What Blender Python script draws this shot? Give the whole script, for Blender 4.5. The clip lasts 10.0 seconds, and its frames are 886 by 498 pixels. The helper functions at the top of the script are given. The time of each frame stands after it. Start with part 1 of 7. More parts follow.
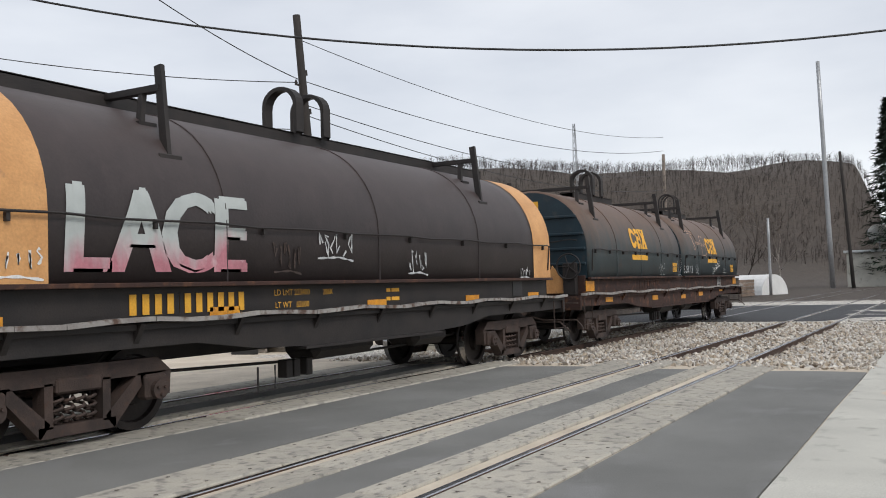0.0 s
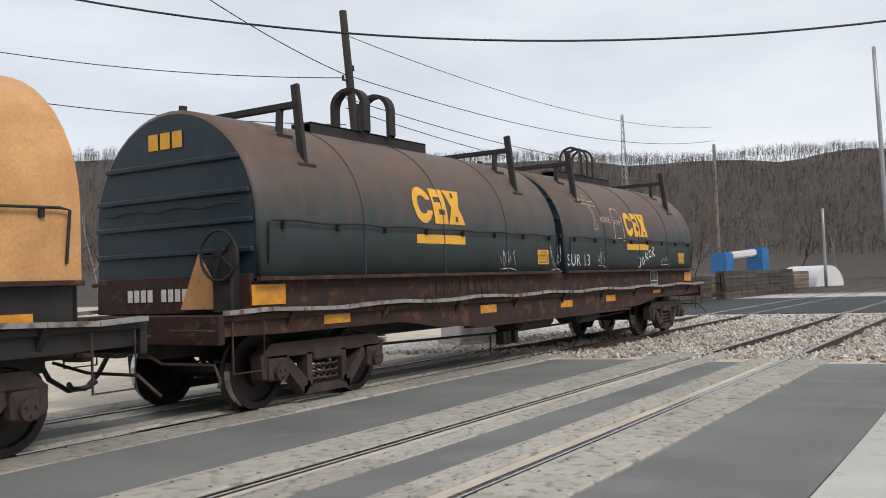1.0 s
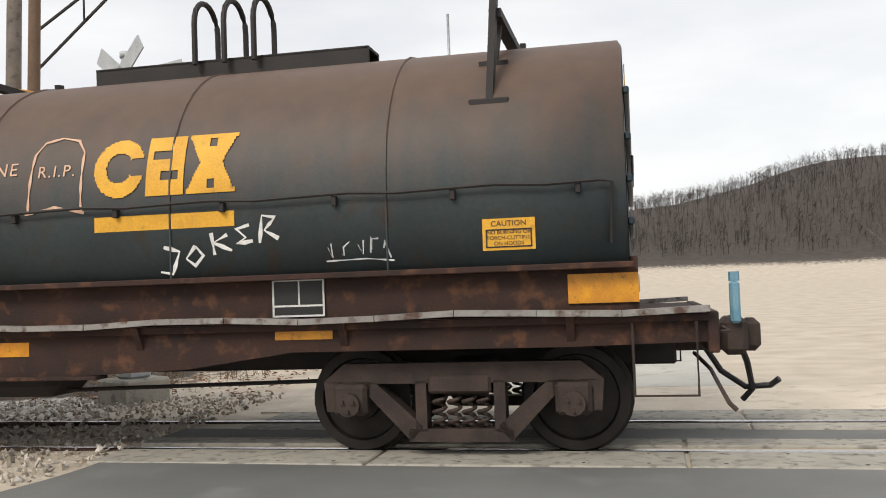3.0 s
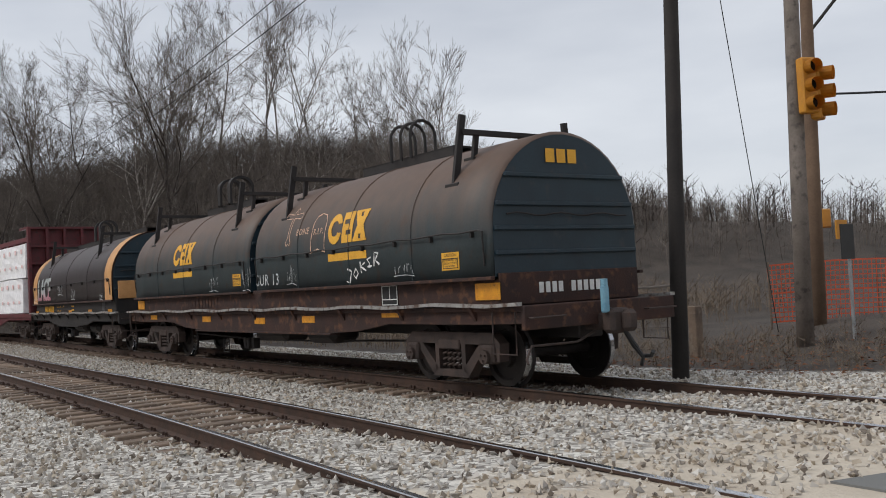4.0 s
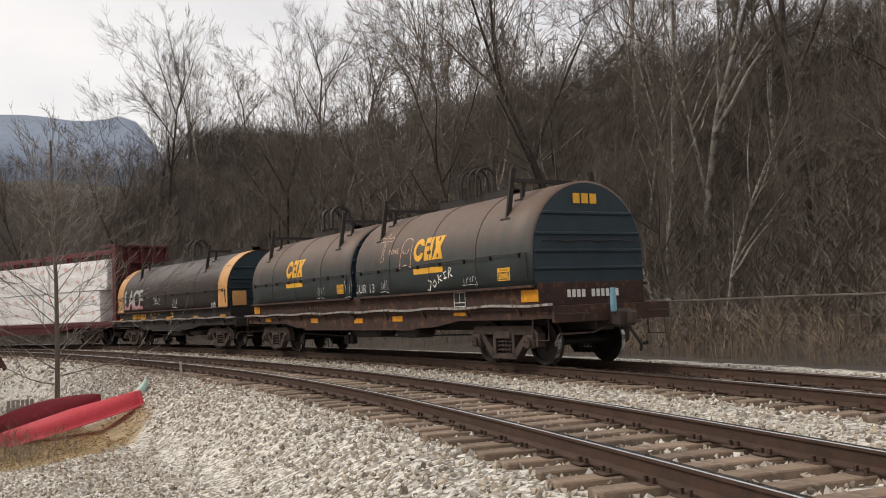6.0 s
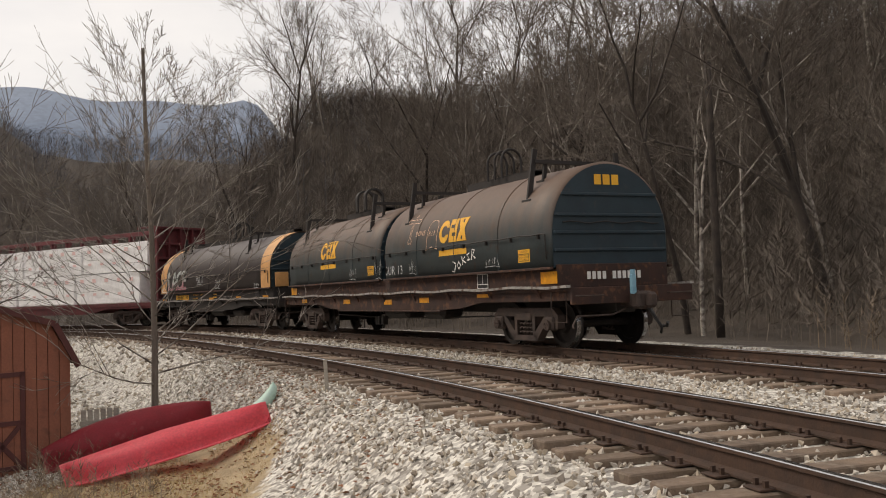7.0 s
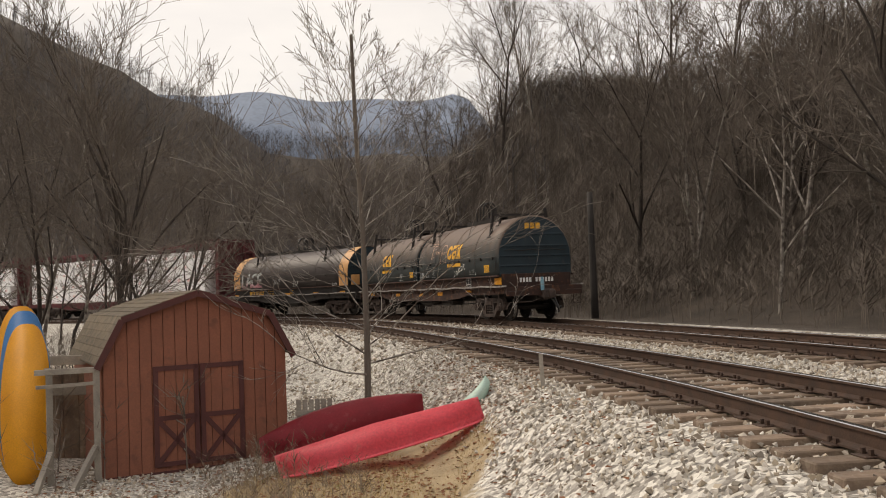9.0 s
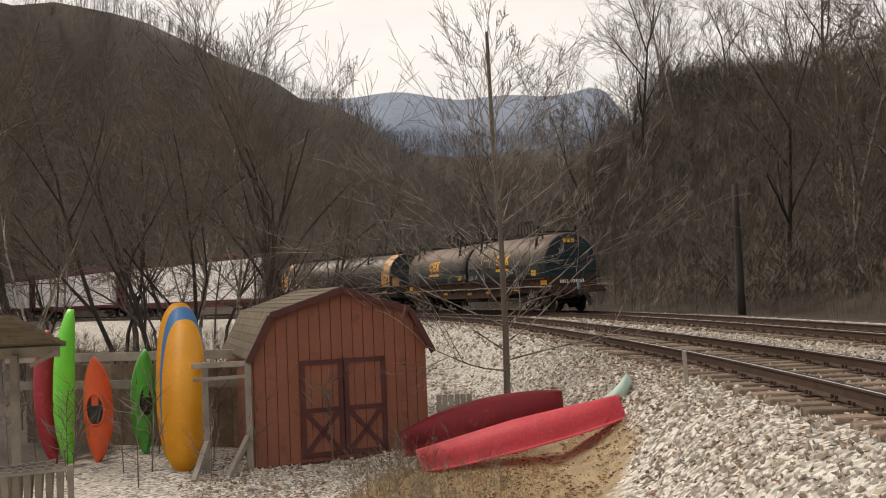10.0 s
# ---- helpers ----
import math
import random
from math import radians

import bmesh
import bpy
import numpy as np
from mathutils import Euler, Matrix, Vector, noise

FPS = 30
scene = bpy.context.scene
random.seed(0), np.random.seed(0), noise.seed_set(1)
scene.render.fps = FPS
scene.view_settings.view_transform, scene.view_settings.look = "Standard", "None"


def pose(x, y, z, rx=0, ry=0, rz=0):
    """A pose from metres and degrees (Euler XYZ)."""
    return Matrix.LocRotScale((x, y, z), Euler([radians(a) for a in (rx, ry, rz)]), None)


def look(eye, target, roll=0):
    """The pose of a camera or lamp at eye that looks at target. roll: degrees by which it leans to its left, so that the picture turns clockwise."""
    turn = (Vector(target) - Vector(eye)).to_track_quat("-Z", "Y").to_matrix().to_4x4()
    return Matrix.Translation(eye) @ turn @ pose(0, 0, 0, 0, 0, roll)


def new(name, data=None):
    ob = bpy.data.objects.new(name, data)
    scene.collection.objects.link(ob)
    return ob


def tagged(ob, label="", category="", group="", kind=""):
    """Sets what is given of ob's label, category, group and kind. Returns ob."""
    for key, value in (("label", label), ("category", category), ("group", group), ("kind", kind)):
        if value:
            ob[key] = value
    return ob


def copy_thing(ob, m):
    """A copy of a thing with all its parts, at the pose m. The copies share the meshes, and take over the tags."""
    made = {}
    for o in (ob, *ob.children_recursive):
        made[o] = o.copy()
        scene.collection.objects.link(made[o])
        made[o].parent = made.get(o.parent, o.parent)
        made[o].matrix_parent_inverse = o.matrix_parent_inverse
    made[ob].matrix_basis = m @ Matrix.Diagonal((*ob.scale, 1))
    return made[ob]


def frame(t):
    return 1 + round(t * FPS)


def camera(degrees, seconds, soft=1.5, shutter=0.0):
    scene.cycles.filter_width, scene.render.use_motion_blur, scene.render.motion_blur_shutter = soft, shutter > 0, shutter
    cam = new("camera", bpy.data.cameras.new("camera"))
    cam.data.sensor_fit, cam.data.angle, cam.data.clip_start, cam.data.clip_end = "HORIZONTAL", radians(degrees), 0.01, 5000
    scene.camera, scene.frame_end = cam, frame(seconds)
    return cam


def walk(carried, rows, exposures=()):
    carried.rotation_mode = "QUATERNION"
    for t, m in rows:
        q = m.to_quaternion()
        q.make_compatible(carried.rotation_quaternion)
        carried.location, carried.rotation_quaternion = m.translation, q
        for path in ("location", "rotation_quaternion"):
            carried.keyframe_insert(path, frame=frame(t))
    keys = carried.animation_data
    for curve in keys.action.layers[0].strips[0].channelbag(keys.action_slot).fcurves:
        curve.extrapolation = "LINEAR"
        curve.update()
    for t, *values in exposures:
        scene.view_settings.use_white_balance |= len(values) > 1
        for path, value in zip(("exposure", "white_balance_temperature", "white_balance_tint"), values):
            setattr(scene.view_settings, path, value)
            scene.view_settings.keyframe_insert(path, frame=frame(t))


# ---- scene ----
cam = camera(52.0, 10.0, soft=1.0, shutter=0.0)


def ray(yaw, pitch):
    """Unit way for a heading (degrees left of +Y) and a pitch."""
    a, b = radians(yaw), radians(pitch)
    return Vector((-math.sin(a) * math.cos(b), math.cos(a) * math.cos(b), math.sin(b)))


# seconds, x, y, z, heading left of +Y, pitch, roll
PATH = [
    (0.0, 0, 0, 1.36, -60.65, 2.39, -1.63), (0.5, 0, 0, 1.36, -59.85, 2.18, -1.69), (1.0, 0, 0, 1.36, -57.63, 2.07, -1.98),
    (1.5, 0, 0, 1.36, -51.85, 1.92, -2.23), (2.0, 0, 0, 1.36, -39.68, 1.83, -1.98), (2.2, 0, 0, 1.36, -32.04, 1.80, -2.24),
    (2.4, 0, 0, 1.36, -22.38, 1.88, -2.34), (2.5, 0, 0, 1.36, -17.0, 2.01, -2.02), (2.6, 0, 0, 1.36, -11.3, 2.08, -1.8),
    (2.7, 0, 0, 1.36, -5.2, 2.07, -1.74), (3.3, 0, 0, 1.38, 29.0, 2.1, -2.8), (3.8, 0, 0, 1.40, 51.40, 2.19, -3.6),
    (3.9, -0.15, 0, 1.40, 54.6, 2.25, -3.3), (4.0, -0.95, -0.03, 1.40, 57.19, 2.29, -2.96), (4.1, -3.2, -0.1, 1.39, 59.2, 2.4, -2.8), (4.2, -6.7, -0.24, 1.37, 60.7, 2.55, -2.7), (4.3, -10.3, -0.38, 1.34, 62.0, 2.75, -2.6), (4.4, -13.9, -0.52, 1.32, 63.1, 2.9, -2.5), (4.5, -17.26, -0.65, 1.30, 64.06, 3.10, -2.45), (5.0, -28.43, -1.06, 1.23, 67.33, 3.59, -2.69),
    (5.5, -35.64, -1.33, 1.19, 70.05, 3.30, -2.61), (6.0, -41.84, -1.56, 1.15, 73.54, 3.67, -2.36), (6.2, -43.6, -1.62, 1.15, 75.22, 3.44, -2.12),
    (6.8, -48.6, -1.82, 1.12, 79.6, 2.9, -2.1), (7.3, -50.75, -1.9, 1.10, 82.6, 2.45, -2.1),
    (7.5, -50.85, -1.90, 1.10, 83.90, 2.39, -2.13), (8.0, -50.85, -1.90, 1.10, 87.53, 1.96, -1.5), (8.5, -50.85, -1.90, 1.10, 90.69, 2.18, -1.61),
    (9.0, -50.85, -1.90, 1.10, 94.00, 2.54, -2.2), (9.5, -50.85, -1.90, 1.10, 98.34, 2.59, -2.0), (10.0, -50.85, -1.90, 1.10, 102.68, 2.65, -2.4),
]
walk(cam, [(t, look((x, y, z), Vector((x, y, z)) + ray(a, b), r)) for t, x, y, z, a, b, r in PATH],
     exposures=[(0.0, 0.25, 6500, 10), (1.5, 0.30, 6550, 10), (2.5, 0.55, 7100, 10), (2.7, 0.58, 7100, 10), (3.8, -0.05, 6400, 10), (4.2, 0.12, 6450, 10), (4.5, 0.32, 6500, 10), (5.0, 0.52, 6900, 10), (5.5, 0.47, 7150, 11), (7.5, 0.34, 7650, 13), (10.0, 0.42, 7900, 13)])

# ---- world and light: a bright overcast sky ----
SUN_EL, SUN_AZ = 42.0, 205.0
world = bpy.data.worlds.new("overcast_sky")
scene.world = world
world.use_nodes = True
nt = world.node_tree
nt.nodes.clear()
w_out = nt.nodes.new("ShaderNodeOutputWorld")
w_bg = nt.nodes.new("ShaderNodeBackground")
w_sky = nt.nodes.new("ShaderNodeTexSky")
w_sky.sky_type, w_sky.sun_disc = "NISHITA", False
w_sky.sun_elevation, w_sky.sun_rotation = radians(SUN_EL), radians(SUN_AZ)
w_tc = nt.nodes.new("ShaderNodeTexCoord")
w_map = nt.nodes.new("ShaderNodeMapping")
w_map.inputs["Scale"].default_value = (1.2, 1.2, 4.0)
w_noise = nt.nodes.new("ShaderNodeTexNoise")
w_noise.inputs["Scale"].default_value, w_noise.inputs["Detail"].default_value = 1.6, 6.0
w_ramp = nt.nodes.new("ShaderNodeValToRGB")
w_ramp.color_ramp.elements[0].position, w_ramp.color_ramp.elements[0].color = 0.30, (5.6, 5.9, 6.5, 1)
w_ramp.color_ramp.elements[1].position, w_ramp.color_ramp.elements[1].color = 0.72, (8.6, 8.8, 9.1, 1)
w_mix = nt.nodes.new("ShaderNodeMix")
w_mix.data_type = "RGBA"
w_mix.inputs["Factor"].default_value = 0.86
nt.links.new(w_tc.outputs["Generated"], w_map.inputs["Vector"])
nt.links.new(w_map.outputs["Vector"], w_noise.inputs["Vector"])
nt.links.new(w_noise.outputs["Fac"], w_ramp.inputs["Fac"])
nt.links.new(w_sky.outputs["Color"], w_mix.inputs["A"])
nt.links.new(w_ramp.outputs["Color"], w_mix.inputs["B"])
nt.links.new(w_mix.outputs["Result"], w_bg.inputs["Color"])
nt.links.new(w_bg.outputs["Background"], w_out.inputs["Surface"])
w_bg.inputs["Strength"].default_value = 0.10
sun = new("sun", bpy.data.lights.new("sun", "SUN"))
sun.data.energy, sun.data.angle, sun.data.color = 1.4, radians(20), (1.0, 0.96, 0.9)
sun.matrix_world = look((0, 0, 50), Vector((0, 0, 50)) - Vector((math.sin(radians(SUN_AZ)) * math.cos(radians(SUN_EL)),
                                                             math.cos(radians(SUN_AZ)) * math.cos(radians(SUN_EL)), math.sin(radians(SUN_EL)))))


# ---- materials ----
def material(name, c1, c2, scale=6.0, rough=0.7, metal=0.0, bump=0.15, fine=60.0, c3=None, spots=0.62, gloss=0.5, vary=0.0):
    """Two tones over a broad noise, a fine grain in relief, and where c3 is given stains of it."""
    m = bpy.data.materials.new(name)
    m.use_nodes = True
    t = m.node_tree
    n, l = t.nodes, t.links
    b = n["Principled BSDF"]
    co = n.new("ShaderNodeTexCoord")
    big = n.new("ShaderNodeTexNoise")
    big.inputs["Scale"].default_value, big.inputs["Detail"].default_value = scale, 5.0
    l.new(co.outputs["Object"], big.inputs["Vector"])
    mx = n.new("ShaderNodeMix")
    mx.data_type = "RGBA"
    mx.inputs["A"].default_value, mx.inputs["B"].default_value = (*c1, 1), (*c2, 1)
    rp = n.new("ShaderNodeMapRange")
    rp.inputs["From Min"].default_value, rp.inputs["From Max"].default_value = 0.32, 0.68
    l.new(big.outputs["Fac"], rp.inputs["Value"])
    l.new(rp.outputs["Result"], mx.inputs["Factor"])
    col = mx.outputs["Result"]
    small = n.new("ShaderNodeTexNoise")
    small.inputs["Scale"].default_value, small.inputs["Detail"].default_value = fine, 4.0
    l.new(co.outputs["Object"], small.inputs["Vector"])
    if c3 is not None:
        s = n.new("ShaderNodeTexNoise")
        s.inputs["Scale"].default_value, s.inputs["Detail"].default_value = scale * 2.7, 8.0
        l.new(co.outputs["Object"], s.inputs["Vector"])
        r2 = n.new("ShaderNodeMapRange")
        r2.inputs["From Min"].default_value, r2.inputs["From Max"].default_value = spots - 0.08, spots + 0.06
        l.new(s.outputs["Fac"], r2.inputs["Value"])
        m2 = n.new("ShaderNodeMix")
        m2.data_type = "RGBA"
        m2.inputs["B"].default_value = (*c3, 1)
        l.new(col, m2.inputs["A"])
        l.new(r2.outputs["Result"], m2.inputs["Factor"])
        col = m2.outputs["Result"]
    hv = n.new("ShaderNodeHueSaturation")
    g = n.new("ShaderNodeMapRange")
    g.inputs["To Min"].default_value, g.inputs["To Max"].default_value = 0.75, 1.25
    l.new(small.outputs["Fac"], g.inputs["Value"])
    val = g.outputs["Result"]
    if vary:
        oi = n.new("ShaderNodeObjectInfo")
        v1 = n.new("ShaderNodeMapRange")
        v1.inputs["To Min"].default_value, v1.inputs["To Max"].default_value = 1 - vary, 1 + vary
        l.new(oi.outputs["Random"], v1.inputs["Value"])
        mu = n.new("ShaderNodeMath")
        mu.operation = "MULTIPLY"
        l.new(val, mu.inputs[0])
        l.new(v1.outputs["Result"], mu.inputs[1])
        val = mu.outputs[0]
    l.new(val, hv.inputs["Value"])
    l.new(col, hv.inputs["Color"])
    l.new(hv.outputs["Color"], b.inputs["Base Color"])
    b.inputs["Roughness"].default_value, b.inputs["Metallic"].default_value = rough, metal
    b.inputs["Specular IOR Level"].default_value = gloss
    if bump:
        bp = n.new("ShaderNodeBump")
        bp.inputs["Strength"].default_value, bp.inputs["Distance"].default_value = bump, 0.02
        l.new(small.outputs["Fac"], bp.inputs["Height"])
        l.new(bp.outputs["Normal"], b.inputs["Normal"])
    return m


def weathered(name, low, top, z0, z1, streak, rough=0.55):
    """Paint that has rusted from the roof down, with rain streaks."""
    m = material(name, low, tuple(v * 0.72 for v in low), 1.6, rough, 0.0, 0.08, 30.0, streak, 0.66, 0.4)
    t = m.node_tree
    n, l = t.nodes, t.links
    b = n["Principled BSDF"]
    src = b.inputs["Base Color"].links[0].from_socket
    co = n.new("ShaderNodeTexCoord")
    sep = n.new("ShaderNodeSeparateXYZ")
    l.new(co.outputs["Object"], sep.inputs["Vector"])
    mp = n.new("ShaderNodeMapping")
    mp.inputs["Scale"].default_value = (3.0, 3.0, 0.5)
    l.new(co.outputs["Object"], mp.inputs["Vector"])
    ns = n.new("ShaderNodeTexNoise")
    ns.inputs["Scale"].default_value, ns.inputs["Detail"].default_value = 1.5, 7.0
    l.new(mp.outputs["Vector"], ns.inputs["Vector"])
    ma = n.new("ShaderNodeMath")
    ma.operation = "MULTIPLY_ADD"
    ma.inputs[1].default_value = 0.9
    l.new(ns.outputs["Fac"], ma.inputs[0])
    l.new(sep.outputs["Z"], ma.inputs[2])
    mr = n.new("ShaderNodeMapRange")
    mr.inputs["From Min"].default_value, mr.inputs["From Max"].default_value = z0 + 0.45, z1 + 0.45
    l.new(ma.outputs[0], mr.inputs["Value"])
    rust = n.new("ShaderNodeMix")
    rust.data_type = "RGBA"
    n2 = n.new("ShaderNodeTexNoise")
    n2.inputs["Scale"].default_value, n2.inputs["Detail"].default_value = 5.0, 8.0
    l.new(co.outputs["Object"], n2.inputs["Vector"])
    rust.inputs["A"].default_value, rust.inputs["B"].default_value = (*top, 1), (*[v * 0.62 for v in top], 1)
    l.new(n2.outputs["Fac"], rust.inputs["Factor"])
    mx = n.new("ShaderNodeMix")
    mx.data_type = "RGBA"
    l.new(mr.outputs["Result"], mx.inputs["Factor"])
    l.new(src, mx.inputs["A"])
    l.new(rust.outputs["Result"], mx.inputs["B"])
    l.new(mx.outputs["Result"], b.inputs["Base Color"])
    return m


M_BLUE = weathered("rusting_blue_paint", (0.042, 0.056, 0.060), (0.142, 0.089, 0.064), 2.0, 2.95, (0.05, 0.04, 0.035))
M_BLUE_END = material("blue_end_paint", (0.012, 0.030, 0.042), (0.008, 0.020, 0.030), 2.0, 0.5, 0, 0.05, 30, (0.03, 0.035, 0.04), 0.66)
M_DARK = weathered("faded_black_paint", (0.036, 0.028, 0.028), (0.070, 0.052, 0.050), 2.1, 3.2, (0.04, 0.03, 0.03), 0.5)
M_TAN = material("orange_tan_paint", (0.62, 0.33, 0.13), (0.50, 0.25, 0.09), 3.0, 0.55, 0, 0.04, 40, (0.30, 0.16, 0.08), 0.72)
M_RUST = material("rusty_brown_steel", (0.054, 0.023, 0.016), (0.026, 0.014, 0.012), 2.4, 0.8, 0.1, 0.25, 45, (0.11, 0.048, 0.025), 0.62)
M_BLACK = material("sooty_black_steel", (0.018, 0.016, 0.016), (0.032, 0.026, 0.024), 3.0, 0.65, 0.2, 0.15, 50)
M_FRAME = material("dark_truck_steel", (0.070, 0.047, 0.039), (0.036, 0.026, 0.023), 5.0, 0.75, 0.2, 0.25, 60, (0.07, 0.04, 0.03), 0.66)
M_WHEEL = material("dark_wheel_steel", (0.030, 0.024, 0.022), (0.018, 0.015, 0.014), 6.0, 0.55, 0.5, 0.1, 40)
M_TREAD = material("polished_steel", (0.55, 0.55, 0.56), (0.42, 0.42, 0.43), 20.0, 0.22, 1.0, 0.02, 80)
M_EDGE = material("worn_grey_walkway_edge", (0.34, 0.33, 0.31), (0.22, 0.20, 0.19), 3.0, 0.75, 0.1, 0.2, 40, (0.10, 0.06, 0.045), 0.58)
M_YEL = material("yellow_paint", (0.80, 0.42, 0.035), (0.66, 0.33, 0.03), 4.0, 0.6, 0, 0.05, 60, (0.35, 0.17, 0.04), 0.72)
M_REFL = material("amber_reflector", (0.75, 0.33, 0.02), (0.55, 0.22, 0.02), 8.0, 0.4, 0, 0.03, 90, (0.25, 0.12, 0.03), 0.68)
M_WHT = material("white_marking", (0.75, 0.74, 0.72), (0.60, 0.60, 0.58), 8.0, 0.7, 0, 0.05, 60)
M_CHALK = material("faded_white_spray", (0.55, 0.56, 0.56), (0.32, 0.34, 0.35), 9.0, 0.8, 0, 0.05, 60)
M_PINK = material("pink_spray", (0.55, 0.22, 0.26), (0.40, 0.17, 0.20), 5.0, 0.8, 0, 0.05, 60, (0.60, 0.55, 0.55), 0.66)
M_SILVER = material("silver_spray", (0.52, 0.56, 0.55), (0.40, 0.45, 0.46), 5.0, 0.6, 0, 0.05, 60, (0.20, 0.22, 0.24), 0.70)
M_FADE = weathered("pink_to_silver_spray", (0.50, 0.20, 0.24), (0.50, 0.54, 0.53), 1.62, 1.98, (0.56, 0.40, 0.42))
M_PEACH = material("peach_spray", (0.72, 0.47, 0.33), (0.60, 0.38, 0.27), 6.0, 0.8, 0, 0.04, 60)
M_RAIL = material("rusty_rail", (0.075, 0.040, 0.026), (0.045, 0.027, 0.020), 6.0, 0.75, 0.2, 0.2, 50)
M_TIE = material("weathered_tie_wood", (0.22, 0.155, 0.11), (0.12, 0.088, 0.068), 3.0, 0.9, 0, 0.5, 30, (0.22, 0.17, 0.13), 0.62, vary=0.3)
M_CONC = material("worn_concrete_panel", (0.42, 0.39, 0.33), (0.33, 0.31, 0.27), 3.0, 0.9, 0, 0.2, 70, (0.20, 0.19, 0.17), 0.60, vary=0.12)
M_ASPH = material("grey_asphalt", (0.19, 0.19, 0.18), (0.125, 0.125, 0.119), 0.55, 0.85, 0, 0.35, 160, (0.19, 0.19, 0.185), 0.64)
M_ASPH2 = material("fresh_dark_asphalt", (0.030, 0.031, 0.034), (0.045, 0.046, 0.05), 1.2, 0.8, 0, 0.4, 150)
M_SAND = material("pale_dusty_gravel", (0.66, 0.58, 0.47), (0.52, 0.45, 0.36), 1.5, 0.95, 0, 0.4, 60, (0.42, 0.36, 0.29), 0.66)
M_PALEB = material("pale_blue_paint", (0.20, 0.38, 0.48), (0.12, 0.28, 0.38), 6.0, 0.5)
M_WALKC = material("pale_concrete", (0.50, 0.49, 0.44), (0.42, 0.41, 0.37), 1.2, 0.9, 0, 0.2, 90, (0.30, 0.29, 0.26), 0.66)
M_MAROON = material("maroon_paint", (0.12, 0.018, 0.022), (0.075, 0.013, 0.016), 2.5, 0.6, 0, 0.08, 40, (0.05, 0.02, 0.02), 0.64)
M_WRAP = material("white_plastic_wrap", (0.94, 0.93, 0.93), (0.88, 0.87, 0.88), 2.5, 0.45, 0, 0.2, 6.0, (0.66, 0.62, 0.62), 0.72)
M_REDINK = material("red_print", (0.78, 0.50, 0.48), (0.84, 0.66, 0.65), 5.0, 0.6, 0, 0.02, 40)
M_BARK = material("dark_bark", (0.060, 0.046, 0.038), (0.030, 0.024, 0.021), 4.0, 0.95, 0, 0.4, 40, vary=0.25)
M_BARKL = material("pale_sycamore_bark", (0.42, 0.39, 0.35), (0.17, 0.14, 0.12), 1.4, 0.9, 0, 0.3, 30, (0.10, 0.08, 0.07), 0.55, vary=0.2)
M_TWIG = material("winter_twigs", (0.165, 0.136, 0.114), (0.098, 0.080, 0.068), 0.3, 0.95, 0, 0.0, 3.0, (0.20, 0.168, 0.142), 0.64)
# darker copy of the twig tones, shade among the far trees painted in
M_TWIGD = material("shaded_far_twigs", (0.075, 0.060, 0.055), (0.045, 0.037, 0.034), 0.05, 0.95, 0, 0.0, 1.0)
# twig tones greyed towards blue, distance haze put into the colour
M_TWIGH = material("twigs_tinted_haze_grey", (0.125, 0.118, 0.122), (0.085, 0.080, 0.086), 0.05, 0.95, 0, 0.0, 1.0)
# the ridge's colour carries the blue haze of distance
M_HAZE = material("woods_tinted_haze_blue", (0.19, 0.235, 0.31), (0.16, 0.20, 0.27), 0.02, 0.95, 0, 0.0, 0.2)
M_POLE = material("weathered_pole_wood", (0.24, 0.20, 0.17), (0.15, 0.125, 0.105), 2.0, 0.9, 0, 0.4, 25, (0.09, 0.075, 0.065), 0.62)
M_POLED = material("creosoted_pole", (0.022, 0.019, 0.018), (0.035, 0.029, 0.026), 2.0, 0.85, 0, 0.3, 25)
M_GALV = material("galvanised_steel", (0.42, 0.43, 0.44), (0.33, 0.34, 0.35), 6.0, 0.45, 0.6, 0.05, 60)
M_GREYP = material("light_grey_paint", (0.50, 0.52, 0.53), (0.42, 0.44, 0.45), 5.0, 0.5, 0, 0.05, 50, (0.25, 0.24, 0.22), 0.7)
M_WIRE = material("black_cable", (0.012, 0.012, 0.013), (0.02, 0.02, 0.02), 4.0, 0.6, 0, 0.0)
M_SHED = material("red_brown_siding", (0.25, 0.092, 0.056), (0.205, 0.075, 0.047), 2.0, 0.8, 0, 0.15, 40, (0.16, 0.06, 0.04), 0.66)
M_TRIM = material("dark_maroon_trim", (0.085, 0.022, 0.020), (0.065, 0.018, 0.017), 4.0, 0.7, 0, 0.1, 40)
M_SHINGLE = material("brown_shingle", (0.17, 0.135, 0.095), (0.115, 0.092, 0.068), 3.0, 0.95, 0, 0.4, 60, (0.09, 0.08, 0.06), 0.6, vary=0.2)
M_GREYW = material("weathered_grey_wood", (0.30, 0.27, 0.23), (0.19, 0.17, 0.15), 3.0, 0.9, 0, 0.35, 40, vary=0.2)
M_CRIM = material("crimson_plastic", (0.38, 0.020, 0.038), (0.30, 0.016, 0.030), 2.0, 0.5, 0, 0.06, 30, (0.42, 0.08, 0.09), 0.70)
M_CORAL = material("faded_red_plastic", (0.86, 0.12, 0.16), (0.80, 0.09, 0.125), 2.0, 0.5, 0, 0.06, 30, (0.82, 0.16, 0.18), 0.68)
M_MINT = material("mint_plastic", (0.42, 0.60, 0.52), (0.36, 0.52, 0.46), 2.0, 0.5)
M_LIME = material("lime_green_plastic", (0.16, 0.72, 0.07), (0.12, 0.60, 0.06), 2.0, 0.4)
M_GREEN = material("green_plastic", (0.06, 0.42, 0.05), (0.05, 0.33, 0.04), 2.0, 0.4)
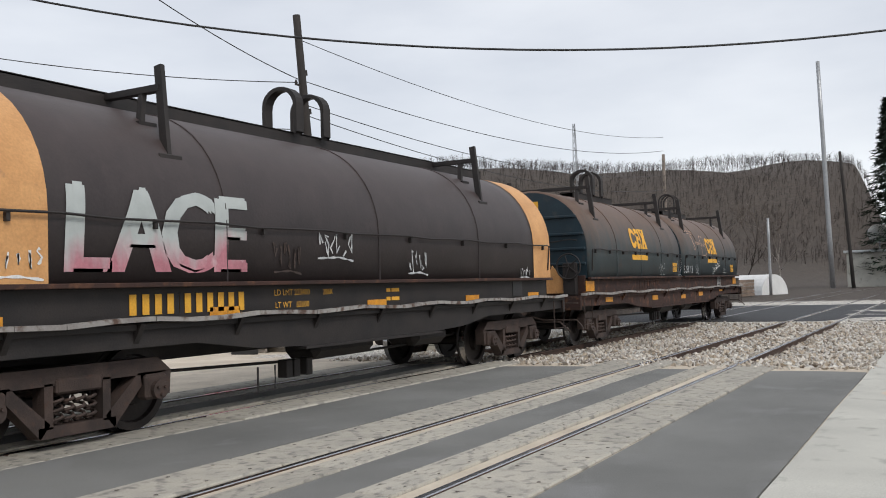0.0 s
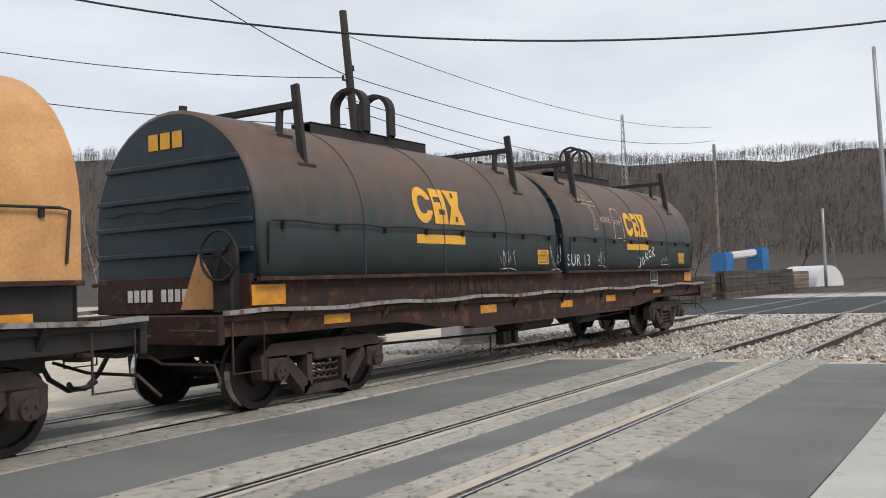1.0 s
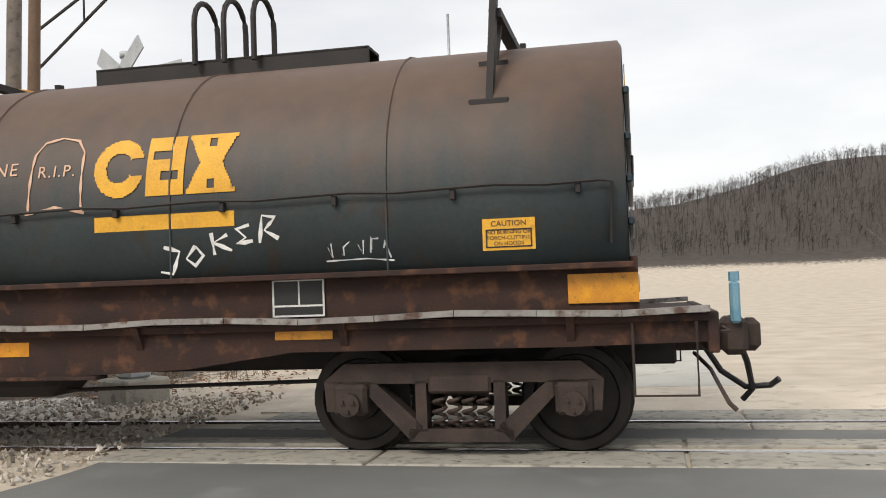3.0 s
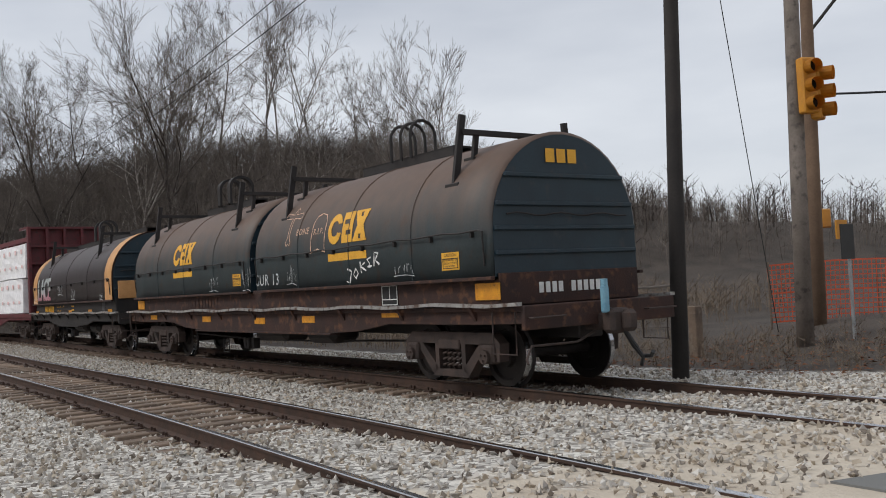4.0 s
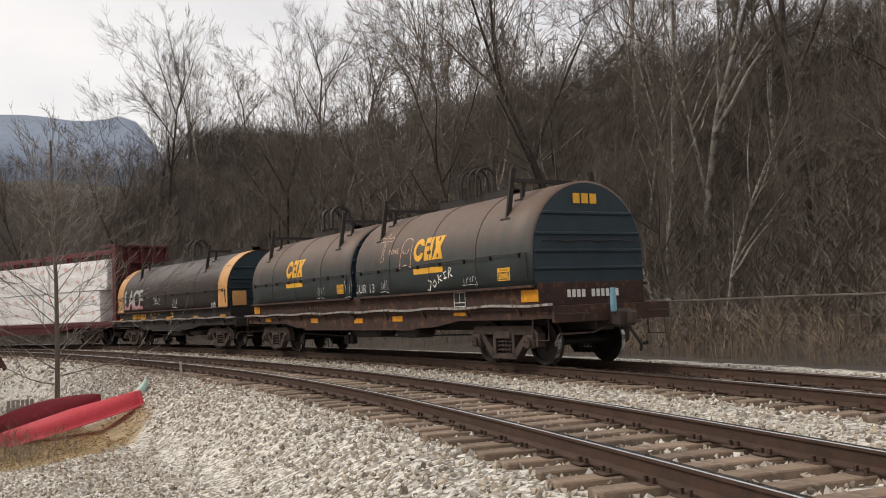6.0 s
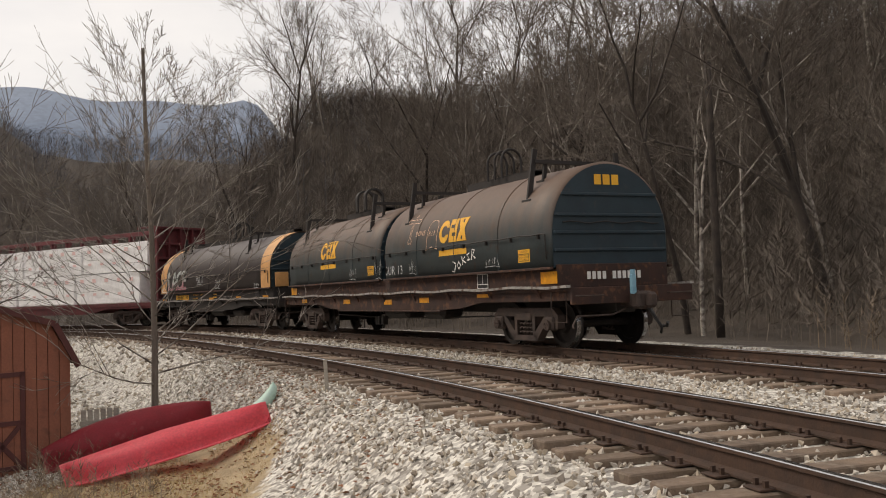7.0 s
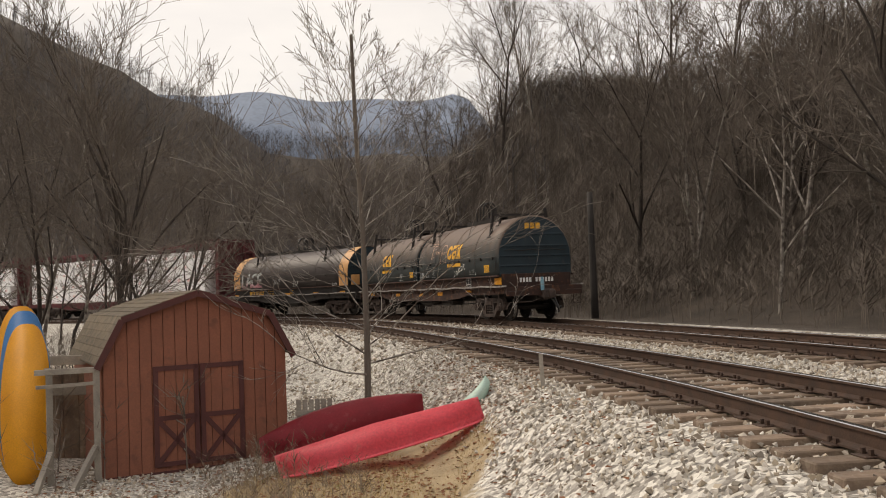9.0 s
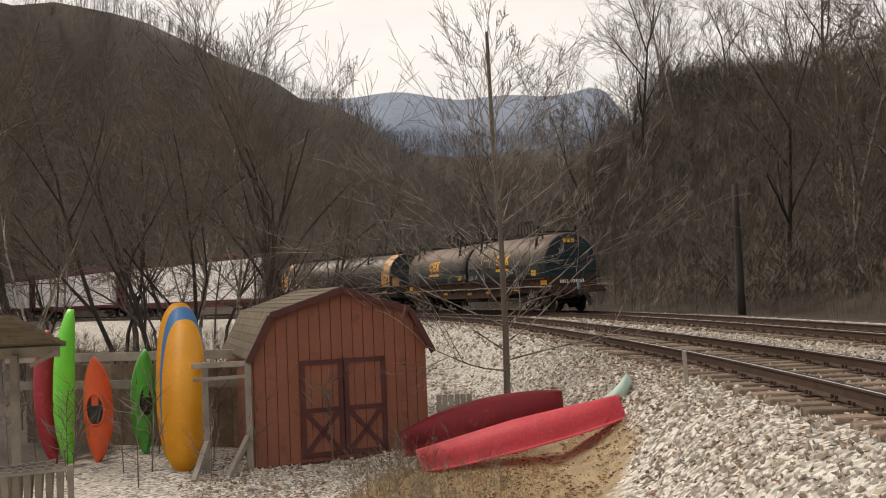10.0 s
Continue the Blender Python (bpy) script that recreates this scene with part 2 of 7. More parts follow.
M_ORANGE = material("orange_plastic", (0.75, 0.11, 0.035), (0.64, 0.09, 0.03), 2.0, 0.4)
M_BOARD = material("amber_foam_board", (0.72, 0.31, 0.015), (0.62, 0.26, 0.012), 2.0, 0.5, 0, 0.05, 50)
M_SKY = material("blue_plastic", (0.03, 0.17, 0.42), (0.025, 0.13, 0.34), 2.0, 0.4)
M_BLK = material("black_plastic", (0.012, 0.012, 0.013), (0.02, 0.02, 0.021), 4.0, 0.45)
M_MESH = material("orange_mesh_plastic", (0.80, 0.13, 0.05), (0.68, 0.10, 0.04), 3.0, 0.6)
M_SIGY = material("signal_yellow", (0.62, 0.27, 0.02), (0.50, 0.21, 0.02), 3.0, 0.5)
M_GLASS = bpy.data.materials.new("dark_window_glass")
M_GLASS.use_nodes = True
M_GLASS.node_tree.nodes["Principled BSDF"].inputs["Base Color"].default_value = (0.015, 0.018, 0.02, 1)
M_GLASS.node_tree.nodes["Principled BSDF"].inputs["Roughness"].default_value = 0.08
M_LAMP = bpy.data.materials.new("lit_red_lens")
M_LAMP.use_nodes = True
M_LAMP.node_tree.nodes["Principled BSDF"].inputs["Base Color"].default_value = (0.6, 0.01, 0.02, 1)
M_LAMP.node_tree.nodes["Principled BSDF"].inputs["Emission Color"].default_value = (1.0, 0.03, 0.06, 1)
M_LAMP.node_tree.nodes["Principled BSDF"].inputs["Emission Strength"].default_value = 2.5
M_GRASS = material("dry_weeds", (0.24, 0.18, 0.125), (0.15, 0.115, 0.085), 0.8, 0.95, 0, 0, 6.0, (0.11, 0.085, 0.066), 0.58)
M_LAWN = material("straw_lawn_blades", (0.46, 0.33, 0.16), (0.34, 0.24, 0.11), 0.9, 0.95, 0, 0, 6.0, (0.16, 0.20, 0.06), 0.68)
M_LEAF = material("fallen_leaves", (0.24, 0.10, 0.045), (0.15, 0.06, 0.03), 2.0, 0.9, 0, 0, 9.0)
M_NEEDLE = material("dark_conifer", (0.018, 0.034, 0.020), (0.030, 0.048, 0.028), 1.5, 0.9, 0, 0, 6.0)
M_TIN = material("white_tarp", (0.70, 0.70, 0.69), (0.60, 0.60, 0.59), 1.0, 0.7, 0, 0.1, 8.0)
M_REDP = material("red_cabin_plastic", (0.62, 0.035, 0.055), (0.52, 0.03, 0.045), 2.0, 0.5)
M_CARW = material("white_car_paint", (0.72, 0.73, 0.74), (0.66, 0.67, 0.68), 1.0, 0.25)


def stone_material(name, tones):
    m = material(name, tones[0], tones[1], 2.0, 0.9, 0, 0.2, 30)
    t = m.node_tree
    n, l = t.nodes, t.links
    geo = n.new("ShaderNodeNewGeometry")
    rp = n.new("ShaderNodeValToRGB")
    e = rp.color_ramp.elements
    e[0].color, e[1].color = (*tones[0], 1), (*tones[-1], 1)
    for i, c in enumerate(tones[1:-1]):
        e.new((i + 1) / (len(tones) - 1)).color = (*c, 1)
    l.new(geo.outputs["Random Per Island"], rp.inputs["Fac"])
    l.new(rp.outputs["Color"], n["Principled BSDF"].inputs["Base Color"])
    return m


M_STONE = stone_material("ballast_stones", [(0.27, 0.24, 0.20), (0.54, 0.50, 0.45), (0.39, 0.32, 0.24), (0.68, 0.65, 0.60), (0.16, 0.13, 0.105), (0.48, 0.41, 0.32)])


# ---- mesh helpers ----
def part(name, bm, mat, parent=None, label="", smooth=False):
    """One mesh object from a bmesh, under a thing or a part."""
    me = bpy.data.meshes.new(name)
    bm.to_mesh(me)
    bm.free()
    for m in (mat if isinstance(mat, (list, tuple)) else [mat]):
        me.materials.append(m)
    if smooth:
        me.shade_smooth()
    ob = new(name, me)
    if parent is not None:
        ob.parent = parent
    return tagged(ob, label)


def pymesh(name, verts, faces, mat, parent=None, smooth=False):
    me = bpy.data.meshes.new(name)
    me.from_pydata(verts, [], faces)
    me.materials.append(mat)
    if smooth:
        me.shade_smooth()
    ob = new(name, me)
    if parent is not None:
        ob.parent = parent
    return ob


def thing(name, m, label, category, group="", kind=""):
    ob = new(name)
    ob.matrix_basis = m
    return tagged(ob, label, category, group, kind)


def box(bm, a, b, bevel=0.0, m=None):
    """A box between two corners, its edges bevelled."""
    lo, hi = [min(p, q) for p, q in zip(a, b)], [max(p, q) for p, q in zip(a, b)]
    r = bmesh.ops.create_cube(bm, size=1.0)
    vs = r["verts"]
    for v in vs:
        v.co = Vector([lo[i] + (v.co[i] + 0.5) * (hi[i] - lo[i]) for i in range(3)])
    if bevel:
        es = list({e for v in vs for e in v.link_edges})
        vs = list({v for f in bmesh.ops.bevel(bm, geom=es, offset=bevel, segments=1, affect="EDGES")["faces"] for v in f.verts} | {v for v in vs if v.is_valid})
    if m is not None:
        bmesh.ops.transform(bm, matrix=m, verts=vs)
    return vs


def bar(bm, p, q, w, h=None, up=(0, 0, 1)):
    """A straight bar of rectangular section from p to q."""
    p, q = Vector(p), Vector(q)
    h = w if h is None else h
    d = (q - p).normalized()
    u = Vector(up)
    if abs(d.dot(u)) > 0.98:
        u = Vector((1, 0, 0))
    s = d.cross(u).normalized()
    u = s.cross(d)
    vs = [bm.verts.new(c + s * i * w / 2 + u * j * h / 2) for c in (p, q) for i, j in ((-1, -1), (1, -1), (1, 1), (-1, 1))]
    for f in ((3, 2, 1, 0), (4, 5, 6, 7), (0, 1, 5, 4), (1, 2, 6, 5), (2, 3, 7, 6), (3, 0, 4, 7)):
        bm.faces.new([vs[i] for i in f])


def tube(bm, pts, r, n=8, cap=True):
    """A round tube along points; r may be a list."""
    pts = [Vector(p) for p in pts]
    rings = []
    for i, p in enumerate(pts):
        d = (pts[min(i + 1, len(pts) - 1)] - pts[max(i - 1, 0)]).normalized()
        u = Vector((0, 0, 1)) if abs(d.z) < 0.95 else Vector((1, 0, 0))
        s = d.cross(u).normalized()
        u = s.cross(d)
        rr = r[i] if isinstance(r, (list, tuple)) else r
        rings.append([bm.verts.new(p + (s * math.cos(a) + u * math.sin(a)) * rr) for a in (2 * math.pi * k / n for k in range(n))])
    for a, b in zip(rings, rings[1:]):
        for k in range(n):
            bm.faces.new((a[k], a[(k + 1) % n], b[(k + 1) % n], b[k]))
    if cap:
        bm.faces.new(rings[0][::-1])
        bm.faces.new(rings[-1])


def prism(bm, profile, x0, x1, axis="x"):
    """A closed profile swept between two places on an axis."""
    def at(a, p):
        return {"x": (a, p[0], p[1]), "y": (p[0], a, p[1]), "z": (p[0], p[1], a)}[axis]
    a = [bm.verts.new(at(x0, p)) for p in profile]
    b = [bm.verts.new(at(x1, p)) for p in profile]
    n = len(profile)
    bm.faces.new(a[::-1])
    bm.faces.new(b)
    for i in range(n):
        bm.faces.new((a[i], a[(i + 1) % n], b[(i + 1) % n], b[i]))
    bmesh.ops.recalc_face_normals(bm, faces=bm.faces)


def text_mesh(words, size, spread=1.0):
    """Vertices and faces of words in the built-in font, centred, in the xy plane."""
    cu = bpy.data.curves.new("words", "FONT")
    cu.body, cu.size, cu.align_x, cu.align_y, cu.space_character = words, size, "CENTER", "CENTER", spread
    cu.resolution_u = 3
    ob = new("words", cu)
    bpy.context.view_layer.update()
    me = bpy.data.meshes.new_from_object(ob.evaluated_get(bpy.context.evaluated_depsgraph_get()))
    bm = bmesh.new()
    bm.from_mesh(me)
    bmesh.ops.triangulate(bm, faces=bm.faces[:])
    for _ in range(4):
        es = [e for e in bm.edges if e.calc_length() > 0.12]
        if not es:
            break
        bmesh.ops.subdivide_edges(bm, edges=es, cuts=1)
        bmesh.ops.triangulate(bm, faces=bm.faces[:])
    bm.verts.index_update()
    v, f = [tuple(x.co) for x in bm.verts], [tuple(w.index for w in p.verts) for p in bm.faces]
    bm.free()
    bpy.data.objects.remove(ob)
    bpy.data.curves.remove(cu)
    bpy.data.meshes.remove(me)
    return v, f


# ---- the line of the tracks ----
KNOT_S = [-200, 2, 12, 22, 32, 45, 55, 65, 75, 85, 95, 105, 120, 150, 165, 240]
KNOT_K = [0, 0, 0.00581, -0.00172, -0.0033, 0.00521, 0.01443, 0.0103, 0.0033, 0.0096, 0.0215, 0.0249, 0.0032, -0.004, 0, 0]
LINE_S = np.arange(-200, 240.01, 0.5)
_k = np.interp(LINE_S, KNOT_S, KNOT_K)
LINE_TH = np.concatenate([[0], np.cumsum((_k[1:] + _k[:-1]) / 2 * 0.5)])
_hx, _hy = -np.cos(LINE_TH), -np.sin(LINE_TH)
LINE_X = np.concatenate([[0], np.cumsum((_hx[1:] + _hx[:-1]) / 2 * 0.5)]) + 200
LINE_Y = np.concatenate([[0], np.cumsum((_hy[1:] + _hy[:-1]) / 2 * 0.5)]) + 8.12
NEAR_OFF = -4.27


def line(s, off=0.0, z=0.0):
    """A place beside the far track's middle: s along it (growing in the train's way), off to its far side."""
    a = float(np.interp(s, LINE_S, LINE_TH))
    return Vector((float(np.interp(s, LINE_S, LINE_X)) - off * math.sin(a), float(np.interp(s, LINE_S, LINE_Y)) + off * math.cos(a), z))


def line_turn(s):
    return float(np.interp(s, LINE_S, LINE_TH))


def line_coords(x, y):
    """s and offset of places (arrays) against the far track."""
    s, o = np.empty(x.shape), np.empty(x.shape)
    px, py, pt = LINE_X[::4], LINE_Y[::4], LINE_TH[::4]
    for i in range(0, len(x), 4000):
        d = (x[i:i + 4000, None] - px) ** 2 + (y[i:i + 4000, None] - py) ** 2
        j = d.argmin(1)
        dx, dy = x[i:i + 4000] - px[j], y[i:i + 4000] - py[j]
        s[i:i + 4000] = LINE_S[::4][j] - dx * np.cos(pt[j]) - dy * np.sin(pt[j])
        o[i:i + 4000] = -dx * np.sin(pt[j]) + dy * np.cos(pt[j])
    return s, o


def sm(v, a, b):
    t = np.clip((v - a) / (b - a), 0, 1)
    return t * t * (3 - 2 * t)


def fuzz(x, y, k, seed):
    """Cheap smooth noise on arrays, about -1 to 1."""
    out = 0
    for i in range(4):
        a = seed * 1.7 + i * 2.39
        out = out + np.sin((x * math.cos(a) + y * math.sin(a)) * k * (1 + 0.55 * i) + seed * 3 + i * 1.3) / (1 + 0.6 * i)
    return out / 2.2


RIDGES = [  # x, y, height, half width
    [(-20, 210, 14, 60), (60, 240, 29, 70), (190, 210, 39, 70), (300, 110, 41, 70), (370, 30, 42, 70), (400, -80, 40, 80), (380, -200, 36, 80)],
    [(-20, 190, 7, 50), (-66, 92, 4.5, 26), (-80, 70, 11, 21), (-92, 50, 13, 19), (-110, 45, 14, 19), (-125, 38, 15, 19), (-170, 38, 20, 26), (-260, 44, 27, 40)],
    [(-118, 1, 14.5, 12), (-140, 12, 18.0, 16), (-190, 26, 23, 24)],
    [(-258, 30, 27, 34), (-256, -30, 36, 32), (-244, -80, 36, 34)],
    [(-150, -118, 55, 42), (-188, -90, 51, 40), (-222, -66, 39, 32), (-280, -60, 29, 36)],
    [(-34, 74, 4.0, 16), (-48, 46, 5.5, 13), (-63, 35, 11.5, 13), (-78, 32, 14.0, 14), (-92, 25, 14.0, 14), (-105, 15, 13.0, 13), (-118, 1, 13.0, 12)],
]


def ridge_height(x, y):
    h = np.zeros(x.shape)
    for r in RIDGES:
        for (x0, y0, h0, w0), (x1, y1, h1, w1) in zip(r, r[1:]):
            dx, dy = x1 - x0, y1 - y0
            t = np.clip(((x - x0) * dx + (y - y0) * dy) / (dx * dx + dy * dy), 0, 1)
            d = np.hypot(x - x0 - t * dx, y - y0 - t * dy)
            h = np.maximum(h, (h0 + t * (h1 - h0)) * np.exp(-(d / (w0 + t * (w1 - w0))) ** 2))
    return h * (1 + 0.05 * fuzz(x, y, 0.06, 3))


def ground_height(x, y):
    s, o = line_coords(x, y)
    left = sm(s, 4, 14)                     # past the road the bed stands above the land
    right = sm(-s, 14, 18) * (1 - sm(-s, 28, 30)) * 0.5
    bed = -0.216
    z = bed * np.maximum(left, right) - 0.02
    bank = sm(-o, 5.6, 7.5) * 1.13 + sm(-o, 7.4, 11.0) * 0.26      # the bank down to the yard
    z = z - bank * (0.35 * sm(s, 12, 30) + 0.65 * sm(s, 44, 66))
    far = sm(o, 3.4, 9.0) * sm(s, 6, 16)
    z = z - far * 0.35 * (1 - sm(o, 12, 25))
    z = z + sm(np.abs(o), 3, 9) * fuzz(x, y, 0.9, 1) * 0.05 * sm(np.abs(s - 5) - 9, 0, 6)
    z = z + 0.75 * np.exp(-(((x + 12.7) / 5.2) ** 2 + ((y - 19.6) / 4.6) ** 2) ** 1.5)     # dirt mound by the road
    return z + ridge_height(x, y) * np.maximum(sm(np.abs(o), 8, 22), sm(s, 190, 215))


def gz(x, y):
    return float(ground_height(np.array([float(x)]), np.array([float(y)]))[0])


def polar(left, dist, eye=(0.0, 0.0)):
    """A place by its bearing (degrees left of +Y) and distance."""
    a = radians(left)
    return eye[0] - math.sin(a) * dist, eye[1] + math.cos(a) * dist


VIEW_B = (-50.85, -1.90)


# ---- ground: one sheet to the horizon ----
def ground_material():
    m = bpy.data.materials.new("mixed_ground")
    m.use_nodes = True
    n, l = m.node_tree.nodes, m.node_tree.links
    b = n["Principled BSDF"]
    b.inputs["Roughness"].default_value = 0.95
    at = n.new("ShaderNodeVertexColor")
    at.layer_name = "zone"
    sep = n.new("ShaderNodeSeparateColor")
    l.new(at.outputs["Color"], sep.inputs["Color"])
    co = n.new("ShaderNodeTexCoord")

    def tone(c1, c2, scale, kind="noise"):
        if kind == "noise":
            t = n.new("ShaderNodeTexNoise")
            t.inputs["Scale"].default_value, t.inputs["Detail"].default_value = scale, 7.0
            f = t.outputs["Fac"]
        else:
            t = n.new("ShaderNodeTexVoronoi")
            t.inputs["Scale"].default_value = scale
            f = t.outputs["Color"]
        l.new(co.outputs["Object"], t.inputs["Vector"])
        r = n.new("ShaderNodeValToRGB")
        r.color_ramp.elements[0].position, r.color_ramp.elements[0].color = 0.25, (*c1, 1)
        r.color_ramp.elements[1].position, r.color_ramp.elements[1].color = 0.75, (*c2, 1)
        l.new(f, r.inputs["Fac"])
        return r.outputs["Color"]

    dirt = tone((0.44, 0.37, 0.29), (0.62, 0.55, 0.45), 1.3)
    gravel = tone((0.20, 0.18, 0.16), (0.70, 0.67, 0.61), 20.0, "cells")
    grass = tone((0.24, 0.18, 0.11), (0.44, 0.34, 0.21), 2.6)
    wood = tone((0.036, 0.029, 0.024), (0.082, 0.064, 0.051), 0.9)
    edge = n.new("ShaderNodeTexNoise")
    edge.inputs["Scale"].default_value, edge.inputs["Detail"].default_value = 2.5, 6.0
    l.new(co.outputs["Object"], edge.inputs["Vector"])
    col = dirt
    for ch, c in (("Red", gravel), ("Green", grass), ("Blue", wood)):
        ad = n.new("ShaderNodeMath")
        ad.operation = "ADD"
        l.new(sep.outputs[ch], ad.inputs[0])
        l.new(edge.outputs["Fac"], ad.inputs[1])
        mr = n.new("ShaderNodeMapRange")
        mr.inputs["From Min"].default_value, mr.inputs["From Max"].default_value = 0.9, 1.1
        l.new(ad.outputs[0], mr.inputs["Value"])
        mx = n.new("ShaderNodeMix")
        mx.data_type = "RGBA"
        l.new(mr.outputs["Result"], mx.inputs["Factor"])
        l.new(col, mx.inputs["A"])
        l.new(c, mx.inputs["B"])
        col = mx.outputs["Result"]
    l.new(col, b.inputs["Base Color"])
    bn = n.new("ShaderNodeTexNoise")
    bn.inputs["Scale"].default_value, bn.inputs["Detail"].default_value = 22.0, 5.0
    l.new(co.outputs["Object"], bn.inputs["Vector"])
    bp = n.new("ShaderNodeBump")
    bp.inputs["Strength"].default_value, bp.inputs["Distance"].default_value = 0.6, 0.05
    l.new(bn.outputs["Fac"], bp.inputs["Height"])
    l.new(bp.outputs["Normal"], b.inputs["Normal"])
    return m


LAWN = (-62.5, -4.1, 2.9, 2.1)     # straw grass: centre and half sizes


def build_ground():
    def axis(a, b, step):
        inner = np.arange(a, b + 1e-6, step)
        grow = step * 1.16 ** np.arange(1, 46)
        out = np.cumsum(grow)
        out = out[out < 1500]
        return np.concatenate([a - out[::-1], inner, b + out])
    xs, ys = axis(-112, 34, 0.6), axis(-26, 34, 0.6)
    X, Y = np.meshgrid(xs, ys)
    x, y = X.ravel(), Y.ravel()
    z = ground_height(x, y)
    s, o = line_coords(x, y)
    nx, ny = len(xs), len(ys)
    i = np.arange(nx * ny).reshape(ny, nx)
    faces = np.stack([i[:-1, :-1], i[:-1, 1:], i[1:, 1:], i[1:, :-1]], -1).reshape(-1, 4)
    me = bpy.data.meshes.new("ground")
    me.from_pydata(np.stack([x, y, z], 1).tolist(), [], faces.tolist())
    me.materials.append(ground_material())
    me.shade_smooth()
    col = np.zeros((len(x), 4), dtype=np.float32)
    gravel = (sm(s, 4, 9) * sm(o, -14.5, -11.0) * (1 - sm(o, 3.0, 5.0)))
    gravel = np.maximum(gravel, sm(-s, 14, 16) * (1 - sm(np.abs(o + 2), 6, 9)))
    yard = (1 - sm(np.hypot((x + 66) / 5.5, (y + 10.5) / 4.0), 0.75, 1.1))
    col[:, 0] = np.clip(gravel + 0.55 * yard, 0, 1)
    lawn = 1 - sm(np.hypot((x - LAWN[0]) / LAWN[2], (y - LAWN[1]) / LAWN[3]), 0.7, 1.15)
    col[:, 1] = np.clip(lawn, 0, 1)
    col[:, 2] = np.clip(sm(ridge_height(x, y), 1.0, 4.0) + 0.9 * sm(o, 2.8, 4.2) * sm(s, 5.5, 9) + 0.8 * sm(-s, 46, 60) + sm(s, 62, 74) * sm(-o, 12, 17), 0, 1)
    col[:, 3] = 1
    la = me.color_attributes.new("zone", "FLOAT_COLOR", "POINT")
    la.data.foreach_set("color", col.ravel())
    tagged(new("ground", me), "beige dirt, grey gravel, straw grass and brown woodland floor", "ground", kind="structure")


build_ground()


def flat_sheet(name, x0, x1, y0, y1, z, mat, label, category, nx=24, ny=24, wob=0.0):
    """A slab of paving with thickness."""
    vs, fs = [], []
    for j in range(ny + 1):
        for i in range(nx + 1):
            u, v = i / nx, j / ny
            x, y = x0 + (x1 - x0) * u, y0 + (y1 - y0) * v
            if i in (0, nx):
                x += wob * math.sin(y * 1.7 + i) * (1 if i else -1)
            vs.append((x, y, z + 0.004 * math.sin(x * 1.3 + y)))
    for j in range(ny):
        for i in range(nx):
            a = j * (nx + 1) + i
            fs.append((a, a + 1, a + nx + 2, a + nx + 1))
    ob = pymesh(name, vs, fs, mat)
    so = ob.modifiers.new("slab", "SOLIDIFY")
    so.thickness, so.offset = 0.16, -1
    return tagged(ob, label, category, kind="structure")


# the road over the tracks, in strips between the panels
flat_sheet("road_1", -5.0, 13.9, 1.14, 2.42, -0.004, M_ASPH, "worn grey asphalt road beside the near track", "road", wob=0.15)
flat_sheet("road_2", -4.6, 14.0, 5.28, 6.70, -0.004, M_ASPH, "worn grey asphalt strip between the two tracks", "road", wob=0.15)
flat_sheet("road_3", -4.4, 14.2, 9.55, 11.6, -0.004, M_SAND, "pale dusty paving beyond the far track", "road", wob=0.2)
flat_sheet("road_4", -4.2, 2.9, -30.0, 1.13, -0.006, M_ASPH, "worn grey asphalt road", "road", wob=0.15)
flat_sheet("road_5", -4.5, 1.0, 11.7, 60.0, -0.012, M_WALKC, "pale side road beyond the tracks", "road", wob=0.1)
flat_sheet("pavement_1", 3.0, 29.0, -30.0, 1.12, 0.002, M_WALKC, "pale concrete apron with a ragged edge", "pavement", wob=0.12)
flat_sheet("road_6", 30.0, 47.0, -40.0, 8.12 + NEAR_OFF - 0.82, -0.01, M_ASPH2, "dark asphalt of the further crossing", "road", wob=0.1)
flat_sheet("road_7", 30.0, 47.0, 8.12 + NEAR_OFF + 0.82, 8.12 - 0.82, -0.01, M_ASPH2, "dark asphalt strip of the further crossing", "road")
flat_sheet("road_8", 30.0, 47.0, 8.94, 40.0, -0.01, M_ASPH2, "dark asphalt road beyond the further crossing", "road")
for k, off in enumerate((0.0, NEAR_OFF)):
    flat_sheet(f"road_{9 + k}", 30.0, 47.0, 8.12 + off - 0.64, 8.12 + off + 0.64, -0.012, M_ASPH2, "dark asphalt between the rails", "road")
    flat_sheet(f"road_{11 + k}", -4.6 + 2.4 * k, 14.0, 8.12 + off - 0.30, 8.12 + off + 0.30, -0.006, M_ASPH, "dark dirty asphalt between the rails", "road")


# ---- tracks ----
def rail_profile():
    return [(-0.07, -0.17), (0.07, -0.17), (0.07, -0.155), (0.012, -0.13), (0.012, -0.04), (0.036, -0.03), (0.036, -0.006),
            (0.026, 0.0), (-0.026, 0.0), (-0.036, -0.006), (-0.036, -0.03), (-0.012, -0.04), (-0.012, -0.13), (-0.07, -0.155)]


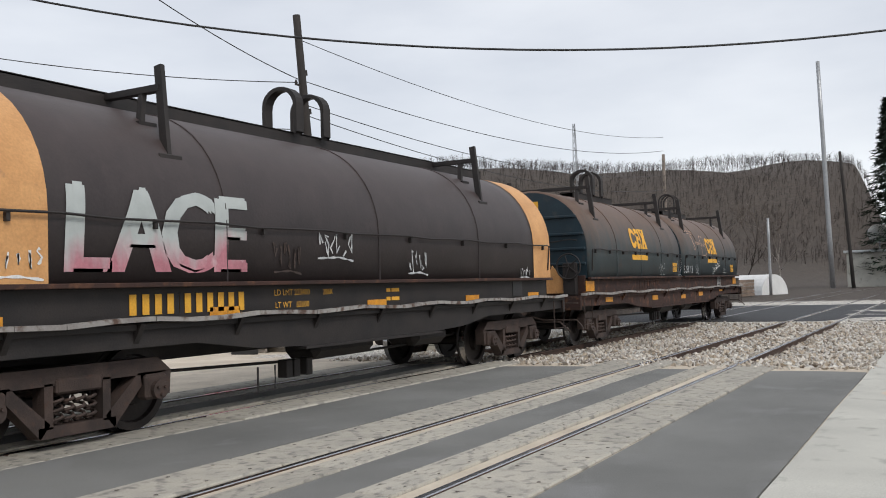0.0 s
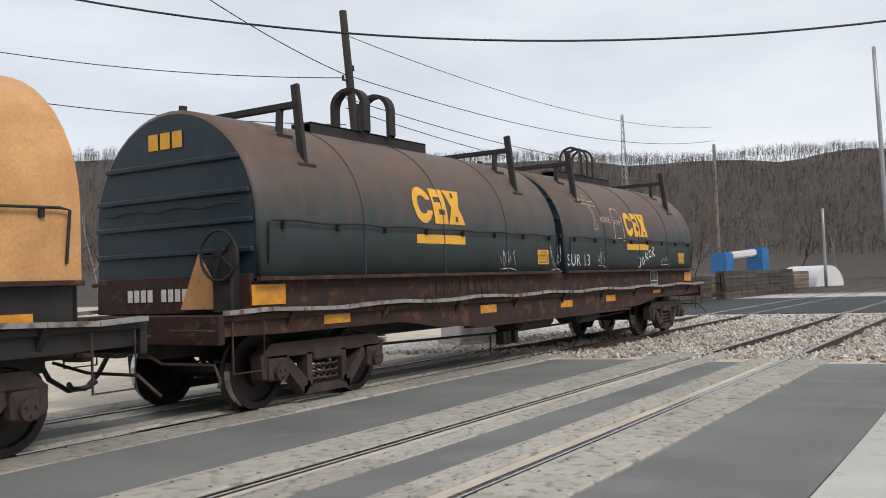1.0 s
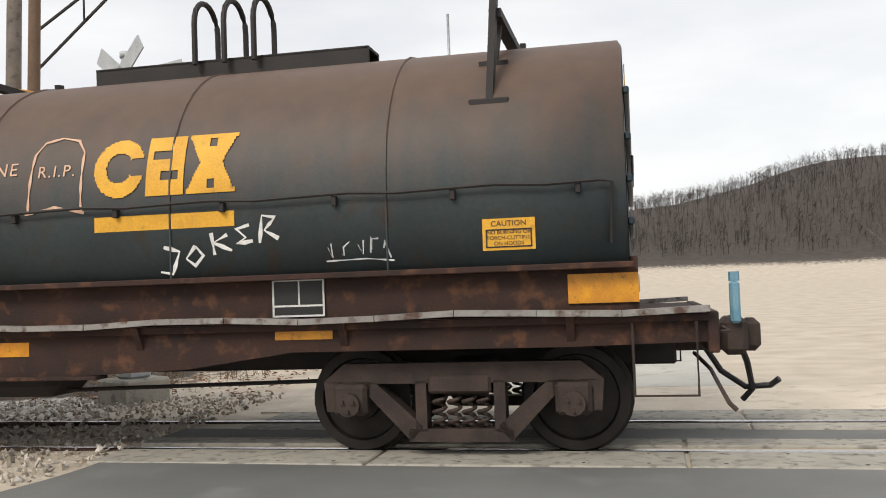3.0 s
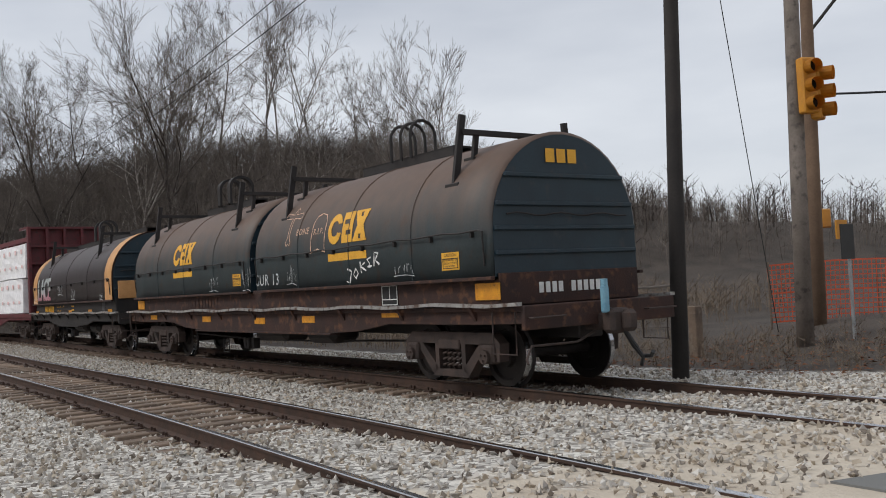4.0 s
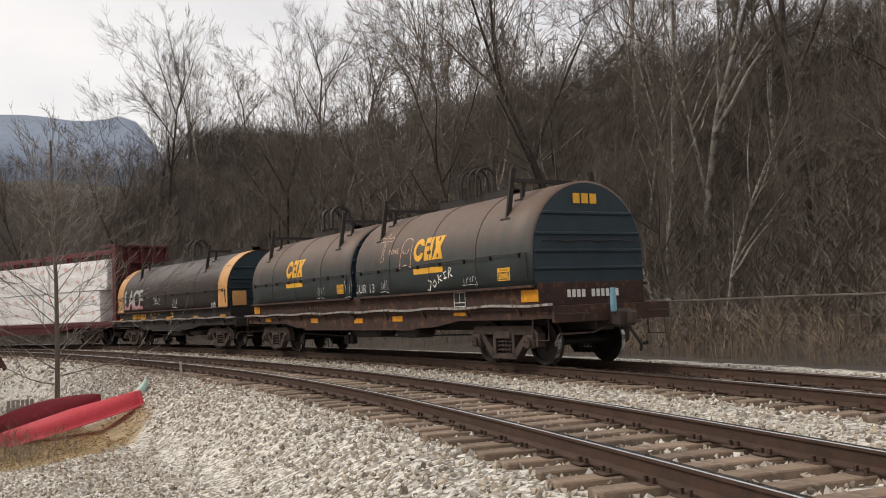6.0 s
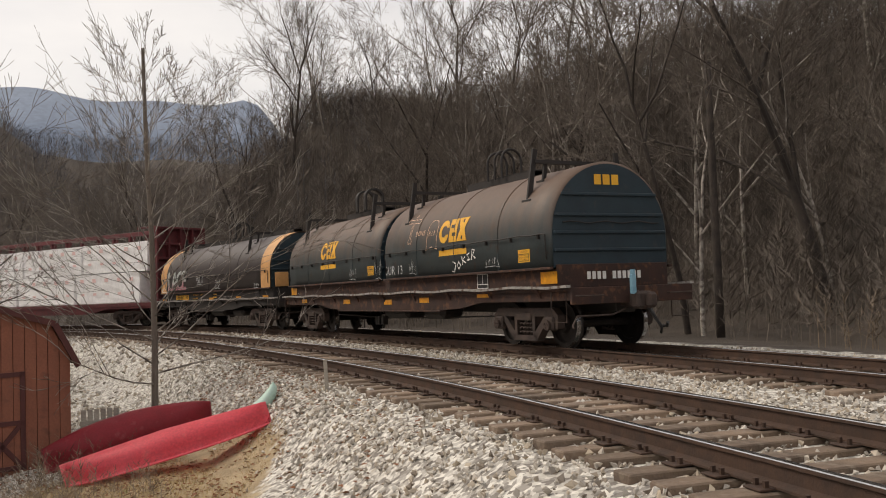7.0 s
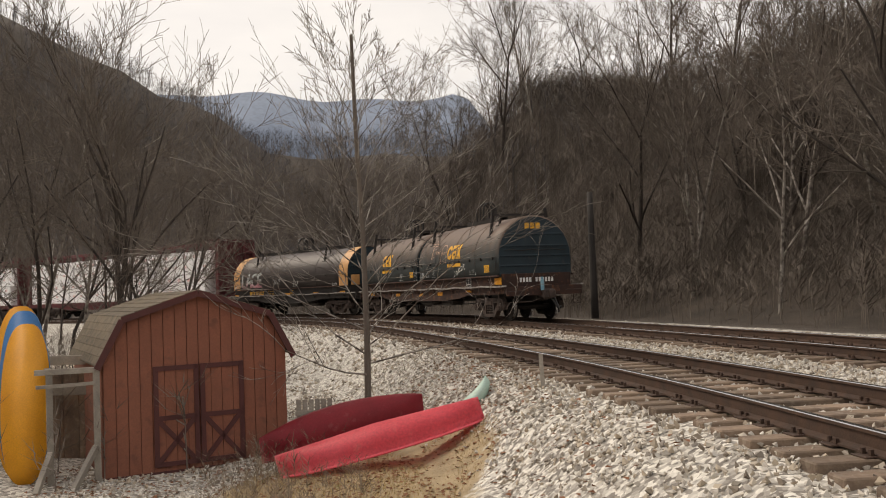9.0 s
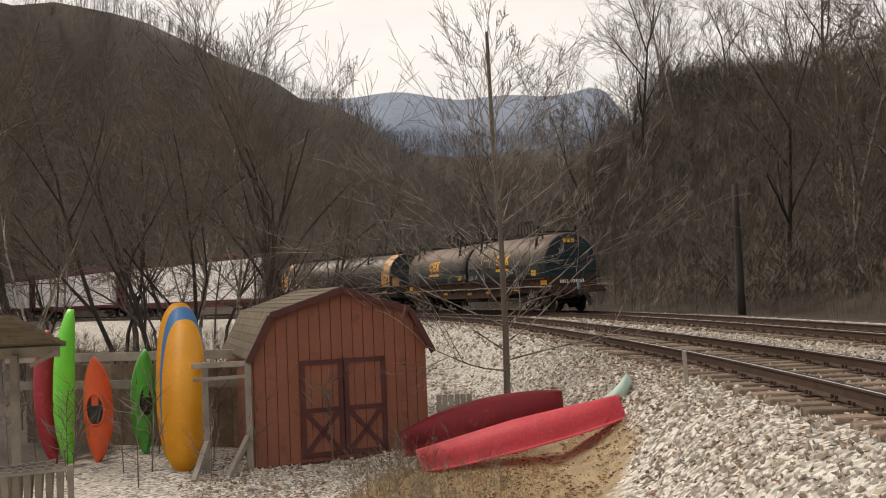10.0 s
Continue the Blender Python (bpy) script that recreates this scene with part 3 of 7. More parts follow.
def build_track(name, off, label):
    top = thing(name, Matrix.Identity(4), label, "railway track", "tracks", "structure")
    for side in (-0.7525, 0.7525):
        pr = rail_profile()
        vs, fs, mats = [], [], []
        ss = np.concatenate([np.arange(-190, -20, 5.0), np.arange(-20, 215, 1.0)])
        for s in ss:
            c, a = line(s, off + side), line_turn(s)
            for (u, z) in pr:
                vs.append((c.x - u * math.sin(a), c.y + u * math.cos(a), z))
        n = len(pr)
        for i in range(len(ss) - 1):
            for k in range(n):
                fs.append((i * n + k, i * n + (k + 1) % n, (i + 1) * n + (k + 1) % n, (i + 1) * n + k))
                mats.append(1 if k in (6, 7, 8) else 0)
        ob = pymesh("rail", vs, fs, M_RAIL, top)
        ob.data.materials.append(M_TREAD)
        ob.data.polygons.foreach_set("material_index", mats)
        tagged(ob, "rusty rail with a polished head")
    # ties, plates and spikes
    bm = bmesh.new()
    box(bm, (-0.115, -1.3, -0.34), (0.115, 1.3, -0.175), 0.012)
    tie = bpy.data.meshes.new("tie")
    bm.to_mesh(tie)
    bm.free()
    tie.materials.append(M_TIE)
    bm = bmesh.new()
    for y in (-0.7525, 0.7525):
        box(bm, (-0.09, y - 0.17, -0.178), (0.09, y + 0.17, -0.163), 0.004)
        for dx, dy in ((-0.05, -0.1), (0.05, 0.1), (0.05, -0.1), (-0.05, 0.1)):
            box(bm, (dx - 0.014, y + dy - 0.014, -0.165), (dx + 0.014, y + dy + 0.014, -0.12))
    plate = bpy.data.meshes.new("tie_plate")
    bm.to_mesh(plate)
    bm.free()
    plate.materials.append(M_RAIL)
    s, rng = 4.9, random.Random(5 if off else 9)
    spots = []
    while s < 118:
        spots.append(s)
        s += 0.52 + rng.uniform(-0.03, 0.03)
    s = -14.6
    while s > -29:
        spots.append(s)
        s -= 0.53
    for s in spots:
        c = line(s, off + rng.uniform(-0.05, 0.05))
        a = line_turn(s) + rng.uniform(-0.02, 0.02)
        for nm, me, dz in (("tie", tie, rng.uniform(-0.015, 0.008)), ("tie_plate", plate, 0.0)):
            ob = new(nm, me)
            ob.parent = top
            ob.matrix_basis = Matrix.Translation((c.x, c.y, dz)) @ Matrix.Rotation(a, 4, "Z")


build_track("track_far", 0.0, "far railway track with rusty rails on wooden ties")
build_track("track_near", NEAR_OFF, "near railway track with rusty rails on wooden ties")


def build_panels():
    """Concrete panels with lifting holes along the rails of the crossing."""
    rng = random.Random(3)
    top = thing("crossing_panels", Matrix.Identity(4), "worn pale concrete crossing panels with bolt holes", "crossing panel", "", "structure")
    bm = bmesh.new()
    box(bm, (0.008, -0.29, -0.14), (2.40, 0.29, 0.0), 0.012)
    for i in range(5):
        for y in (-0.19, 0.19):
            bmesh.ops.create_cone(bm, cap_ends=True, segments=8, radius1=0.017, radius2=0.017, depth=0.004, matrix=pose(0.25 + i * 0.47, y, 0.002))
    me = bpy.data.meshes.new("panel")
    bm.to_mesh(me)
    bm.free()
    me.materials.append(M_CONC)
    me.materials.append(M_FRAME)
    for p in me.polygons:
        if p.center.z > 0.0 and p.area < 0.01 and len(p.vertices) == 8:
            p.material_index = 1
    for k, off in enumerate((0.0, NEAR_OFF)):
        for side in (-1, 1):
            for d, wdt in ((1.11, 1.0), (0.41, 0.86)):
                y = 8.12 + off + side * d
                x = -4.6 + 2.4 * k + (0.6 if side > 0 else 0)
                while x < 13.6:
                    ob = new("panel", me)
                    ob.parent = top
                    ob.matrix_basis = pose(x, y, 0.004 + rng.uniform(-0.006, 0.006), 0, 0, rng.uniform(-0.15, 0.15)) @ Matrix.Diagonal((1, wdt * (1.0 if d > 1 else 0.62), 1, 1))
                    x += 2.42


def scatter_stones(name, count, place, size, label, seed):
    """Loose stones as one mesh: squashed, turned octahedra."""
    rg = np.random.default_rng(seed)
    base = np.array([(1, 0, 0), (-1, 0, 0), (0, 1, 0), (0, -1, 0), (0, 0, 1), (0, 0, -1)], float)
    tri = np.array([(0, 2, 4), (2, 1, 4), (1, 3, 4), (3, 0, 4), (2, 0, 5), (1, 2, 5), (3, 1, 5), (0, 3, 5)])
    x, y = place(rg, count)
    bare = np.hypot((x - LAWN[0]) / LAWN[2], (y - LAWN[1]) / LAWN[3]) > rg.uniform(0.75, 1.1, len(x))
    x, y = x[bare], y[bare]
    z = ground_height(x, y)
    n = len(x)
    sc = rg.uniform(size[0], size[1], (n, 1, 1)) * rg.uniform(0.6, 1.2, (n, 1, 3))
    v = base[None] * sc + rg.normal(0, 0.009, (n, 6, 3))
    a, b = rg.uniform(0, 6.28, n), rg.uniform(-0.7, 0.7, n)
    ca, sa, cb, sb = np.cos(a)[:, None], np.sin(a)[:, None], np.cos(b)[:, None], np.sin(b)[:, None]
    vx, vz = v[..., 0] * cb - v[..., 2] * sb, v[..., 0] * sb + v[..., 2] * cb
    vy = v[..., 1]
    P = np.stack([vx * ca - vy * sa + x[:, None], vx * sa + vy * ca + y[:, None], vz + z[:, None] + rg.uniform(-0.012, 0.03, n)[:, None]], -1)
    F = (tri[None] + 6 * np.arange(n)[:, None, None]).reshape(-1, 3)
    ob = pymesh(name, P.reshape(-1, 3).tolist(), F.tolist(), M_STONE)
    tagged(ob, label, "ballast", kind="stuff")


def place_line(s0, s1, o0, o1):
    def f(rg, n):
        s, o = rg.uniform(s0, s1, n), rg.uniform(o0, o1, n)
        th, lx, ly = np.interp(s, LINE_S, LINE_TH), np.interp(s, LINE_S, LINE_X), np.interp(s, LINE_S, LINE_Y)
        return lx - o * np.sin(th), ly + o * np.cos(th)
    return f


scatter_stones("ballast", 54000, place_line(4.6, 40, -8.6, 3.2), (0.016, 0.036), "grey and tan ballast stones round the ties", 1)
scatter_stones("ballast", 76000, place_line(40, 76, -12.5, 3.0), (0.016, 0.040), "pale grey ballast stones down the bank", 2)
scatter_stones("ballast", 9000, place_line(76, 112, -9.0, 3.0), (0.04, 0.08), "pale grey ballast stones", 3)
scatter_stones("ballast", 9000, place_line(-29.5, -14.4, -8, 2.6), (0.03, 0.06), "pale grey ballast stones between the tracks", 4)


# ---- rolling stock ----
HOOD_W, HOOD_Z0, HOOD_ZS, HOOD_TOP = 1.35, 1.47, 2.10, 3.42


def hood_arc(v, out=0.0):
    """Across the hood's near face: v metres up along its skin gives y and z."""
    r, q = HOOD_W + out, HOOD_TOP - HOOD_ZS + out
    if v <= HOOD_ZS - HOOD_Z0:
        return -r, HOOD_Z0 + v
    a = (v - (HOOD_ZS - HOOD_Z0)) / ((HOOD_W + HOOD_TOP - HOOD_ZS) / 2)
    return -r * math.cos(a), HOOD_ZS + q * math.sin(a)


def hood_profile(out=0.0, n=22):
    r, q = HOOD_W + out, HOOD_TOP - HOOD_ZS + out
    p = [(-r, HOOD_Z0)] + [(-r * math.cos(math.pi * i / n), HOOD_ZS + q * math.sin(math.pi * i / n)) for i in range(n + 1)] + [(r, HOOD_Z0)]
    return p


def skin(name, verts, faces, mat, parent, x, v0, near=1, out=0.006, label=""):
    """A flat marking laid on the hood's near skin at x and height v0."""
    vs = []
    for (u, v, *_) in verts:
        yy, zz = hood_arc(max(0.0, v0 + v), out)
        vs.append((x + u, yy, zz))
    ob = pymesh(name, vs, faces, mat, parent)
    return tagged(ob, label)


def stencil(inside, w, h, cell=0.013):
    """Cells of a w by h field that a test takes in."""
    vs, fs = [], []
    nx, ny = int(w / cell), int(h / cell)
    for j in range(ny):
        for i in range(nx):
            if inside((i + 0.5) / nx, (j + 0.5) / ny):
                k = len(vs)
                a, b, c, d = i * cell - w / 2, (i + 1) * cell - w / 2, j * cell - h / 2, (j + 1) * cell - h / 2
                vs += [(a, c), (b, c), (b, d), (a, d)]
                fs.append((k, k + 1, k + 2, k + 3))
    return vs, fs


def emblem(u, v):
    """Three bold abstract blocks: a ring, a notched bar and an hourglass."""
    if u < 0.36:
        d = math.hypot((u - 0.18) / 0.18, (v - 0.5) / 0.5)
        return 0.52 < d < 1.0 and not (u > 0.27 and 0.36 < v < 0.64)
    if 0.38 < u < 0.64:
        return not (0.42 < u < 0.55 and 0.60 < v < 0.74) and not (0.48 < u < 0.60 and 0.26 < v < 0.40)
    if u > 0.66:
        c = abs(u - 0.83) / 0.17
        return c < 0.45 + 1.1 * abs(v - 0.5) and not (c < 0.16 and (v < 0.22 or v > 0.78)) or abs(v - 0.5) > 0.42
    return False


def ribbons(lines, w):
    """Sprayed strokes: flat ribbons along 2D polylines."""
    vs, fs = [], []
    for ln in lines:
        pts = []
        for (a, b) in zip(ln, ln[1:]):
            m = max(1, int(math.hypot(b[0] - a[0], b[1] - a[1]) / 0.06))
            pts += [(a[0] + (b[0] - a[0]) * i / m, a[1] + (b[1] - a[1]) * i / m) for i in range(m)]
        pts.append(ln[-1])
        k0 = len(vs)
        for i, p in enumerate(pts):
            q, r = pts[max(i - 1, 0)], pts[min(i + 1, len(pts) - 1)]
            dx, dy = r[0] - q[0], r[1] - q[1]
            L = math.hypot(dx, dy) or 1
            ww = w * (0.75 + 0.35 * math.sin(i * 1.9 + k0))
            vs += [(p[0] - dy / L * ww / 2, p[1] + dx / L * ww / 2), (p[0] + dy / L * ww / 2, p[1] - dx / L * ww / 2)]
        for i in range(len(pts) - 1):
            a = k0 + 2 * i
            fs.append((a, a + 1, a + 3, a + 2))
    return vs, fs


def scrawl(seed, w, h, n=7):
    """An illegible tag: a few looping strokes."""
    r = random.Random(seed)
    out = []
    for i in range(n):
        x = -w / 2 + w * (i + 0.5) / n
        a = [(x + r.uniform(-0.4, 0.4) * w / n, r.uniform(-h / 2, h / 2)) for _ in range(r.randint(3, 5))]
        out.append(a)
    out.append([(-w / 2, -h * 0.55), (w * 0.1, -h * 0.5), (w / 2, -h * 0.62)])
    return out


WHEELS = []   # wheelsets that roll, with their radius


def wheelset(parent, x, spin=True):
    ws = new("wheelset")
    ws.parent = parent
    ws.matrix_basis = pose(x, 0, 0.425)
    bm = bmesh.new()
    tube(bm, [(0, -1.0, 0), (0, 1.0, 0)], 0.08, 10)
    part("axle", bm, M_WHEEL, ws)
    for y, d in ((-0.7525, -1), (0.7525, 1)):
        bm = bmesh.new()
        prof = [(0.05, 0.11), (0.16, 0.10), (0.17, 0.035), (0.33, 0.02), (0.345, 0.065), (0.42, 0.065), (0.425, -0.035), (0.455, -0.045), (0.455, -0.07), (0.345, -0.07), (0.33, -0.02), (0.17, -0.005), (0.16, -0.09), (0.05, -0.09)]
        n = 28
        rings = [[bm.verts.new((r * math.cos(2 * math.pi * k / n), y + d * w, r * math.sin(2 * math.pi * k / n))) for k in range(n)] for r, w in prof]
        for i in range(len(prof)):
            a, b = rings[i], rings[(i + 1) % len(prof)]
            for k in range(n):
                f = bm.faces.new((a[k], a[(k + 1) % n], b[(k + 1) % n], b[k]))
                f.material_index = 1 if i == 5 else 0
        bmesh.ops.recalc_face_normals(bm, faces=bm.faces)
        part("wheel", bm, [M_WHEEL, M_TREAD], ws, smooth=False)
    if spin:
        WHEELS.append(ws)
    return ws


def truck(parent, x, spin=True):
    """A two-axle truck: side frames, springs, bolster, wheelsets."""
    t = new("truck")
    t.parent = parent
    t.matrix_basis = pose(x, 0, 0)
    for dx in (-0.889, 0.889):
        wheelset(t, dx, spin)
    for sd in (-1, 1):
        y0, y1 = sd * 0.94, sd * 1.10
        bm = bmesh.new()
        # cast frame: top chord, pedestals, sloping struts, spring seat and columns
        for pts in ([(-1.12, 0.60), (-0.95, 0.74), (0.95, 0.74), (1.12, 0.60), (0.95, 0.58), (-0.95, 0.58)],
                    [(-1.12, 0.60), (-0.72, 0.60), (-0.74, 0.48), (-0.86, 0.36), (-1.10, 0.36)], [(1.12, 0.60), (1.10, 0.36), (0.86, 0.36), (0.74, 0.48), (0.72, 0.60)],
                    [(-0.86, 0.60), (-0.70, 0.60), (-0.30, 0.24), (-0.40, 0.12)], [(0.86, 0.60), (0.40, 0.12), (0.30, 0.24), (0.70, 0.60)],
                    [(-0.42, 0.12), (-0.42, 0.22), (0.42, 0.22), (0.42, 0.12)], [(-0.36, 0.20), (-0.36, 0.60), (-0.27, 0.60), (-0.27, 0.20)], [(0.36, 0.20), (0.27, 0.20), (0.27, 0.60), (0.36, 0.60)]):
            prism(bm, pts, y0, y1 + sd * 0.002, "y")
        part("side_frame", bm, M_FRAME, t)
        for i in range(4):
            bm = bmesh.new()
            pts = [(-0.18 + 0.12 * i + 0.05 * math.cos(k * 0.9), sd * 1.03 + 0.05 * math.sin(k * 0.9), 0.22 + 0.0115 * k) for k in range(22)]
            tube(bm, pts, 0.017, 5)
            part("spring", bm, M_FRAME, t)
        bm = bmesh.new()
        box(bm, (-0.25, sd * 0.5, 0.50), (0.25, sd * 1.13, 0.64), 0.02)
        part("bolster_end", bm, M_FRAME, t)
        for dx in (-0.889, 0.889):
            bm = bmesh.new()
            box(bm, (dx - 0.14, sd * 1.0, 0.33), (dx + 0.14, sd * 1.16, 0.58), 0.03)
            tube(bm, [(dx, sd * 1.14, 0.425), (dx, sd * 1.21, 0.425)], 0.095, 12)
            for k in range(3):
                a = k * 2.094 + 0.5
                tube(bm, [(dx + 0.05 * math.cos(a), sd * 1.20, 0.425 + 0.05 * math.sin(a)), (dx + 0.05 * math.cos(a), sd * 1.235, 0.425 + 0.05 * math.sin(a))], 0.016, 6)
            part("bearing_cap", bm, M_FRAME, t, "rusty bearing cap with bolts")
    bm = bmesh.new()
    box(bm, (-0.2, -0.9, 0.45), (0.2, 0.9, 0.72), 0.03)
    part("bolster", bm, M_FRAME, t)
    return t


def coupler(parent, x, d):
    bm = bmesh.new()
    box(bm, (x - d * 0.55, -0.12, 0.72), (x + d * 0.18, 0.12, 0.95), 0.03)
    box(bm, (x + d * 0.12, -0.20, 0.68), (x + d * 0.34, 0.17, 1.0), 0.05)
    box(bm, (x + d * 0.30, -0.05, 0.70), (x + d * 0.46, 0.16, 0.98), 0.05)
    part("coupler", bm, M_FRAME, parent, "rusty knuckle coupler")
    bm = bmesh.new()
    tube(bm, [(x, 0.32, 0.75), (x + d * 0.15, 0.34, 0.5), (x + d * 0.35, 0.3, 0.36), (x + d * 0.55, 0.24, 0.38), (x + d * 0.62, 0.2, 0.44)], 0.028, 7)
    part("air_hose", bm, M_BLK, parent, "black rubber air hose")
    bm = bmesh.new()
    tube(bm, [(x - d * 0.1, -0.1, 0.7), (x, -0.5, 0.60), (x - d * 0.02, -1.25, 0.60), (x + d * 0.05, -1.40, 0.45), (x + d * 0.1, -1.42, 0.40)], 0.017, 6)
    part("uncoupling_lever", bm, M_FRAME, parent)


def portal(parent, x):
    """The guard frame over a hood: two leaning posts, a cross beam, inner stubs."""
    for sd in (-1, 1):
        bm = bmesh.new()
        bar(bm, (x, sd * 1.10, 2.76), (x + 0.05, sd * 0.96, 3.76), 0.10, 0.055)
        box(bm, (x - 0.16, sd * 1.17, 2.73), (x + 0.16, sd * 1.02, 2.80), 0.01)
        part("guard_post", bm, M_BLACK, parent)
        bm = bmesh.new()
        bar(bm, (x - 0.02, sd * 0.74, 3.10), (x + 0.04, sd * 0.72, 3.50), 0.07, 0.06)
        box(bm, (x - 0.12, sd * 0.84, 3.10), (x + 0.12, sd * 0.66, 3.17))
        part("guard_stub", bm, M_BLACK, parent)
    bm = bmesh.new()
    bar(bm, (x + 0.05, -0.99, 3.52), (x + 0.05, 0.99, 3.52), 0.10, 0.07)
    part("guard_beam", bm, M_BLACK, parent)


def coil_car(name, label, hoods, half, tr, body, endmat, frame_mat, wide_loops, m):
    """A covered coil car. hoods: (x0, x1) of each cover; half: half its deck; tr: truck centres."""
    car = thing(name, m, label, "freight car", "train")
    span0, span1 = min(h[0] for h in hoods), max(h[1] for h in hoods)
    for (x0, x1), broad in zip(hoods, wide_loops):
        hood = new("hood")
        hood.parent = car
        bm = bmesh.new()
        prof = hood_profile()
        k = len(prof)
        xs = [x0, x0 + 0.03] + [x0 + 0.03 + (x1 - x0 - 0.06) * i / 10 for i in range(1, 10)] + [x1 - 0.03, x1]
        rows = []
        for i, x in enumerate(xs):
            sc = 0.965 if i in (0, len(xs) - 1) else 1.0
            rows.append([bm.verts.new((x, p[0] * sc, HOOD_Z0 + (p[1] - HOOD_Z0) * (sc + 0.012 if sc < 1 else 1))) for p in prof])
        for a, b in zip(rows, rows[1:]):
            for j in range(k - 1):
                bm.faces.new((a[j], b[j], b[j + 1], a[j + 1]))
            bm.faces.new((a[k - 1], b[k - 1], b[0], a[0]))
        bmesh.ops.recalc_face_normals(bm, faces=bm.faces)
        part("shell", bm, body, hood, smooth=True)
        for x, d in ((x0, -1), (x1, 1)):
            bm = bmesh.new()
            vs = [bm.verts.new((x + d * 0.004, p[0] * 0.964, HOOD_Z0 + (p[1] - HOOD_Z0) * 0.976)) for p in prof]
            bm.faces.new(vs if d > 0 else vs[::-1])
            part("end_wall", bm, endmat, hood)
            for z in (1.78, 2.10, 2.42, 2.80):
                hw = HOOD_W * 0.95 if z < 2.1 else HOOD_W * 0.95 * math.sqrt(max(0, 1 - ((z - HOOD_ZS) / (HOOD_TOP - HOOD_ZS)) ** 2))
                bm = bmesh.new()
                box(bm, (x, -hw, z - 0.03), (x + d * 0.05, hw, z + 0.03), 0.012)
                part("end_rib", bm, endmat, hood)
            bm = bmesh.new()
            tube(bm, [(x + d * 0.05, -1.1 + 2.2 * i / 14, 2.28 + 0.02 * math.sin(i * 1.3)) for i in range(15)], 0.013, 5)
            part("end_grab_rail", bm, M_BLACK, hood)
        # seams, the base flange and the hand rail
        for f in (0.25, 0.5, 0.75):
            bm = bmesh.new()
            xx = x0 + (x1 - x0) * f
            pts = [(xx, p[0], p[1]) for p in hood_profile(0.004)]
            tube(bm, pts, 0.011, 5)
            part("seam", bm, body, hood)
        bm = bmesh.new()
        for sd in (-1, 1):
            box(bm, (x0 - 0.04, sd * (HOOD_W - 0.02), HOOD_Z0 - 0.035), (x1 + 0.04, sd * (HOOD_W + 0.05), HOOD_Z0 + 0.012), 0.006)
        part("base_flange", bm, M_RUST, hood)
        for sd in (-1, 1):
            bm = bmesh.new()
            n = 18
            tube(bm, [(x0 + 0.12, sd * (HOOD_W + 0.02), 1.62), (x0 + 0.10, sd * (HOOD_W + 0.05), 2.07)] + [(x0 + 0.2 + (x1 - x0 - 0.4) * i / n, sd * (HOOD_W + 0.055), 2.085 + 0.012 * math.sin(i * 2.1)) for i in range(n + 1)]
                 + [(x1 - 0.10, sd * (HOOD_W + 0.05), 2.07), (x1 - 0.12, sd * (HOOD_W + 0.02), 1.62)], 0.014, 6)
            for i in range(8):
                xx = x0 + 0.35 + (x1 - x0 - 0.7) * i / 7
                box(bm, (xx - 0.02, sd * (HOOD_W - 0.01), 2.0), (xx + 0.02, sd * (HOOD_W + 0.05), 2.08), 0.004)
            part("hand_rail", bm, M_BLACK, hood)
        # ridge channel and lifting loops
        mid = (x0 + x1) / 2
        rl = (x1 - x0) * (0.19 if len(hoods) == 2 else 0.46)
        bm = bmesh.new()
        box(bm, (mid - rl, -0.18, HOOD_TOP - 0.03), (mid + rl, -0.15, HOOD_TOP + 0.15), 0.004)
        box(bm, (mid - rl, 0.15, HOOD_TOP - 0.03), (mid + rl, 0.18, HOOD_TOP + 0.15), 0.004)
        box(bm, (mid - rl, -0.18, HOOD_TOP + 0.13), (mid + rl, 0.18, HOOD_TOP + 0.155))
        part("ridge_channel", bm, M_BLACK, hood)
        for i in range(2 if broad else 3):
            xx = mid + (i - (0.5 if broad else 1.0)) * (0.62 if broad else 0.30)
            bm = bmesh.new()
            pts = [(xx, -0.25, HOOD_TOP + 0.1)] + [(xx, -0.25 * math.cos(a), HOOD_TOP + 0.50 + 0.25 * math.sin(a)) for a in (math.pi * q / 10 for q in range(11))] + [(xx, 0.25, HOOD_TOP + 0.1)]
            if broad:
                rows = [[bm.verts.new((p[0] + ex, p[1] * sc, p[2] + (0.05 if sc > 1 else 0))) for ex, sc in ((-0.08, 1.0), (0.08, 1.0), (0.08, 1.22), (-0.08, 1.22))] for p in pts]
                for a, b in zip(rows, rows[1:]):
                    for q in range(4):
                        bm.faces.new((a[q], a[(q + 1) % 4], b[(q + 1) % 4], b[q]))
                bmesh.ops.recalc_face_normals(bm, faces=bm.faces)
            else:
                tube(bm, pts, 0.028, 7)
            part("lifting_loop", bm, M_BLACK, hood)
        gap = (x1 - x0) * (0.36 if len(hoods) == 2 else 0.30)
        for xx in (mid - gap, mid + gap):
            portal(hood, xx)
    # body under the covers
    bm = bmesh.new()
    for sd in (-1, 1):
        box(bm, (span0 - 0.05, sd * 1.18, 1.10), (span1 + 0.05, sd * 1.26, HOOD_Z0 - 0.03), 0.008)
    box(bm, (span0 - 0.06, -1.26, 1.10), (span0, 1.26, HOOD_Z0 + 0.05), 0.008)
    box(bm, (span1, -1.26, 1.10), (span1 + 0.06, 1.26, HOOD_Z0 + 0.05), 0.008)
    part("trough_side", bm, frame_mat, car)
    bm = bmesh.new()
    box(bm, (-half, -1.36, 1.03), (half, 1.36, 1.09), 0.006)
    part("deck", bm, frame_mat, car)
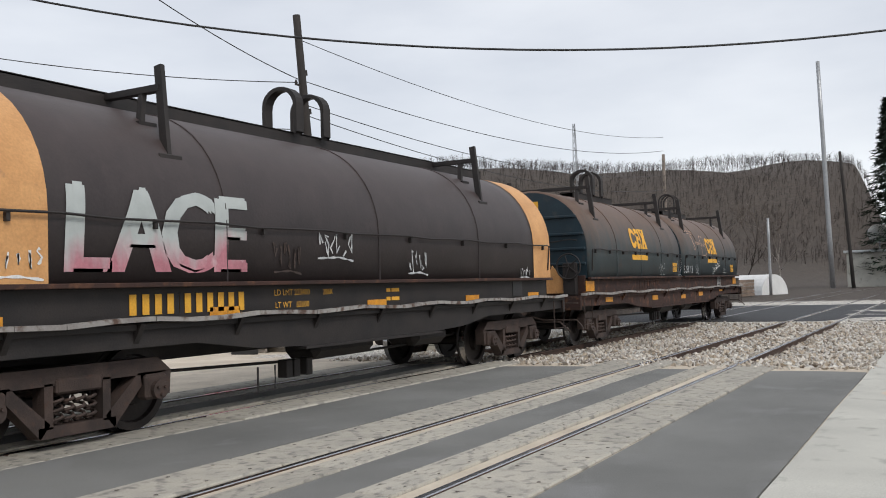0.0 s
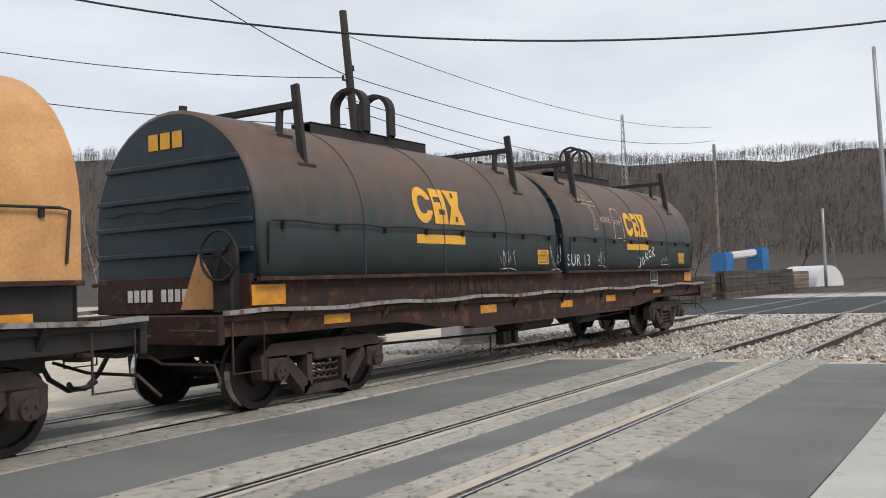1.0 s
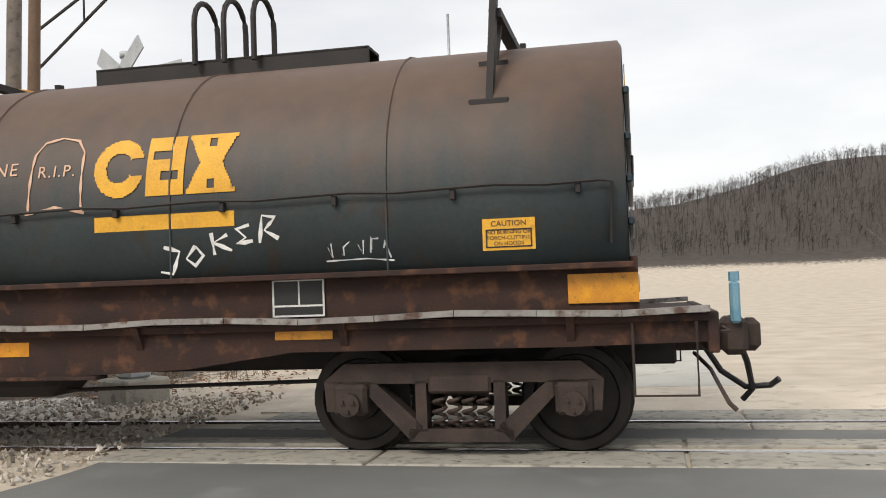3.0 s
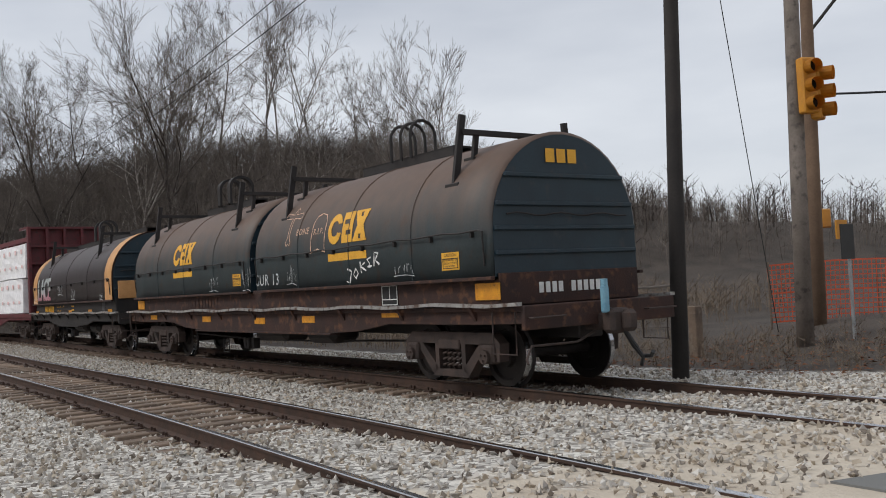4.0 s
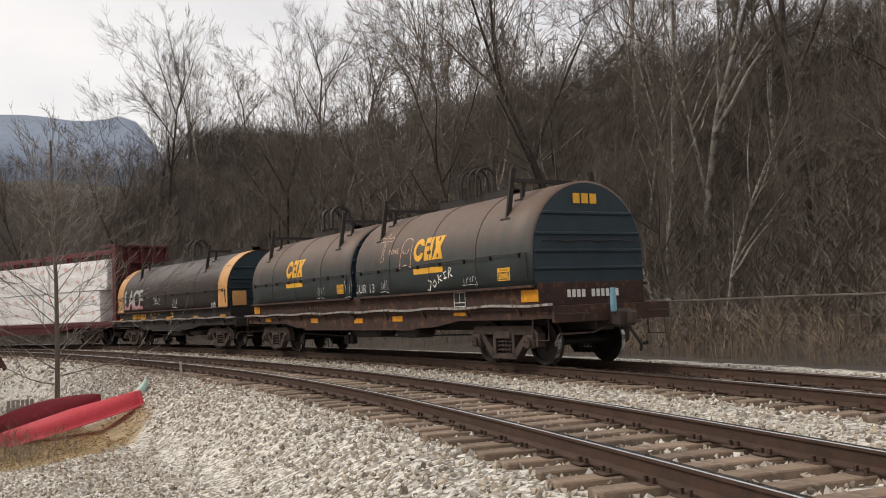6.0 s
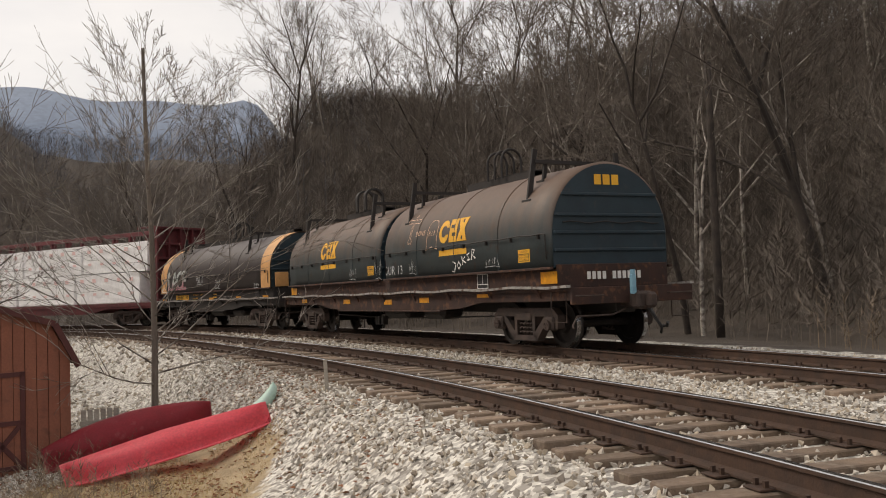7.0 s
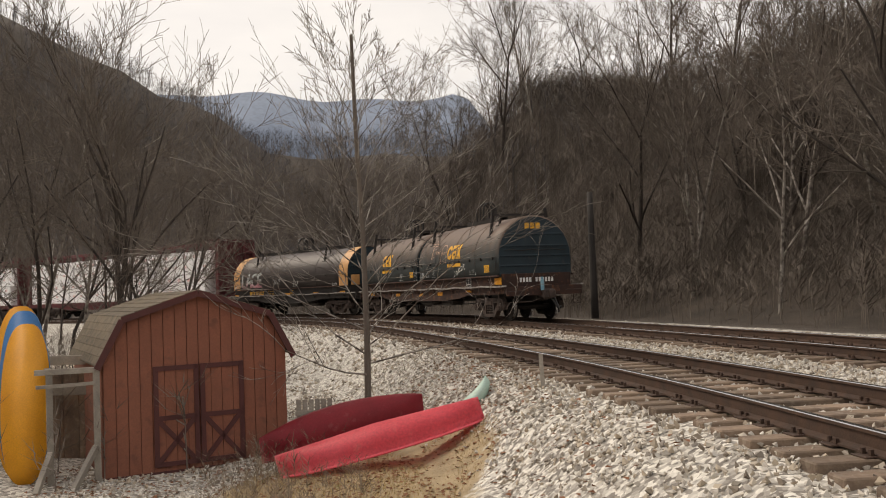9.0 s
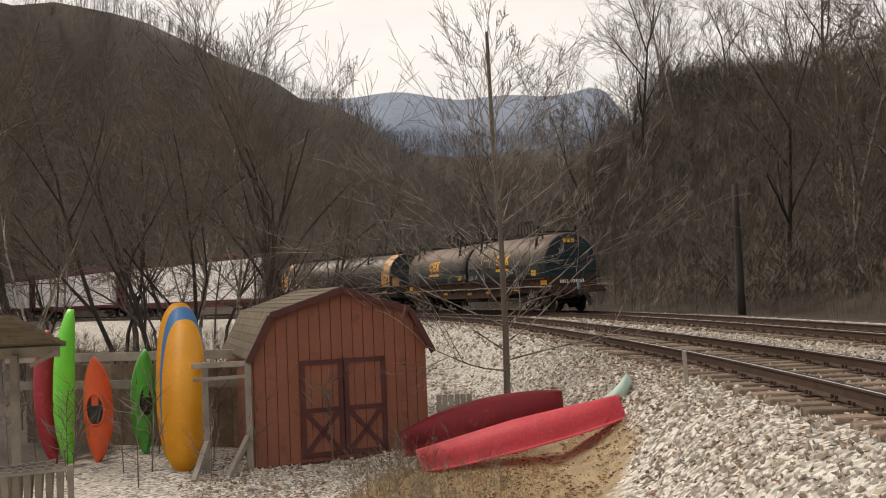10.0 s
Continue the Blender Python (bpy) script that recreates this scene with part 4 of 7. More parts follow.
    for sd in (-1, 1):
        bm = bmesh.new()
        n = 26
        rg = random.Random(int(half * 10) + sd)
        y = sd * 1.40
        for i in range(n):
            a, b = -half + 2 * half * i / n, -half + 2 * half * (i + 1) / n
            za, zb = 1.12 + 0.018 * math.sin(i * 1.7), 1.12 + 0.018 * math.sin((i + 1) * 1.7)
            bar(bm, (a + 0.003, y, za), (b - 0.003, y + sd * rg.uniform(-0.01, 0.01), zb), 0.10, 0.045)
        part("walkway_edge", bm, M_EDGE, car, "bent grey walkway edge")
        bm = bmesh.new()
        x1 = tr - 2.2
        prof = [(-half, 1.08), (-half, 0.88), (-tr - 0.9, 0.86), (-tr + 1.3, 0.86), (-x1, 0.74), (-x1 + 1.2, 0.69), (x1 - 1.2, 0.69), (x1, 0.74), (tr - 1.3, 0.86), (tr + 0.9, 0.86), (half, 0.88), (half, 1.08)]
        prism(bm, prof, sd * 1.24, sd * 1.31, "y")
        part("side_sill", bm, frame_mat, car, "rusty fish-bellied side sill")
        bm = bmesh.new()
        box(bm, (-x1 + 0.8, sd * 1.20, 0.67), (x1 - 0.8, sd * 1.38, 0.70), 0.004)
        part("sill_flange", bm, frame_mat, car)
        for i in range(9):
            xx = -half + 1.0 + (2 * half - 2.0) * i / 8
            bm = bmesh.new()
            prism(bm, [(sd * 1.31, 1.09), (sd * 1.42, 1.09), (sd * 1.31, 0.90)], xx - 0.03, xx + 0.03, "x")
            part("walkway_bracket", bm, frame_mat, car)
    bm = bmesh.new()
    box(bm, (-half + 0.2, -0.22, 0.62), (half - 0.2, 0.22, 1.0), 0.02)
    part("centre_sill", bm, M_BLACK, car)
    bm = bmesh.new()
    box(bm, (-0.9, -0.95, 0.48), (0.5, -0.35, 0.78), 0.10)
    part("air_tank", bm, M_BLACK, car)
    bm = bmesh.new()
    box(bm, (1.5, -1.0, 0.48), (2.5, -0.4, 0.76), 0.10)
    part("air_tank", bm, M_BLACK, car)
    bm = bmesh.new()
    tube(bm, [(-tr + 1.2, -0.7, 0.55), (-1.0, -0.8, 0.48), (1.2, -0.8, 0.5), (tr - 1.2, -0.6, 0.56)], 0.02, 6)
    tube(bm, [(-2.2, -1.1, 0.5), (-2.2, -1.1, 0.22), (-1.9, -1.1, 0.22), (-1.9, -1.1, 0.5)], 0.014, 5)
    for xx in (-1.5, -1.35, -1.1):
        box(bm, (xx, -0.95, 0.30), (xx + 0.12, -0.8, 0.52), 0.01)
    part("brake_rigging", bm, M_BLACK, car)
    for d in (-1, 1):
        truck(car, d * tr)
        coupler(car, d * (half + 0.05), d)
        bm = bmesh.new()
        box(bm, (d * (half - 0.02), -1.36, 0.80), (d * (half + 0.06), 1.36, 1.10), 0.01)
        part("end_sill", bm, frame_mat, car)
        for sd in (-1, 1):
            bm = bmesh.new()
            y = sd * 1.38
            tube(bm, [(d * (half - 0.1), y, 1.03), (d * (half - 0.1), y, 0.5), (d * (half - 0.55), y, 0.5), (d * (half - 0.55), y, 1.03)], 0.013, 5)
            tube(bm, [(d * (half + 0.07), sd * 1.3, 0.95), (d * (half + 0.14), sd * 1.3, 0.95), (d * (half + 0.14), sd * 0.75, 0.95), (d * (half + 0.07), sd * 0.75, 0.95)], 0.013, 5)
            part("grab_iron", bm, M_FRAME, car)
    bm = bmesh.new()
    n = 20
    ring = [(-half + 0.35, -0.95 + 0.27 * math.cos(2 * math.pi * i / n), 1.72 + 0.27 * math.sin(2 * math.pi * i / n)) for i in range(n + 1)]
    tube(bm, ring, 0.018, 6, False)
    for i in range(5):
        a = 2 * math.pi * i / 5
        tube(bm, [(-half + 0.38, -0.95, 1.72), (-half + 0.35, -0.95 + 0.27 * math.cos(a), 1.72 + 0.27 * math.sin(a))], 0.012, 5)
    box(bm, (-half + 0.38, -1.1, 1.1), (-half + 0.52, -0.8, 1.8), 0.02)
    part("brake_wheel", bm, M_BLACK, car)
    return car


def plate(name, parent, mat, x, z, w, h, y=-1.315, label="", t=0.006):
    bm = bmesh.new()
    box(bm, (x - w / 2, y - t, z - h / 2), (x + w / 2, y, z + h / 2))
    return part(name, bm, mat, parent, label)


def side_text(parent, words, size, x, z, mat, y=-1.27, name="stencilled_text", rx=90):
    v, f = text_mesh(words, size)
    ob = pymesh(name, [(x + a, y, z + b) for a, b, c in v], f, mat, parent)
    return ob


def bars(parent, widths, h, x, z, mat, y=-1.265, gap=0.03, name="stencilled_line", rows=1, pitch=0.0):
    bm = bmesh.new()
    tot = sum(widths) + gap * (len(widths) - 1)
    for r in range(rows):
        c = x - tot / 2
        for w in widths:
            box(bm, (c, y - 0.004, z - h / 2 - r * pitch), (c + w, y, z + h / 2 - r * pitch))
            c += w + gap
    return tagged(part(name, bm, mat, parent), "row of unreadable stencilled marks", kind="stuff")


blue_car = coil_car("coil_car", "blue two-hood steel coil car, roofs rusted brown, graffiti tags", [(-7.5, -0.18), (0.18, 7.5)], 8.05, 6.15, M_BLUE, M_BLUE_END, M_RUST, (True, False), Matrix.Identity(4))
dark_car = coil_car("coil_car", "black single-hood steel coil car with orange-tan ends and pink graffiti", [(-5.9, 5.9)], 6.55, 4.65, M_DARK, M_BLUE_END, M_BLACK, (True,), Matrix.Identity(4))


def dress_blue(car):
    for xm in (-3.84, 3.84):
        x = xm - 0.06
        v, f = stencil(emblem, 1.275, 0.525)
        skin("emblem", v, f, M_YEL, car, x, 0.96, label="yellow block emblem")
        v, f = stencil(lambda a, b: True, 1.25, 0.125, 0.025)
        skin("emblem_bar", v, f, M_YEL, car, x, 0.48)
    # caution plates
    for x in (-0.75, 6.62):
        plate("caution_plate", car, M_YEL, x, 1.72, 0.40, 0.24, -1.352, "yellow caution plate")
        bm = bmesh.new()
        for (a, b, c, d) in ((-0.17, 0.17, 0.03, 0.04), (-0.17, 0.17, -0.10, -0.09)):
            box(bm, (x + a, -1.362, 1.72 + c), (x + b, -1.358, 1.72 + d))
        for a in (-0.175, 0.165):
            box(bm, (x + a, -1.362, 1.62), (x + a + 0.01, -1.358, 1.76))
        part("plate_border", bm, M_BLK, car)
        side_text(car, "CAUTION", 0.06, x, 1.80, M_BLK, -1.362)
        side_text(car, "NO BURNING OR", 0.042, x, 1.735, M_BLK, -1.362)
        side_text(car, "TORCH-CUTTING", 0.042, x, 1.692, M_BLK, -1.362)
        side_text(car, "ON HOODS", 0.042, x, 1.65, M_BLK, -1.362)
    # sprayed tags
    chalk = [([[(-0.05, 0.16), (0.0, 0.2), (0.05, 0.16), (0.02, 0.1), (0.05, 0.05), (0.3, 0.06), (0.35, 0.0), (0.3, -0.06), (0.04, -0.03), (0.04, -0.42), (0.1, -0.5), (0.05, -0.56), (0.0, -0.52), (-0.06, -0.56), (-0.1, -0.5), (-0.03, -0.42), (-0.03, -0.03), (-0.3, -0.02), (-0.36, 0.04), (-0.32, 0.1), (-0.04, 0.05), (-0.05, 0.16)]], M_PEACH, 1.62, 1.34, 0.02),
             ([[(-0.25, -0.32), (-0.23, 0.2), (-0.16, 0.32), (0, 0.36), (0.16, 0.32), (0.24, 0.2), (0.25, -0.32)], [(-0.28, -0.33), (0.0, -0.28), (0.28, -0.34)]], M_PEACH, 2.78, 0.93, 0.026)]
    for ln, mt, x, v0, w in chalk:
        v, f = ribbons(ln, w)
        skin("chalk_drawing", v, f, mt, car, x, v0)
    for words, size, x, v0, mt in (("BONE", 0.17, 2.16, 1.0, M_PEACH), ("R.I.P.", 0.15, 2.78, 0.96, M_PEACH), ("SUR 13", 0.30, 0.72, 0.19, M_CHALK)):
        v, f = text_mesh(words, size, 1.15)
        skin("chalk_word", v, f, mt, car, x, v0)
    rows = [([[(-0.42, 0.0), (-0.28, -0.04), (-0.34, -0.22), (-0.45, -0.2)], [(-0.14, 0.0), (-0.22, -0.1), (-0.14, -0.16), (-0.07, -0.08), (-0.14, 0.0)], [(0.0, 0.1), (0.03, -0.08)], [(0.14, 0.08), (0.02, 0.02), (0.18, -0.05)], [(0.33, 0.15), (0.22, 0.12), (0.3, 0.05), (0.22, 0.0), (0.36, 0.02)], [(0.42, 0.0), (0.44, 0.22), (0.55, 0.2), (0.46, 0.1), (0.58, 0.03)]], M_WHT, 4.2, 0.27, 0.035)]
    for sd, x, v0, w, h in ((3, 1.75, 0.28, 0.4, 0.35), (4, 5.45, 0.2, 0.55, 0.18), (7, -0.25, 0.3, 0.45, 0.5), (9, -2.0, 0.22, 0.55, 0.3), (12, 2.6, 1.2, 0.0, 0.0)):
        if w:
            rows.append((scrawl(sd, w, h, 5), M_CHALK, x, v0, 0.014))
    for ln, mt, x, v0, w in rows:
        v, f = ribbons(ln, w)
        skin("sprayed_tag", v, f, mt, car, x, v0)
    # sill markings
    for x in (-7.3, 7.3):
        plate("reflector", car, M_REFL, x, 1.29, 0.52, 0.22, -1.275, "amber reflector panel")
    for x, z in ((-6.2, 0.98), (-2.6, 0.93), (0.2, 0.9), (2.25, 0.93), (4.95, 1.02)):
        plate("reflector", car, M_REFL, x, z, 0.48, 0.12, -1.312, "amber reflector strip")
    plate("data_panel", car, M_BLK, 4.9, 1.29, 0.44, 0.30, -1.268)
    bm = bmesh.new()
    for a, b, c, d in ((-0.22, -0.205, -0.15, 0.15), (0.205, 0.22, -0.15, 0.15), (-0.22, 0.22, 0.135, 0.15), (-0.22, 0.22, -0.15, -0.135), (-0.22, 0.22, -0.07, -0.055), (0.0, 0.012, -0.06, 0.15)):
        box(bm, (4.9 + a, -1.28, 1.29 + c), (4.9 + b, -1.275, 1.29 + d))
    part("panel_border", bm, M_WHT, car)
    bars(car, [0.16, 0.16, 0.16, 0.16, 0.0, 0.13, 0.13, 0.13, 0.13, 0.13, 0.13], 0.20, -3.0, 1.28, M_RUST, -1.266, 0.05)
    for d in (-1, 1):
        bm = bmesh.new()
        for i, w in enumerate((0.07, 0.07, 0.07, 0.07, 0, 0.07, 0.07, 0.07, 0.07, 0.07, 0.07)):
            if w:
                y = d * (-0.62 + i * 0.115)
                box(bm, (d * 7.562, y, 1.24), (d * 7.57, y + 0.075, 1.38))
        tagged(part("end_number", bm, M_WHT, car, "white number bars"), kind="stuff")
        bm = bmesh.new()
        for i in range(3):
            y = d * (-0.26 + i * 0.2)
            box(bm, (d * 7.512, y - 0.08, 2.98), (d * 7.52, y + 0.08, 3.17), 0.003)
        part("end_emblem", bm, M_YEL, car, "yellow block emblem")
    # marker lamp on the last coupler
    bm = bmesh.new()
    box(bm, (8.30, -0.27, 0.95), (8.38, -0.16, 1.30), 0.02)
    tube(bm, [(8.34, -0.215, 1.30), (8.34, -0.215, 1.38)], 0.045, 8)
    part("end_marker", bm, M_PALEB, car, "pale blue end-of-train marker box")
    bm = bmesh.new()
    tube(bm, [(8.3, -0.1, 1.0), (8.45, 0.1, 0.6), (8.5, 0.25, 0.35), (8.42, 0.3, 0.25)], 0.028, 7)
    part("marker_hose", bm, M_BLK, car)
    bm = bmesh.new()
    prism(bm, [(-1.0, 1.15), (-0.25, 1.15), (-0.55, 1.75)], -7.62, -7.60, "x")
    part("tan_board", bm, M_TAN, car, "tan triangular board")


def dress_dark(car):
    for x0, x1 in ((-5.93, -5.15), (5.15, 5.93)):
        bm = bmesh.new()
        prof = hood_profile(0.008)
        a = [bm.verts.new((x0, *p)) for p in prof]
        b = [bm.verts.new((x1, *p)) for p in prof]
        for i in range(len(prof) - 1):
            bm.faces.new((a[i], b[i], b[i + 1], a[i + 1]))
        bmesh.ops.recalc_face_normals(bm, faces=bm.faces)
        part("tan_band", bm, M_TAN, car, "orange-tan painted end band", True)
    for sd, dx in ((-1, 6.0), (1, -6.0)):
        bm = bmesh.new()
        box(bm, (dx - 0.02, -1.2, 1.5), (dx + 0.02, -0.7, 2.0), 0.01)
        part("end_gusset", bm, M_TAN, car)
    for ch, x in (("L", -4.75), ("A", -4.12), ("C", -3.5), ("E", -2.9)):
        v, f = text_mesh(ch, 1.15)
        v = [(a * 0.9 + 0.06 * b, b, c) for a, b, c in v]
        for dx, dv in ((0, 0), (0.05, 0.0), (-0.05, 0.0), (0.025, 0.03)):
            skin("sprayed_letter", [(a + dx, b + dv, c) for a, b, c in v], f, M_FADE, car, x, 0.46, out=0.007 + abs(dx) * 0.05 + dv * 0.1, label="silver and pink sprayed letter")
    for sd, x, v0, w, h, mt in ((21, -1.0, 0.48, 0.75, 0.36, M_CHALK), (23, 1.0, 0.27, 0.55, 0.32, M_CHALK), (25, -1.95, 0.3, 0.5, 0.34, M_FRAME), (27, 4.75, 0.12, 0.42, 0.18, M_CHALK), (29, -5.5, 0.2, 0.6, 0.25, M_WHT)):
        v, f = ribbons(scrawl(sd, w, h, 6), 0.03)
        skin("sprayed_tag", v, f, mt, car, x, v0, out=0.014)
    bars(car, [0.085] * 4 + [0.0] + [0.085] * 6, 0.20, -3.4, 1.27, M_YEL, -1.266, 0.075)
    side_text(car, "LD LMT 223400", 0.10, -1.75, 1.345, M_YEL, -1.264)
    side_text(car, "LT WT   62600", 0.10, -1.75, 1.20, M_YEL, -1.264)
    side_text(car, "286K", 0.10, -1.05, 1.34, M_YEL, -1.264)
    bars(car, [0.10, 0.2], 0.05, 0.45, 1.34, M_YEL, -1.266, rows=2, pitch=0.12)
    for x in (-5.75, -2.9, 0.05, 2.85, 5.3):
        plate("reflector", car, M_REFL, x, 1.16, 0.46, 0.11, -1.264, "amber reflector strip")
    plate("data_panel", car, M_BLK, 4.6, 1.29, 0.4, 0.26, -1.264)


dress_blue(blue_car)
dress_dark(dark_car)


def centerbeam_car(m):
    """A centre-beam flat with bulkheads and wrapped lumber on both sides."""
    car = thing("centerbeam_car", m, "maroon centre-beam flat car with white-wrapped lumber", "freight car", "train")
    L = 11.0
    bm = bmesh.new()
    box(bm, (-L, -1.42, 0.95), (L, 1.42, 1.12), 0.01)
    part("deck", bm, M_MAROON, car)
    bm = bmesh.new()
    prism(bm, [(-L, 1.0), (-L, 0.85), (-7.0, 0.85), (-5.5, 0.62), (5.5, 0.62), (7.0, 0.85), (L, 0.85), (L, 1.0)], -1.38, -1.30, "y")
    prism(bm, [(-L, 1.0), (-L, 0.85), (-7.0, 0.85), (-5.5, 0.62), (5.5, 0.62), (7.0, 0.85), (L, 0.85), (L, 1.0)], 1.30, 1.38, "y")
    part("side_sill", bm, M_MAROON, car)
    for d in (-1, 1):
        bulk = new("bulkhead")
        bulk.parent = car
        bm = bmesh.new()
        box(bm, (d * (L - 0.35), -1.42, 1.1), (d * (L - 0.25), 1.42, 4.65), 0.01)
        part("wall", bm, M_MAROON, bulk)
        for y in (-1.40, -0.7, 0.0, 0.7, 1.40):
            bm = bmesh.new()
            box(bm, (d * (L - 0.26), y - 0.06, 1.1), (d * (L - 0.04), y + 0.06, 4.65), 0.01)
            part("stiffener", bm, M_MAROON, bulk)
        for z in (1.75, 2.45, 3.15, 3.85, 4.60):
            bm = bmesh.new()
            box(bm, (d * (L - 0.26), -1.42, z - 0.05), (d * (L - 0.06), 1.42, z + 0.05), 0.01)
            part("stiffener", bm, M_MAROON, bulk)
        bm = bmesh.new()
        prism(bm, [(d * (L - 0.3), 4.65), (d * (L - 1.9), 4.65), (d * (L - 1.9), 4.45), (d * (L - 0.3), 3.8)], -0.10, 0.10, "y")
        box(bm, (d * (L - 0.3), -1.42, 4.58), (d * (L - 1.5), -1.30, 4.68), 0.01)
        box(bm, (d * (L - 0.3), 1.30, 4.58), (d * (L - 1.5), 1.42, 4.68), 0.01)
        part("gusset", bm, M_MAROON, bulk)
        truck(car, d * 8.3)
        coupler(car, d * (L + 0.05), d)
    bm = bmesh.new()
    box(bm, (-L + 0.3, -0.12, 4.42), (L - 0.3, 0.12, 4.62), 0.01)
    part("top_beam", bm, M_MAROON, car)
    for i in range(16):
        x = -L + 1.2 + (2 * L - 2.4) * i / 15
        bm = bmesh.new()
        bar(bm, (x, 0, 1.1), (x, 0, 4.45), 0.16, 0.14)
        bar(bm, (x, 0, 3.7), (x + 0.35, 0, 4.45), 0.08, 0.10)
        part("beam_post", bm, M_MAROON, car)
    rg = random.Random(8)
    for sd in (-1, 1):
        for tier, (z0, z1) in enumerate(((1.14, 2.58), (2.62, 4.02))):
            for i in range(4):
                x0 = -L + 0.5 + i * 5.05 + (0.6 if tier else 0.0) * (i > 0)
                x1 = x0 + 4.9
                if x1 > L - 0.45:
                    x1 = L - 0.45
                bun = new("lumber_bundle")
                bun.parent = car
                tagged(bun, "white-wrapped lumber bundle with faint red print")
                bm = bmesh.new()
                box(bm, (x0, sd * 0.16, z0), (x1, sd * 1.36, z1), 0.03)
                bmesh.ops.subdivide_edges(bm, edges=bm.edges[:], cuts=5, use_grid_fill=True)
                for v in bm.verts:
                    v.co += Vector((rg.uniform(-0.01, 0.01), rg.uniform(-0.025, 0.025), rg.uniform(-0.02, 0.015)))
                part("wrap", bm, M_WRAP, bun)
                for q in range(5):
                    xx = x0 + 0.4 + q * 0.95
                    if xx < x1 - 0.3:
                        bm = bmesh.new()
                        box(bm, (xx, sd * 1.39, z1 - 0.40), (xx + 0.26, sd * 1.395, z1 - 0.22))
                        part("red_print", bm, M_REDINK, bun, "faint red printed block")
                        bm = bmesh.new()
                        box(bm, (xx + 0.05, sd * 1.39, z0 + 0.40), (xx + 0.30, sd * 1.395, z0 + 0.52))
                        part("red_print", bm, M_REDINK, bun, "faint red printed block")
    return car


beam_cars = [centerbeam_car(Matrix.Identity(4))]
for _ in range(2):
    beam_cars.append(copy_thing(beam_cars[0], Matrix.Identity(4)))
for o in bpy.data.objects:
    if o.name.startswith("wheelset") and o not in WHEELS:
        WHEELS.append(o)


# ---- trees ----
def grow(rng, base, way, length, rad, depth, out, spread, up, kids, shrink):
    """Limbs as (points, radii), by branching."""
    n = 4 if depth > 1 else 3
    pts, rs, p, d = [base], [rad], base.copy(), way.normalized()
    for i in range(n):
        d = (d + Vector((rng.gauss(0, 0.10), rng.gauss(0, 0.10), rng.gauss(0, 0.07) + up * 0.06))).normalized()
        p = p + d * length / n
        pts.append(p.copy())
        rs.append(rad * (1 - 0.55 * (i + 1) / n) if depth > 0 else rad * (1 - 0.8 * (i + 1) / n))
    out.append((pts, rs, depth))
    if depth == 0:
        return
    for k in range(kids[depth - 1]):
        f = rng.uniform(0.3, 1.0) if k else 1.0
        q = min(n - 1, int(f * n))
        b = pts[q].lerp(pts[q + 1], f * n - q) if q < n else pts[-1]
        a = rng.uniform(0, 6.283)
        s = d.orthogonal().normalized()
        s = Matrix.Rotation(a, 3, d) @ s
        ang = spread * rng.uniform(0.5, 1.25) * (0.45 if k == 0 else 1.0)
        w = (d * math.cos(ang) + s * math.sin(ang) + Vector((0, 0, up * 0.25))).normalized()
        grow(rng, b, w, length * shrink * rng.uniform(0.7, 1.15), max(0.006, rs[q] * rng.uniform(0.5, 0.75)), depth - 1, out, spread, up, kids, shrink)


def limb_mesh(name, limbs, mat, parent, lo, hi, thick=1.0, least=0.010):
    vs, fs = [], []
    for pts, rs, depth in limbs:
        if not lo <= depth <= hi:
            continue
        n = 6 if depth >= 3 else (4 if depth == 2 else 3)
        k0 = len(vs)
        for i, p in enumerate(pts):
            d = (pts[min(i + 1, len(pts) - 1)] - pts[max(i - 1, 0)]).normalized()
            s = d.orthogonal().normalized()
            u = d.cross(s)
            for k in range(n):
                a = 6.2832 * k / n
                vs.append(tuple(p + (s * math.cos(a) + u * math.sin(a)) * max(rs[i] * thick, least if depth < 2 else least * 0.75)))
        for i in range(len(pts) - 1):
            for k in range(n):
                a, b = k0 + i * n + k, k0 + i * n + (k + 1) % n
                fs.append((a, b, b + n, a + n))
    return pymesh(name, vs, fs, mat, parent, True)


def tree_kind(seed, h, rad, spread, up, kids, bark, label, trunk_frac=0.42, shrink=0.62, thick=1.0, lean=0.0):
    """A bare tree at the origin: trunk and crown."""
    rng = random.Random(seed)
    limbs = []
    grow(rng, Vector((0, 0, -0.3)), Vector((lean, rng.uniform(-0.05, 0.05), 1)), h * trunk_frac, rad, len(kids), limbs, spread, up, kids, shrink)
    top = max(p.z for l in limbs for p in l[0])
    k = h / top
    limbs = [([p * k for p in pts], rs, d) for pts, rs, d in limbs]
    t = thing("tree", Matrix.Translation((0, 0, -200)), label, "tree", "bare trees")
    limb_mesh("trunk", limbs, bark, t, len(kids) - 1, len(kids))
    tagged(limb_mesh("crown", limbs, M_TWIG, t, 0, len(kids) - 2, thick), "bare winter branches and twigs")
    return t


